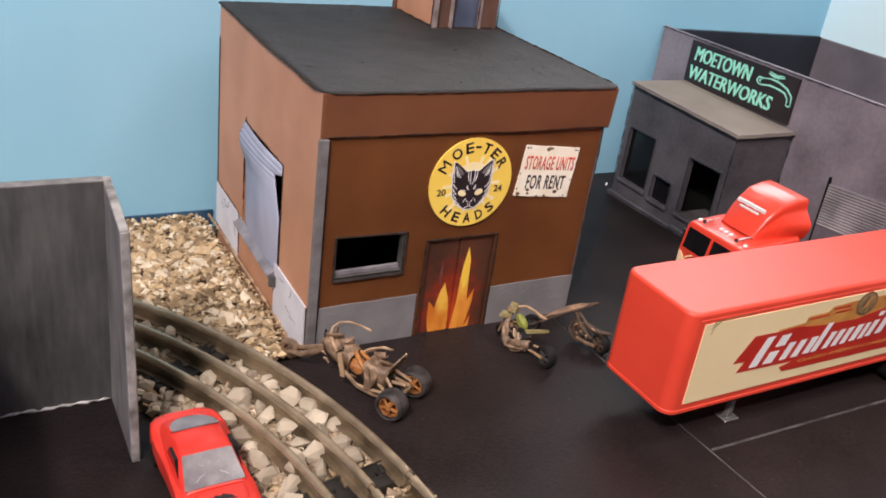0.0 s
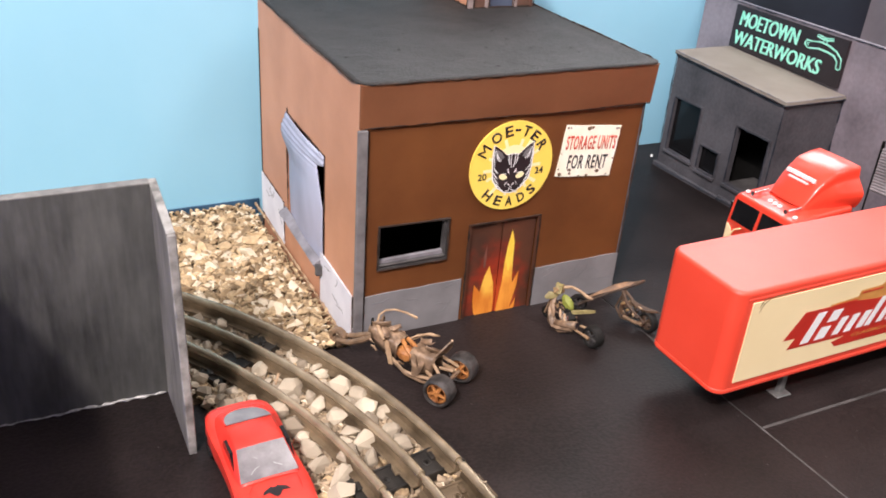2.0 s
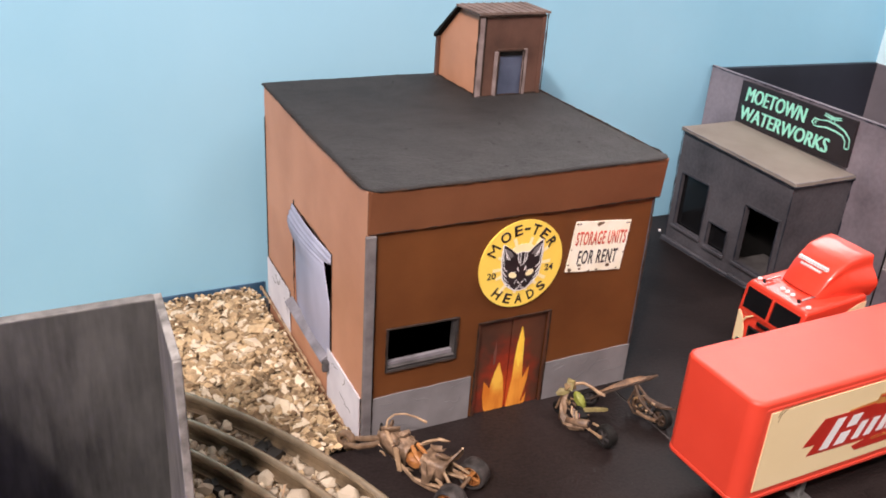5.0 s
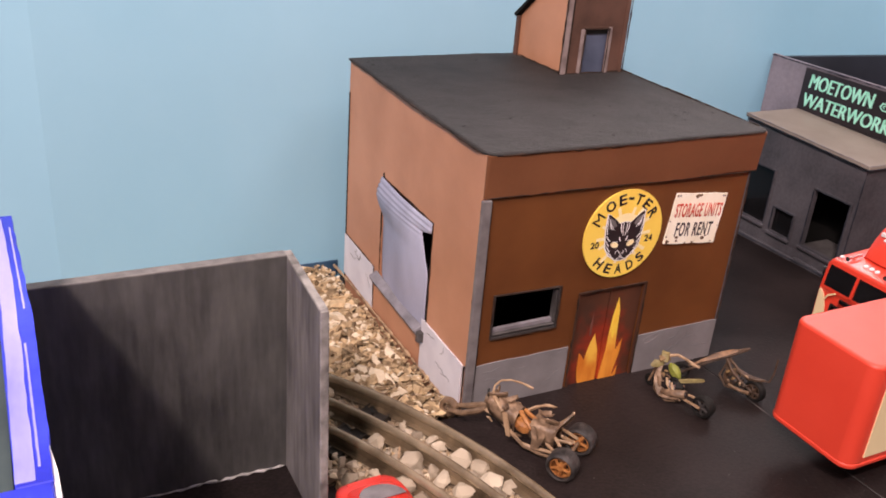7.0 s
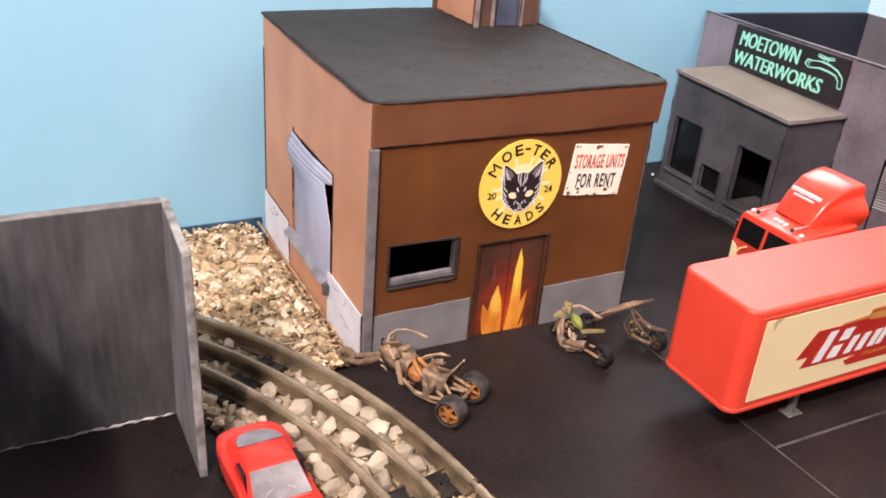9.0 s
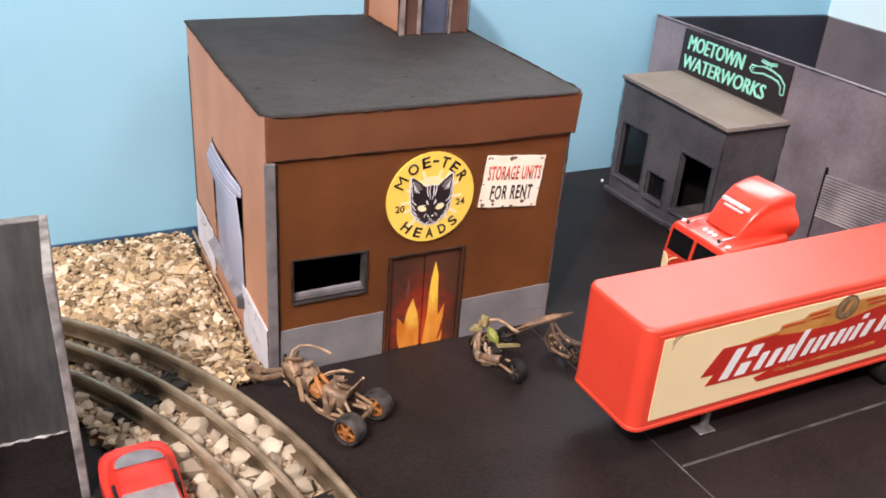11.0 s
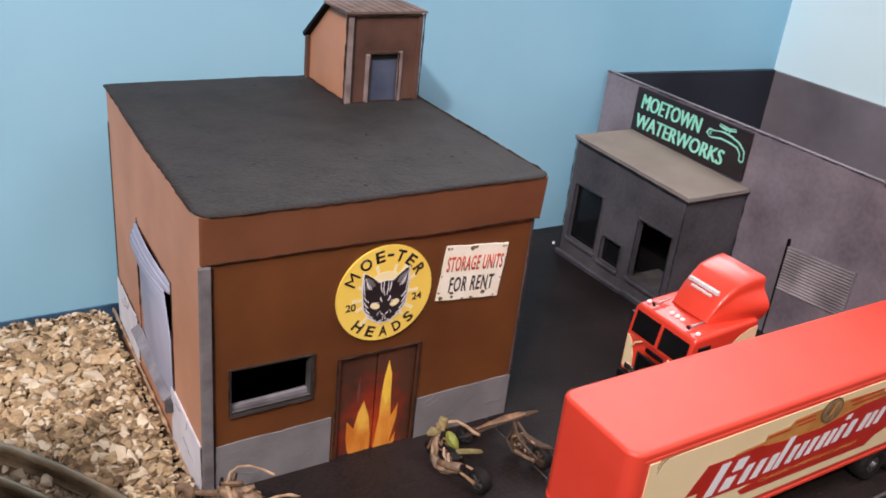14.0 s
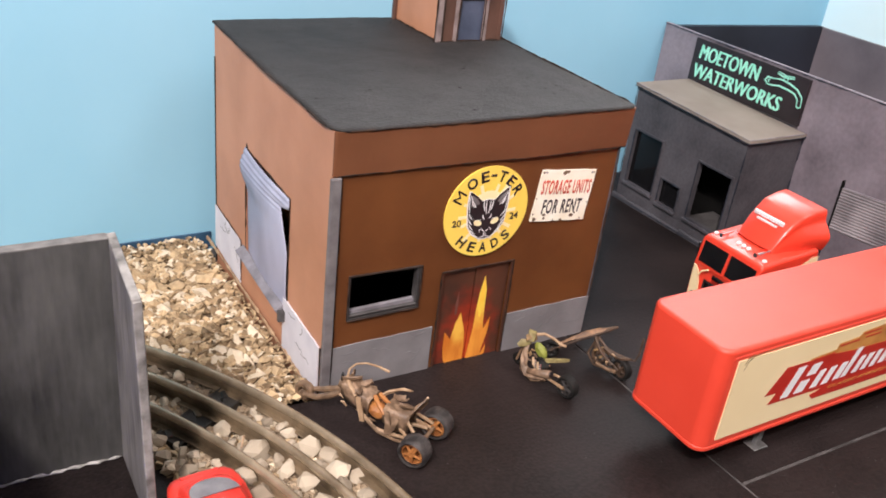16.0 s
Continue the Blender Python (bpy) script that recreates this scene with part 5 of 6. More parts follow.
def car_ring(x, hw, low, belt, top, tw):
    """Half-width at the belt, sill height, belt height, top height and half-width of the top."""
    return [(x, -hw * 0.93, low), (x, -hw, low + (belt - low) * 0.45), (x, -hw * 0.985, belt - 0.6), (x, -hw * 0.93, belt), (x, -tw, top), (x, -tw * 0.5, top + 0.35), (x, 0, top + 0.45),
            (x, tw * 0.5, top + 0.35), (x, tw, top), (x, hw * 0.93, belt), (x, hw * 0.985, belt - 0.6), (x, hw, low + (belt - low) * 0.45), (x, hw * 0.93, low)]


shell = part("body_shell", loft([car_ring(-38.8, 5.8, 5.6, 10.0, 10.6, 4.4), car_ring(-38.0, 9.0, 4.6, 12.0, 12.6, 7.2), car_ring(-36.2, 11.4, 4.0, 13.4, 14.0, 9.4), car_ring(-33.0, 13.2, 3.4, 14.3, 14.9, 11.0), car_ring(-28, 14.2, 3.0, 14.7, 15.1, 12.0), car_ring(-22, 14.7, 2.8, 14.6, 15.0, 12.3), car_ring(-16, 14.6, 2.6, 14.2, 14.6, 12.3), car_ring(-8, 14.2, 2.6, 13.8, 14.2, 12.2), car_ring(0, 14.1, 2.6, 13.4, 13.9, 12.1), car_ring(10, 14.3, 2.6, 12.9, 13.5, 12.0), car_ring(17, 14.7, 2.6, 12.5, 13.2, 12.0), car_ring(23, 14.7, 2.6, 11.9, 12.7, 11.8),
                                car_ring(29, 14.2, 2.8, 10.8, 11.8, 11.4), car_ring(33.5, 13.2, 3.2, 9.2, 10.2, 10.6), car_ring(36.6, 11.6, 3.8, 7.6, 8.4, 9.2), car_ring(38.4, 9.2, 4.6, 6.4, 6.9, 7.4)]), RED_CAR, car, "worn glossy red body")
for p in shell.data.polygons:
    p.use_smooth = True
shell.data.set_sharp_from_angle(angle=radians(50))


def cabin_ring(x, hw, tw, top, low=13.2):
    return [(x, -hw, low), (x, -tw, top - 0.8), (x, -tw * 0.86, top), (x, 0, top + 0.5), (x, tw * 0.86, top), (x, tw, top - 0.8), (x, hw, low)]


cabin = part("cabin", loft([cabin_ring(-31.5, 9.4, 7.8, 14.9), cabin_ring(-29, 10.8, 9.2, 16.6), cabin_ring(-26, 11.6, 9.8, 18.0), cabin_ring(-20, 12.2, 10.0, 20.1), cabin_ring(-12.5, 12.6, 9.8, 22.0), cabin_ring(-5, 12.8, 9.8, 22.6), cabin_ring(1.2, 12.8, 9.8, 22.0), cabin_ring(9, 12.4, 10.8, 17.6), cabin_ring(15.5, 11.6, 11.2, 13.9)]), RED_CAR, car, "red roof and pillars")
for p in cabin.data.polygons:
    p.use_smooth = True
cabin.data.set_sharp_from_angle(angle=radians(44))


def pane(corners, lift, mat, name, bulge=0.5):
    """A slightly bowed pane between four corners, with thickness."""
    a, b, c, d = [Vector(p) for p in corners]
    nrm = (b - a).cross(d - a).normalized()
    bm, rows = bmesh.new(), []
    for j in range(7):
        row = []
        for i in range(9):
            u, v = i / 8, j / 6
            p = (a * (1 - u) + b * u) * (1 - v) + (d * (1 - u) + c * u) * v
            row.append(bm.verts.new(p + nrm * (lift + bulge * math.sin(math.pi * u))))
        rows.append(row)
    for j in range(6):
        for i in range(8):
            bm.faces.new((rows[j][i], rows[j][i + 1], rows[j + 1][i + 1], rows[j + 1][i]))
    out = bmesh.ops.extrude_face_region(bm, geom=list(bm.faces))
    bmesh.ops.translate(bm, verts=[g for g in out["geom"] if isinstance(g, bmesh.types.BMVert)], vec=nrm * -0.4)
    ob = part(name, bm, mat, cabin, smooth=True)
    ob.data.set_sharp_from_angle(angle=radians(30))
    return ob


pane([(14.6, -11.2, 14.5), (14.6, 11.2, 14.5), (2.0, 9.3, 21.6), (2.0, -9.3, 21.6)], 0.25, GLASS_GREY, "windscreen")
# rear window: a half-round pane, straight towards the roof
glass = bmesh.new()
arc = [(9.0 * math.cos(math.pi * k / 16), -13.4 - 13.4 * math.sin(math.pi * k / 16) ** 0.8) for k in range(17)]
for lift in (0.0, 0.5):
    glass.faces.new([glass.verts.new((x, y, 22.35 + (x + 13.4) * 0.31 + lift)) for y, x in arc])
glass.verts.ensure_lookup_table()
for k in range(17):
    m = (k + 1) % 17
    glass.faces.new([glass.verts[q] for q in (k, m, 17 + m, 17 + k)])
part("rear_window", glass, GLASS_GREY, cabin, "clouded half-round rear window")
part("window_trim", tubed([(x - 0.3, y * 1.05, 22.6 + (x + 13.4) * 0.31) for y, x in arc], 0.5, 6), RED_CAR, cabin)
SCREEN = Matrix(((-0.871, 0, 0.491, 8.3), (0, -1, 0, 0), (0.491, 0, 0.871, 18.75), (0, 0, 0, 1)))
for pts in (((1.8, -3.4), (0.4, -1.2), (-0.6, 0.4), (0.6, 2.4), (2.0, 4.2)), ((-4.4, -5.6), (-2.4, -2.6), (-1.0, -0.6)), ((-5.0, 6.6), (-3.2, 4.8), (-2.2, 2.0))):
    part("scuff", placed(stroke(pts, 0.5, 0.1), SCREEN), GREY_METAL, cabin, "pale scuff on the clouded screen")
for s in (-1, 1):
    part("side_window", prism([(-10.5, 15.0), (7.0, 15.0), (1.0, 19.9), (-7.5, 19.9)], "y", s * 11.2 - 0.55, s * 11.2 + 0.9 * 1), GLASS_BLACK, cabin)
for pts in ([(-6.4, 15.4), (-9.6, 20.2), (-9.6, 25.6)], [(-3, 32.2), (3, 32.2), (6.4, 27.6)], [(-3, 32.2), (-6.4, 27.6)], [(9.8, 16.0), (10.2, 20.5), (9.6, 24.4)]):
    part("hood_line", placed(stroke([(x, y) for y, x in pts], 0.35, 0.1), Matrix.Rotation(radians(7.0), 4, "Y"), 0, 0, 16.0), LABEL_RED, shell)
for outline in ([(19.6, -1.0), (21.4, -4.4), (23.0, -5.2), (22.6, -2.6), (24.8, -1.0), (22.8, -0.2)], [(19.6, 1.0), (21.4, 4.4), (23.4, 5.6), (22.6, 2.6), (25.2, 0.8), (22.8, 0.2)], [(20.4, -0.8), (24.6, -0.9), (25.6, 0), (24.6, 0.9), (20.4, 0.8)]):
    part("hood_decal", placed(flat(outline, 0.1), Matrix.Rotation(radians(7.0), 4, "Y"), 0, 0, 16.15), INK, shell, "worn black hood decal")
for s in (-1, 1):
    part("nose_vent", boxed(36.6, 38.1, 5.2 * s - 2.0, 5.2 * s + 2.0, 5.0, 6.4, bevel=0.3), INK, shell)
    for x in (-23.0, 23.5):
        w = part("wheel", wheeled((x, 12.4 * s, 5.4), (0, 1, 0), 5.4, 4.6, 22, inner=3.0), TYRE, car)
        part("rim", wheeled((x, 13.4 * s, 5.4), (0, 1, 0), 3.1, 2.2, 14), CHROME, w)
part("underbody", boxed(-34, 34, -10, 10, 1.6, 4.0, bevel=0.6), TYRE, car)
part("tail_lip", prism([(-36.0, 14.0), (-33.8, 14.8), (-34.2, 15.2), (-36.0, 14.9)], "y", -7.6, 7.6, bevel=0.3), RED_CAR, car)
car.scale = (0.88, 0.95, 0.88)

def bark_flakes(parent, places, seed, mats):
    """Curled flakes of bark: (x, y, z) places, each a bent plate with thickness."""
    r = random.Random(seed)
    for k, (x, y, z) in enumerate(places):
        long, wide, curl = r.uniform(5.0, 9.0), r.uniform(2.6, 4.6), r.uniform(0.5, 1.1)
        bm, rows = bmesh.new(), []
        for i in range(6):
            u = i / 5 - 0.5
            w = wide * (1 - 0.5 * abs(2 * u) ** 2 + r.uniform(-0.12, 0.12))
            rows.append([bm.verts.new((u * long, w * v, curl * (1.6 * v * v * 4 + 2.2 * u * u) + 0.2 * r.uniform(-1, 1))) for v in (-0.5, -0.25, 0, 0.25, 0.5)])
        for p, q in zip(rows, rows[1:]):
            for j in range(4):
                bm.faces.new((p[j], p[j + 1], q[j + 1], q[j]))
        out = bmesh.ops.extrude_face_region(bm, geom=list(bm.faces))
        bmesh.ops.translate(bm, verts=[g for g in out["geom"] if isinstance(g, bmesh.types.BMVert)], vec=(0, 0, 0.45))
        bmesh.ops.transform(bm, matrix=Matrix.Translation((x, y, z)) @ Euler((r.uniform(-0.9, 0.9), r.uniform(-0.5, 0.5), r.uniform(-0.7, 0.7))).to_matrix().to_4x4(), verts=bm.verts)
        part("bark_flake", bm, mats[k % len(mats)], parent)


# ---- scrap trike: rear axle at its origin, heading along local x ----
trike = thing("scrap_trike", 23.3, -53.0, gz(23, -53), rz=124.5, label="three-wheeled chopper built of brown scrap with amber wheels", category="motorcycle", group="scrap motorcycles")


def leaf(points, widths, across, thick=0.6, cup=0.0):
    """A stiff curved leaf: a run of points with a width at each, spread along a direction, its edges cupped upwards."""
    pts, a = [Vector(p) for p in points], Vector(across).normalized()
    rings = []
    for i, p in enumerate(pts):
        d = (pts[min(i + 1, len(pts) - 1)] - pts[max(i - 1, 0)]).normalized()
        n = d.cross(a).normalized()
        w = widths[i]
        over = [p + a * (w * f) + n * (cup * w * 4 * f * f + thick / 2) for f in (-0.5, -0.25, 0, 0.25, 0.5)]
        under = [p + a * (w * f) + n * (cup * w * 4 * f * f - thick / 2) for f in (0.5, 0.25, 0, -0.25, -0.5)]
        rings.append([tuple(q) for q in over + under])
    return loft(rings)


def spoked_wheel(parent, x, y, r, width, tyre_mat, rim_mat, spokes=5, axis=(0, 1, 0)):
    w = part("wheel", wheeled((x, y, r), axis, r, width, 26, inner=r * 0.74), tyre_mat, parent)
    part("rim", wheeled((x, y, r), axis, r * 0.76, width * 0.8, 22, inner=r * 0.60), rim_mat, w)
    a = Vector(axis).normalized()
    u = a.cross(Vector((0, 0, 1))).normalized()
    v = a.cross(u)
    c = Vector((x, y, r))
    for side in (-0.34, 0.34):
        for k in range(spokes):
            t = 2 * math.pi * k / spokes + 0.4
            d = math.cos(t) * u + math.sin(t) * v
            part("spoke", tubed([c + a * (side * width), c + a * (side * width) + d * r * 0.64], 0.55, 6, radii=[0.85, 0.5]), rim_mat, w)
    part("hub", wheeled((x, y, r), axis, r * 0.22, width * 0.9, 12), rim_mat, w)
    return w


for s in (-1, 1):
    spoked_wheel(trike, 0, 10.4 * s, 6.8, 8.0, OLD_TYRE, AMBER)
part("axle", tubed([(0, -8.5, 6.8), (0, 8.5, 6.8)], 0.9, 8), TWIG, trike)
for s in (-1, 1):
    part("frame_tube", tubed([(2, 5.5 * s, 6.6), (9, 5.0 * s, 6.0), (16.8, 4.8 * s, 4.6), (22, 5.2 * s, 5.2), (28, 5.0 * s, 9.5), (36, 3.2 * s, 12.5), (42, 2.2 * s, 13.0)], 0.8, 7), TWIG_PALE, trike)
    part("rear_stay", tubed([(8, 3.5 * s, 13.8), (4, 5.4 * s, 11.2), (0.5, 7.0 * s, 8.8)], 0.75, 6), TWIG_PALE, trike)
    part("rear_stay", tubed([(10.5, 4.6 * s, 9.4), (5, 6.2 * s, 7.4), (1, 7.4 * s, 5.8)], 0.8, 6), TWIG_PALE, trike)
    part("fork_tube", tubed([(41, 1.8 * s, 13.4), (46, 3.0 * s, 10.4), (52, 3.4 * s, 7.2), (59.5, 2.4 * s, 5.0)], 1.2, 8, radii=[1.1, 1.5, 1.4, 1.0]), TWIG, trike)
front_wheel = part("front_wheel", wheeled((61, -1, 4.6), (0, 1, 0), 4.6, 3.6, 22, inner=2.6), TWIG, trike, "small brown coiled front wheel")
part("coil", tubed([(61 + (0.5 + 0.28 * k) * math.cos(0.7 * k), 1.0 - 0.12 * k, 4.6 + (0.5 + 0.28 * k) * math.sin(0.7 * k)) for k in range(15)], 0.5, 6), TWIG, front_wheel)
scrap = random.Random(21)


def draped(stations, thick=0.8):
    """A stiff scrap sheet bent over the frame: (x, half width, top, hem) at stations; open underneath."""
    def at(x, hw, top, hem, inner):
        pts = []
        for k in range(13):
            t = math.pi * k / 12
            c, s_ = math.cos(t), math.sin(t)
            y = (hw - inner) * math.copysign(abs(c) ** 0.42, c)
            z = hem + (top - hem - inner) * abs(s_) ** 0.33
            pts.append((x, y, z + 0.25 * math.sin(3.1 * x + 2.3 * k)))
        return pts
    return loft([at(*st, 0.0) + at(*st, thick)[::-1] for st in stations])


part("rear_cover", draped([(7.2, 4.4, 15.6, 8.6), (8.4, 4.9, 16.6, 8.0), (12.0, 5.0, 16.8, 7.4), (15.6, 4.8, 16.2, 8.0), (18.8, 5.4, 17.0, 10.0)], 0.7), LEATHER, trike, "grey-brown scrap sheet bent over the rear frame", smooth=True)
part("front_cover", draped([(25.6, 5.6, 17.4, 10.4), (26.8, 5.0, 17.8, 9.8), (30.5, 5.1, 18.8, 10.2), (34.5, 4.7, 20.0, 11.6), (38.0, 4.4, 20.8, 13.4), (39.4, 5.0, 21.4, 15.4)], 0.7), LEATHER, trike, "grey-brown scrap sheet bent over the front frame", smooth=True)
part("fuel_tank", blobbed((22.4, 1.2, 11.6), (5.2, 4.4, 3.6), (0, -10, 0), rough=0.25), AMBER, trike, "amber fuel tank")
for pts in (((31.0, 5.2, 17.6), (28.8, 6.2, 12.0), (27.4, 6.7, 7.2)), ((17.0, 5.2, 16.2), (15.4, 6.3, 10.5), (15.8, 6.2, 5.2)), ((12.0, 5.3, 14.6), (13.2, 6.2, 9.4), (14.8, 6.0, 6.0)), ((29.0, -5.2, 17.6), (28.0, -6.0, 12.0), (27.0, -6.2, 8.0))):
    part("strap", leaf(pts, (2.2, 2.4, 2.0), (1, 0.1, 0), 0.6), TWIG_PALE if pts[0][0] > 30 else LEATHER, trike, "flat hanging strap")
for pts in (((25.4, 0.4, 17.4), (21.5, 3.4, 15.8), (17.6, 5.4, 14.0)), ((24.5, -2.4, 17.0), (21.0, -1.0, 16.2), (18.0, 0.6, 16.4))):
    part("peg", tubed(pts, 0.9, 7, radii=[1.0, 1.1, 0.7]), AMBER, trike, "amber wooden peg")
for k in range(9):
    x, y, z = scrap.uniform(9, 38), scrap.uniform(-4.5, 4.5), scrap.uniform(6, 10)
    dx, dy, dz = scrap.uniform(-5, 5), scrap.uniform(-3, 3), scrap.uniform(-1, 3)
    part("scrap_strip", tubed([(x, y, z), (x + dx / 2, y + dy / 2, z + dz / 2 + 0.8), (x + dx, y + dy, z + dz)], 0.6, 5, radii=[0.4, scrap.uniform(0.5, 0.9), 0.35]), TWIG if k % 3 else TWIG_PALE, trike)
part("handlebar", tubed([(39.8, -0.8, 20.5), (40.2, -2.6, 23.4), (38.6, -5.6, 25.0), (35.0, -8.0, 25.4), (30.0, -10.0, 24.4), (25.2, -11.2, 22.8)], 0.5, 6, radii=[0.6, 0.5, 0.45, 0.45, 0.5, 0.65]), TWIG_PALE, trike, "thin pale wire handlebar")
part("handlebar", tubed([(39.5, 0.5, 21.6), (36.0, 3.6, 20.6), (31.5, 6.2, 18.2)], 1.0, 8, radii=[0.8, 1.05, 0.8]), TWIG_PALE, trike)
part("fork_head", blobbed((40.4, 0.2, 17.4), (2.2, 3.2, 3.6), rough=0.5), TWIG, trike)
part("head_ring", wheeled((41.0, 1.6, 21.8), (1, 0.4, 0), 1.8, 0.9, 14, inner=1.1), TYRE, trike)
part("head_ring", wheeled((38.4, -3.4, 21.8), (1, 0.2, 0), 1.7, 0.9, 14, inner=1.0), TWIG, trike)
part("seat_leaf", leaf(((24.0, -2.6, 16.6), (20.4, -5.4, 18.8), (16.6, -8.4, 19.4), (13.2, -10.4, 18.2)), (2.0, 3.4, 3.0, 1.4), (0.5, 0.7, 0.2), 0.8, 0.12), TWIG_PALE, trike, "curled leaf-like seat piece")
back = part("backrest", leaf(((10.0, -0.4, 13.8), (7.0, -0.8, 17.0), (4.6, -1.2, 20.8), (2.6, -1.8, 24.2)), (5.6, 7.4, 6.2, 1.6), (0.35, 1, 0), 0.7, 0.10), LEATHER, trike, "cupped leaf-like backrest with a pale rim")
part("rim_edge", tubed([(9.4, -3.4, 14.4), (6.0, -4.8, 18.2), (3.6, -4.2, 21.8), (2.4, -2.2, 24.6)], 0.5, 6), TWIG_PALE, back)
part("exhaust_pipe", tubed([(28, 5.2, 8.8), (20, 6.0, 4.6), (12, 6.2, 4.0), (4, 6.4, 5.0)], 0.7, 7), TWIG, trike)
bark_flakes(trike, [(15.0, -2.2, 17.4), (10.4, 1.6, 17.6), (30.0, -1.6, 19.6), (36.4, 1.4, 21.2), (32.5, 3.0, 19.2)], 5, (LEATHER, TWIG))

# ---- scrap motorcycle with lime tank: places relative to its rear wheel ----
bike = thing("scrap_motorcycle", 104.5, -45.0, gz(104, -45), rz=101, label="scrap-built motorcycle with lime green tank and black tyre", category="motorcycle", group="scrap motorcycles")
spoked_wheel(bike, 0, 0, 5.6, 5.2, TYRE, DARK_FRAME)
part("front_wheel", wheeled((31.5, 0.6, 3.4), (0, 1, 0), 3.4, 2.4, 22, inner=1.9), TYRE, bike)
for s in (-1, 1):
    part("swing_arm", tubed([(0, 3.1 * s, 5.6), (5, 3.0 * s, 5.4), (11, 2.6 * s, 4.8)], 0.7, 6, radii=[0.9, 0.7, 0.6]), TWIG_PALE, bike)
    part("fork_tube", tubed([(31.5, 1.8 * s + 0.6, 3.4), (30, 1.6 * s, 10), (27.6, 1.4 * s, 16.0)], 0.6, 6), TWIG, bike)
body = part("body", leaf(((27.2, 1.4, 15.0), (27.0, 3.2, 10.0), (25.4, 4.8, 5.4), (21.6, 5.4, 3.0), (16.5, 4.8, 3.0), (11.0, 3.6, 4.4)), (2.4, 4.2, 5.6, 5.0, 3.4, 1.6), (0.3, -0.7, 0.6), 2.2, 0.08), LEATHER, bike, "brown curled bark-like body")
part("body_plate", leaf(((26.8, 2.6, 12.6), (24.4, 4.6, 10.0), (22.8, 5.4, 6.4)), (1.6, 3.4, 1.4), (0.9, 0.2, 0.3), 0.7, 0.1), TWIG, body)
part("body_plate", leaf(((23.0, 6.0, 2.2), (18.0, 6.2, 1.8), (13.0, 4.8, 3.0)), (1.2, 3.0, 1.0), (0.1, 0.5, 0.8), 0.7, 0.1), LEATHER, body)
part("engine", blobbed((17.0, 0.2, 7.6), (4.4, 3.0, 3.2), (0, 15, 0), rough=0.5), TYRE, bike)
for k in range(4):
    part("engine_pipe", tubed([(21.5 - 1.6 * k, 2.2, 10.4 - 0.5 * k), (19.6 - 1.6 * k, 3.9, 8.4 - 0.5 * k), (17.4 - 1.5 * k, 3.8, 6.4)], 0.6, 7), CHROME if k % 2 else TWIG_PALE, bike)
part("exhaust", tubed([(21, 5.2, 3.8), (15, 4.2, 5.6), (9.2, 2.8, 7.8)], 1.6, 12, radii=[1.4, 1.9, 2.1]), LEATHER, bike, smooth=True)
part("exhaust_mouth", wheeled((8.95, 2.74, 7.9), (0.92, 0.2, -0.34), 1.4, 0.7, 14), INK, bike)
part("fuel_tank", blobbed((19.8, -0.6, 14.0), (4.6, 2.3, 2.6), (0, -42, 8), rough=0.25), LIME, bike, "lime green tank")
part("tank_base", blobbed((18.4, -0.4, 11.0), (3.0, 2.0, 1.6), (0, -20, 0), rough=0.4), TYRE, bike)
part("seat", leaf(((17.0, -0.6, 10.4), (13.4, -2.6, 11.8), (10.0, -4.2, 13.2), (6.8, -5.8, 14.2)), (3.2, 5.0, 4.4, 1.4), (0.5, 0.8, -0.2), 1.5, 0.06), OLIVE, bike, "pale olive leaf-like seat")
part("head_lump", blobbed((27.2, -1.2, 17.8), (2.6, 3.6, 2.2), (10, 20, 0), rough=0.6), OCHRE, bike, "ochre headlamp lump")
part("head_cowl", leaf(((24.6, 1.6, 17.4), (26.6, -0.2, 19.8), (28.4, -2.6, 20.0), (29.4, -4.8, 18.4)), (2.4, 4.0, 3.6, 1.6), (1, 0.4, 0), 0.7, 0.1), OLIVE, bike)
part("tail_leaf", leaf(((26.4, 1.0, 16.4), (28.0, 3.6, 15.6), (29.4, 5.8, 14.2)), (2.4, 4.2, 1.6), (0.6, 0.2, 0.8), 0.8, 0.1), OLIVE, bike)
part("handlebar", tubed([(26.5, -3.5, 18.6), (23.8, -6.6, 19.4), (19.8, -9.0, 18.0), (16.6, -10.6, 16.2), (13.8, -11.9, 15.8)], 0.8, 8, radii=[0.8, 0.75, 0.75, 0.9, 0.6]), TWIG_PALE, bike, "pale curved handlebar")
for k in range(14):
    x, y, z = scrap.uniform(11, 27), scrap.uniform(-2.5, 2.5), scrap.uniform(6, 15)
    part("scrap_strip", tubed([(x, y, z), (x + scrap.uniform(-3, 3), y + scrap.uniform(-2, 2), z + scrap.uniform(-1, 2))], 0.5, 5), TWIG if k % 2 else OCHRE, bike)

# ---- long-forked scrap chopper ----
chop = thing("scrap_chopper", 136.0, -46.5, gz(136, -46), rz=95, label="long-forked brown scrap chopper with dark wheels", category="motorcycle", group="scrap motorcycles")
spoked_wheel(chop, 3.0, -4.0, 5.4, 4.2, TYRE, BARK_DARK)
spoked_wheel(chop, 34.0, 16.4, 4.7, 3.0, TYRE, DARK_FRAME, axis=(-23.0, 17.0, 0))
for s in (-1, 1):
    part("fork_tube", tubed([(34.0 - 1.4 * s, 16.4 + 1.0 * s, 4.7), (26.5 - 1.2 * s, 6.4 + 0.9 * s, 12.2), (17.4 - 0.6 * s, -5.8 + 0.4 * s, 19.6)], 0.7, 7), BARK_DARK, chop)
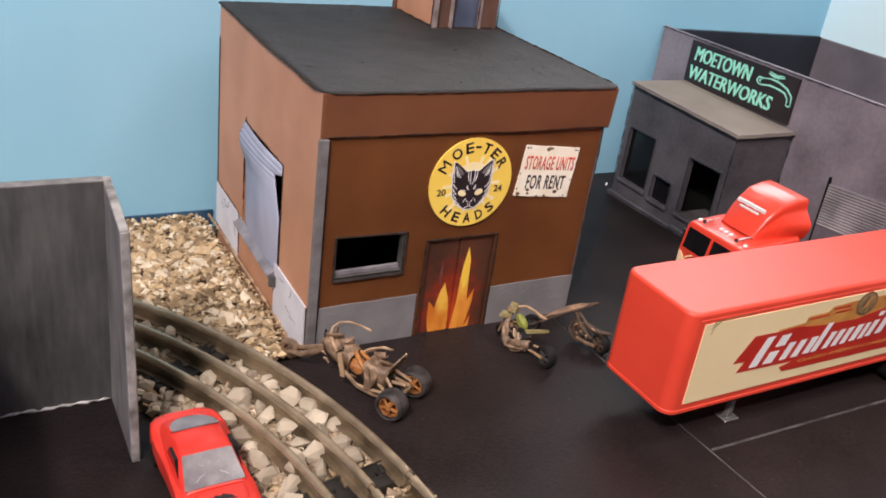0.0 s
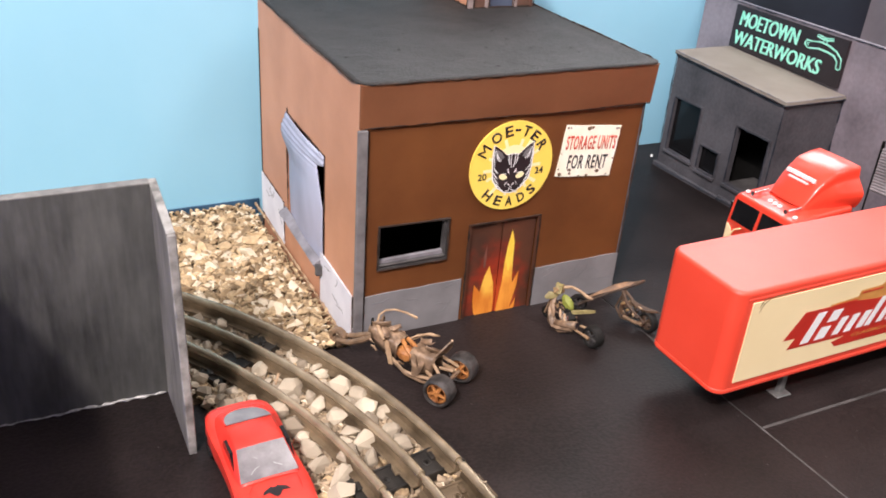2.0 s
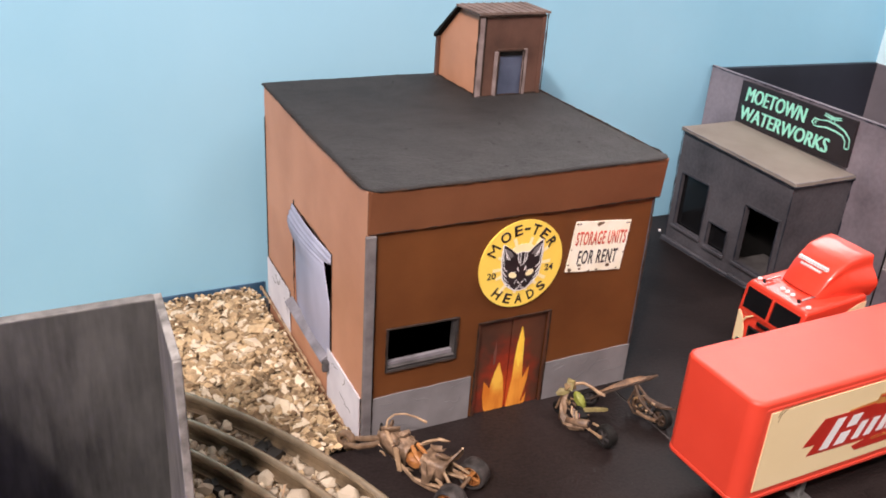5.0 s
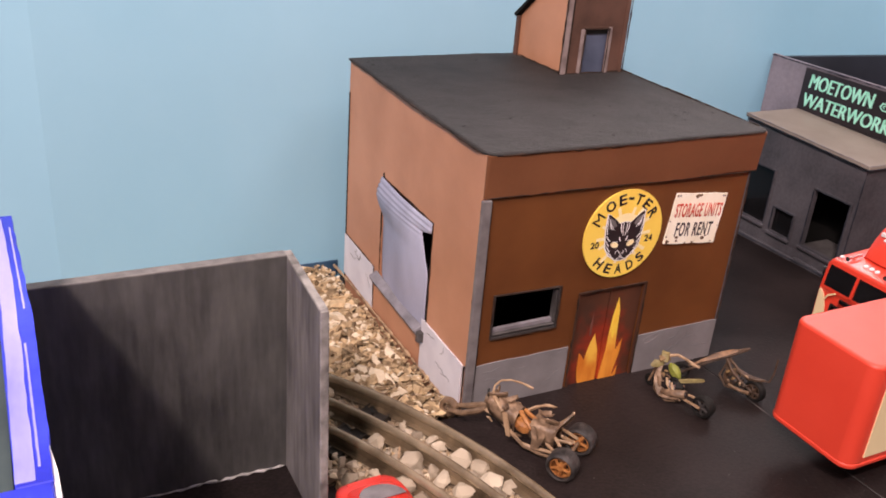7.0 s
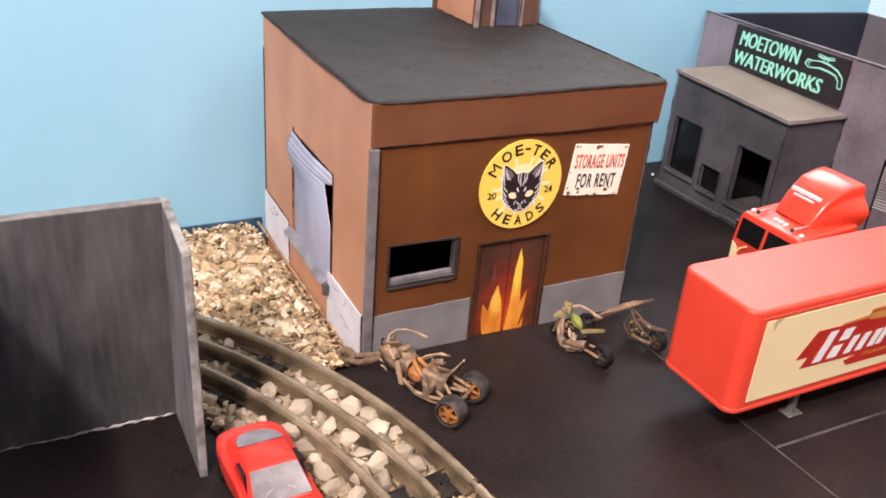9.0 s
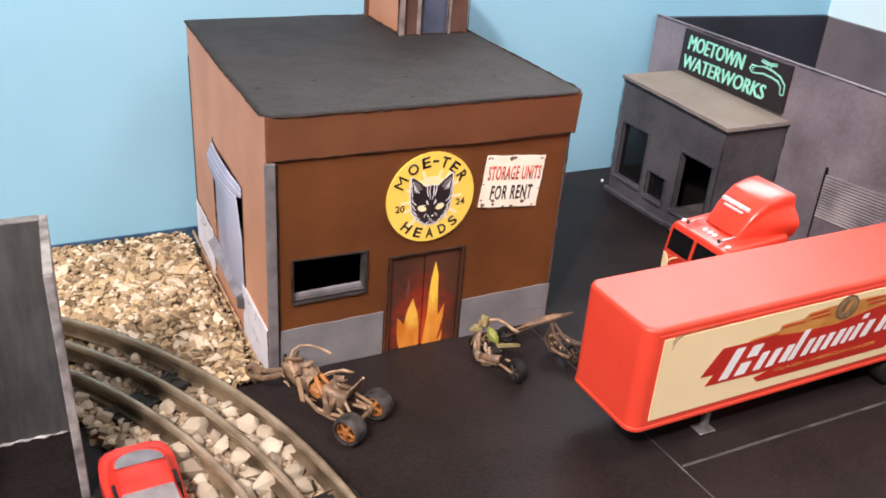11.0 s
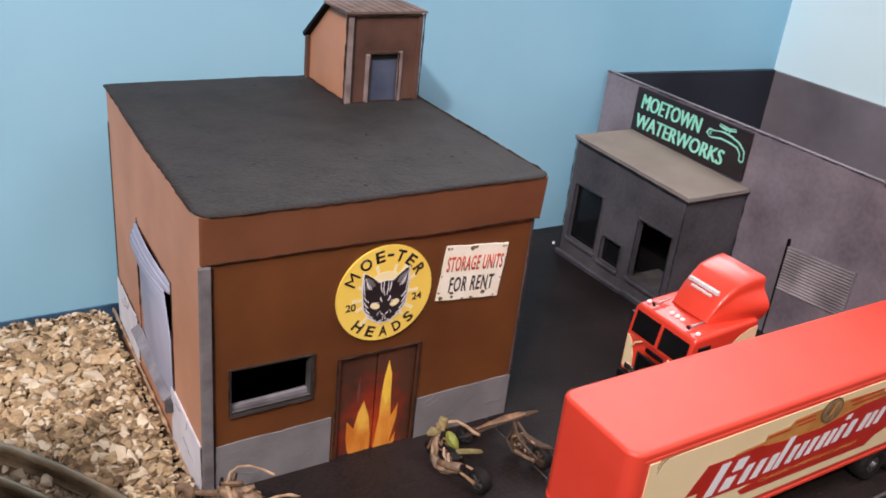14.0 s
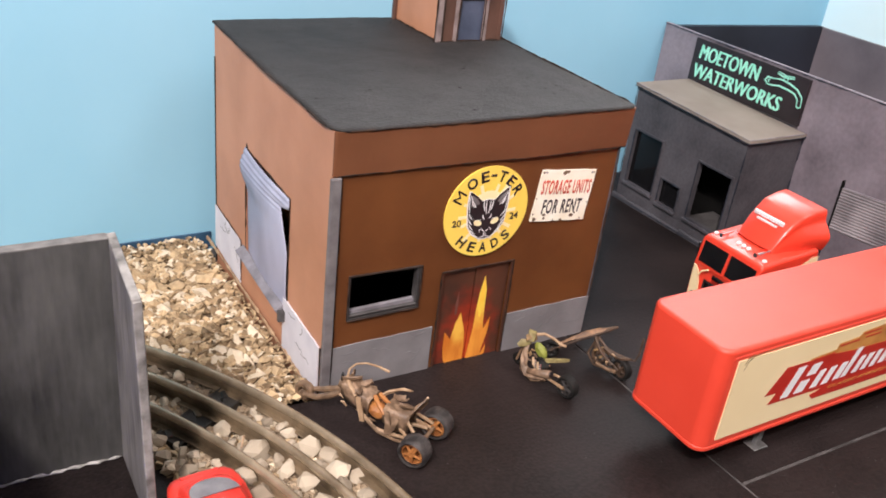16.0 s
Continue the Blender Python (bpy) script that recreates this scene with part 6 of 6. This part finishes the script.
part("fork_shroud", leaf(((31.0, 12.6, 8.6), (28.0, 8.6, 12.0), (24.0, 3.0, 15.6), (20.0, -2.4, 18.4), (16.6, -7.0, 20.2)), (0.8, 1.6, 3.2, 3.0, 0.9), (0.6, -0.2, 0.75), 1.2, 0.05), BARK_TAN, chop, "tan leaf-wrapped fork")
part("handlebar", tubed([(20.4, -3.0, 17.4), (17.4, -6.2, 19.8), (14.8, -8.6, 22.0)], 1.0, 8, radii=[1.3, 1.2, 0.6]), BARK_DARK, chop)
part("steering_head", tubed([(21.5, -1.6, 17.2), (19.8, -0.8, 13.0), (18.8, -0.4, 9.6)], 1.1, 8), BARK_DARK, chop)
for s in (-1, 1):
    part("frame_tube", tubed([(20.4, 0.9 * s - 1.0, 15.0), (13.0, 2.4 * s, 11.2), (8.0, 2.8 * s - 2.2, 8.0), (3.0, 2.9 * s - 4.0, 5.4)], 0.75, 7), BARK_DARK, chop)
    part("down_tube", tubed([(19.6, 1.0 * s - 0.6, 13.0), (21.0, 2.2 * s, 6.0), (16.0, 2.6 * s, 2.4), (8.0, 2.8 * s - 2.2, 3.4), (3.0, 2.9 * s - 4.0, 5.4)], 0.65, 6), BARK_DARK, chop)
part("flywheel", wheeled((15.6, -0.2, 6.8), (0, 1, 0), 4.2, 3.4, 20, inner=2.2), BARK_DARK, chop)
part("engine", blobbed((13.6, 0, 7.6), (3.6, 2.6, 3.0), (0, -18, 0), rough=0.5), DARK_FRAME, chop)
for k in range(4):
    part("engine_fin", tubed([(10.5 + 2.0 * k, -3.0, 7.4 + 0.9 * k), (10.5 + 2.0 * k, 3.2, 7.8 + 0.9 * k)], 0.7, 6), OCHRE if k % 2 else BARK_DARK, chop)
part("seat", leaf(((14.0, -1.2, 12.4), (9.0, -3.0, 11.0), (4.0, -4.4, 11.4), (0.0, -5.4, 12.6)), (2.2, 3.6, 3.8, 1.4), (0, 1, 0), 0.9, 0.08), BARK_DARK, chop, "brown leaf-like seat")
part("sissy_bar", tubed([(2.0, -5.0, 11.4), (-1.0, -7.2, 12.0), (-1.6, -8.6, 16.0), (-1.2, -9.4, 21.5), (-0.6, -10.4, 24.0)], 0.5, 6), BARK_DARK, chop, "thin dark upright wire")
part("exhaust", tubed([(14, 3.0, 4.6), (8, 1.2, 4.0), (3.5, -0.2, 4.6)], 0.8, 8, radii=[0.6, 0.9, 1.1]), TWIG, chop)
for k in range(10):
    x, y, z = scrap.uniform(3, 19), scrap.uniform(-3, 3), scrap.uniform(5, 12)
    part("scrap_strip", tubed([(x, y, z), (x + scrap.uniform(-3, 3), y + scrap.uniform(-2, 2), z + scrap.uniform(-2, 2))], 0.5, 5, radii=[0.35, 0.7]), (BARK_DARK, TWIG, TWIG_PALE)[k % 3], chop)

# ---- three-rail track ----
TC, R_OUT, R_MID, R_IN = (-286.0, -140.0), 287.4, 271.0, 254.6
FOOT = [(-3.4, 0.0), (3.4, 0.0), (3.5, 0.4), (3.2, 0.7), (1.0, 0.8), (0.7, 3.8), (-0.7, 3.8), (-1.0, 0.8), (-3.2, 0.7), (-3.5, 0.4)]
RAIL = [(-0.6, 3.4), (0.6, 3.4), (1.0, 4.0), (1.45, 4.9), (1.55, 5.9), (1.3, 6.9), (0.65, 7.5), (-0.65, 7.5), (-1.3, 6.9), (-1.55, 5.9), (-1.45, 4.9), (-1.0, 4.0)]


def polar(r, deg):
    return TC[0] + r * math.cos(radians(deg)), TC[1] + r * math.sin(radians(deg))


def bed_z(x, y):
    return gz(x, y) + 4.4


def track_section(a0, a1, ties, rusty=()):
    sec = thing("track_section", *polar(R_MID, (a0 + a1) / 2), 0, label="curved three-rail tubular steel track section on dark ties", category="track", group="track sections")
    ox, oy, _ = [c / MM for c in sec.matrix_world.translation]
    for radius in (R_OUT, R_MID, R_IN):
        steps = 36

        def swept(profile):
            rings = []
            for k in range(steps + 1):
                a = a0 + (a1 - a0) * k / steps
                cx, cy = polar(radius, a)
                rings.append([(polar(radius + off, a)[0] - ox, polar(radius + off, a)[1] - oy, bed_z(cx, cy) + 0.2 + h) for off, h in profile])
            return loft(rings)

        rail = part("rail", swept(RAIL), BARE_STEEL, sec)
        part("rail_foot", swept(FOOT), RAIL_FOOT, rail, "brown flange under the rail")
        for p in rail.data.polygons:
            p.use_smooth = True
        rail.data.set_sharp_from_angle(angle=radians(50))
        x0, y0 = polar(radius, a0 + 0.1)
        x1, y1 = polar(radius, a0 - 0.9)
        part("joint_pin", tubed([(x0 - ox, y0 - oy, bed_z(x0, y0) + 5.9), (x1 - ox, y1 - oy, bed_z(x1, y1) + 5.9)], 1.0, 8), BARE_STEEL, sec)
        xm, ym = polar(radius, a0 + 0.25)
        xn, yn = polar(radius, a0 - 0.05)
        part("joint_collar", tubed([(xm - ox, ym - oy, bed_z(xm, ym) + 5.9), (xn - ox, yn - oy, bed_z(xn, yn) + 5.9)], 1.8, 12), BARE_STEEL, rail)
    for a in ties:
        bm = wall_with_holes(-23, 23, -6.5, 6.5, [(-9.9, -8.7, -0.6, 0.6), (8.7, 9.9, -0.6, 0.6)], "y", -4.2, 0.0)
        cx, cy = polar(R_MID, a)
        bmesh.ops.transform(bm, matrix=Matrix.Translation((cx - ox, cy - oy, bed_z(cx, cy))) @ Matrix.Rotation(radians(a), 4, "Z") @ Matrix.Rotation(radians(-90), 4, "X"), verts=bm.verts)
        bmesh.ops.translate(bm, verts=bm.verts, vec=(0, 0, -4.0))
        tie = part("tie", bm, RUSTY_TIE if a in rusty else TIE, sec, "rusty stamped steel tie" if a in rusty else "dark stamped steel tie")
        rims = bmesh.new()
        for side in (-1, 1):
            box(rims, -22.6, 22.6, side * 6.0 - 0.5, side * 6.0 + 0.5, 0.2, 0.75, bevel=0.15)
        for u in (-9.3, 9.3):
            wheel(rims, (u, 0.0, 0.35), (0, 0, 1), 1.9, 0.5, 14, inner=1.15)
        bmesh.ops.transform(rims, matrix=Matrix.Translation((cx - ox, cy - oy, bed_z(cx, cy))) @ Matrix.Rotation(radians(a), 4, "Z"), verts=rims.verts)
        part("pressed_rim", rims, RUSTY_TIE if a in rusty else TIE, tie)
        for radius in (R_OUT, R_MID, R_IN):
            for s in (-1, 1):
                x, y = polar(radius + 3.7 * s, a + 0.4)
                part("rail_clip", boxed(x - ox - 1.1, x - ox + 1.1, y - oy - 2.2, y - oy + 2.2, bed_z(x, y), bed_z(x, y) + 1.3, bevel=0.3), RUSTY_TIE if a in rusty else TIE if radius != R_MID else RAIL_FOOT, tie)


track_section(6.9, 53.0, (8.9, 31.0, 50.5))
track_section(-36.0, 6.2, (4.6, -14.0, -33.5), rusty=(4.6,))

# ---- small loose stick between the rails ----
sx, sy = polar(261.5, 24.5)
tagged(part("wood_splinter", tubed([(sx - 2, sy - 2.5, 8.6), (sx + 0.8, sy + 2.8, 9.6)], 0.5, 5), TWIG_PALE), "pale wooden splinter lying on the ballast", "splinter")


# ---- stones: ballast under the track, chippings beside the workshop ----
def rock_mesh(seed, squash=0.7, points=13):
    """A broken stone about one unit across, as verts and faces."""
    r = random.Random(seed)
    bm = bmesh.new()
    for _ in range(points):
        d = Vector((r.gauss(0, 1), r.gauss(0, 1), r.gauss(0, 1))).normalized() * r.uniform(0.40, 0.56)
        bm.verts.new((d.x * 1.15, d.y * 0.9, d.z * squash))
    hull = bmesh.ops.convex_hull(bm, input=bm.verts)
    bmesh.ops.delete(bm, geom=[g for g in hull["geom_interior"] if isinstance(g, bmesh.types.BMVert)], context="VERTS")
    bmesh.ops.recalc_face_normals(bm, faces=bm.faces)
    bm.verts.index_update()
    out = [v.co.copy() for v in bm.verts], [[v.index for v in f.verts] for f in bm.faces]
    bm.free()
    return out


ROCKS = [rock_mesh(100 + k, (0.42, 0.6, 0.75)[k % 3], 9 + k % 6) for k in range(18)]


def heap(name, places, mats, label, pale=0.0):
    """Many loose stones as one mesh: places are (x, y, z, size, turn)."""
    verts, faces, slots = [], [], []
    r = random.Random(77)
    for x, y, z, size, turn in places:
        vs, fs = ROCKS[r.randrange(len(ROCKS))]
        m = Matrix.Translation((x, y, z)) @ Euler((r.uniform(-0.6, 0.6), r.uniform(-0.6, 0.6), turn)).to_matrix().to_4x4() @ Matrix.Diagonal((size, size * r.uniform(0.7, 1.0), size * r.uniform(0.7, 1.1), 1))
        n = len(verts)
        verts += [tuple((m @ v) * MM) for v in vs]
        faces += [[n + i for i in f] for f in fs]
        slots += [1 if r.random() < pale * size / 3.5 else 0] * len(fs)
    me = bpy.data.meshes.new(name)
    me.from_pydata(verts, [], faces)
    for mat in mats:
        me.materials.append(mat)
    me.polygons.foreach_set("material_index", slots)
    return tagged(new(name, me), label, "gravel", kind="stuff")


def radius_at(x, y):
    return math.hypot(x - TC[0], y - TC[1])


def in_bed(x, y):
    """Where the stone bed lies: the track's strip and the ground between bin, backdrop and workshop."""
    r = radius_at(x, y)
    if -94 < x < -83 and -57 < y < -4:
        return False
    if x < -83 and -60 < y < -4:
        return False
    if -2.5 < x < 150 and y > -3:
        return False
    if 237 < r < 291.5 and -190 < y < 187 and x > -175:
        return x < -1 or y < -3
    return -172 < x < -3 and (-3 if x > -34 else -10) < y < 186 and r > 237


def ease(v, lo, hi):
    return ease_up((v - lo) / (hi - lo))


def sunk(x, y):
    """How far the stone yard between track, backdrop and workshop lies below the board."""
    return ease(radius_at(x, y), 290, 303) * ease(y, -8, 25) * (5.5 + 0.026 * y)


bed = bmesh.new()
step = 6
cells = {}
for i in range(-30, 3):
    for j in range(-32, 32):
        x, y = i * step, j * step
        if in_bed(x + 3, y + 3):
            quad = []
            for a, b in ((0, 0), (1, 0), (1, 1), (0, 1)):
                key = (i + a, j + b)
                if key not in cells:
                    px, py = key[0] * step, key[1] * step
                    cells[key] = bed.verts.new((px, py, gz(px, py) + 0.5 - sunk(px, py) + 0.5 * noise.noise((px * 0.1, py * 0.1, 0))))
                quad.append(cells[key])
            bed.faces.new(quad)
gravel_bed = tagged(part("gravel_bed", bed, BED, None, smooth=True), "sandy bed under loose stone chippings", "gravel", kind="structure")

lay = random.Random(31)
chips = []
while len(chips) < 7000:
    x, y = lay.uniform(-172, 4), lay.uniform(-190, 186)
    if not in_bed(x, y):
        continue
    r = radius_at(x, y)
    strip = 238 < r < 290
    if strip and lay.random() < 0.55:
        continue
    size = lay.choice((2.4, 3.2, 4.0, 5.0, 6.0, 7.2)) * lay.uniform(0.8, 1.2)
    if not strip and lay.random() < 0.07:
        size *= lay.uniform(1.4, 1.8)
    if -8 < x < 0:
        size = min(size, 3.2)
    lift = lay.uniform(0.4, 2.6) if not strip else lay.uniform(0.2, 1.2)
    if y > 172:
        size = min(size, 4.5)
    chips.append((x, y, gz(x, y) + 0.6 + lift - sunk(x, y), size, lay.uniform(0, 6.3)))
extra = []
while len(extra) < 2700:
    a, r = lay.uniform(-22, 40), lay.uniform(238, 289)
    x, y = polar(r, a)
    if a < 12 and lay.random() < 0.6:
        continue
    if in_bed(x, y) and not any(abs(a - t) < 1.5 for t in (4.6, 8.9, 31.0)):
        extra.append((x, y, gz(x, y) + lay.uniform(0.8, 2.8), lay.uniform(2.8, 6.2), lay.uniform(0, 6.3)))
heap("ballast_fill", extra, (DUSTY_FILL, PALE_CHIP), "brown and cream loose ballast between the rails", 0.035)
heap("stone_chippings", chips, (PEBBLE, PALE_CHIP), "tan and cream broken stone chippings", 0.12)

ballast = thing("ballast", *polar(R_MID, 10), gz(*polar(R_MID, 10)), label="pale coarse ballast stones between the rails", category="gravel", kind="structure")
stone_meshes = []
for k in range(12):
    vs, fs = rock_mesh(300 + k, (0.62, 0.8, 0.9)[k % 3], 17 + k)
    me = bpy.data.meshes.new("stone")
    me.from_pydata([tuple(v * MM) for v in vs], [], fs)
    me.materials.append(BALLAST)
    stone_meshes.append(me)
laid = []
bx, by, bz = [c / MM for c in ballast.matrix_world.translation]
tries = 0
while len(laid) < 290 and tries < 60000:
    tries += 1
    a, r = lay.uniform(-20, 40), lay.uniform(237, 287)
    if any(abs(r - q) < 2.0 for q in (R_OUT, R_MID, R_IN)):
        continue
    if any(abs(a - t) < 2.7 for t in (4.6, 8.9, 31.0, -14.0)) and r > 249 or a < 11.0 and r > 253:
        continue
    x, y = polar(r, a)
    if not in_bed(x, y):
        continue
    size = lay.uniform(8.5, 14.0) if a < 13 else lay.uniform(7.5, 12.5) if a < 24 else lay.uniform(4.5, 9.0)
    if a > 24 and lay.random() < 0.85:
        continue
    if r < 247 and x > -85 and -122 < y < -44 and x - size / 2 < -54:
        continue
    if any((x - u) ** 2 + (y - v) ** 2 < (0.42 * (size + s)) ** 2 for u, v, s in laid):
        continue
    laid.append((x, y, size))
    ob = new("stone", stone_meshes[lay.randrange(12)])
    ob.parent = ballast
    ob.matrix_local = Matrix.LocRotScale(((x - bx) * MM, (y - by) * MM, (gz(x, y) + 2.2 + size * 0.22 - bz) * MM), Euler((lay.uniform(-0.5, 0.5), lay.uniform(-0.5, 0.5), lay.uniform(0, 6.3))), (size, size * lay.uniform(0.75, 1.0), size * lay.uniform(0.8, 1.1)))
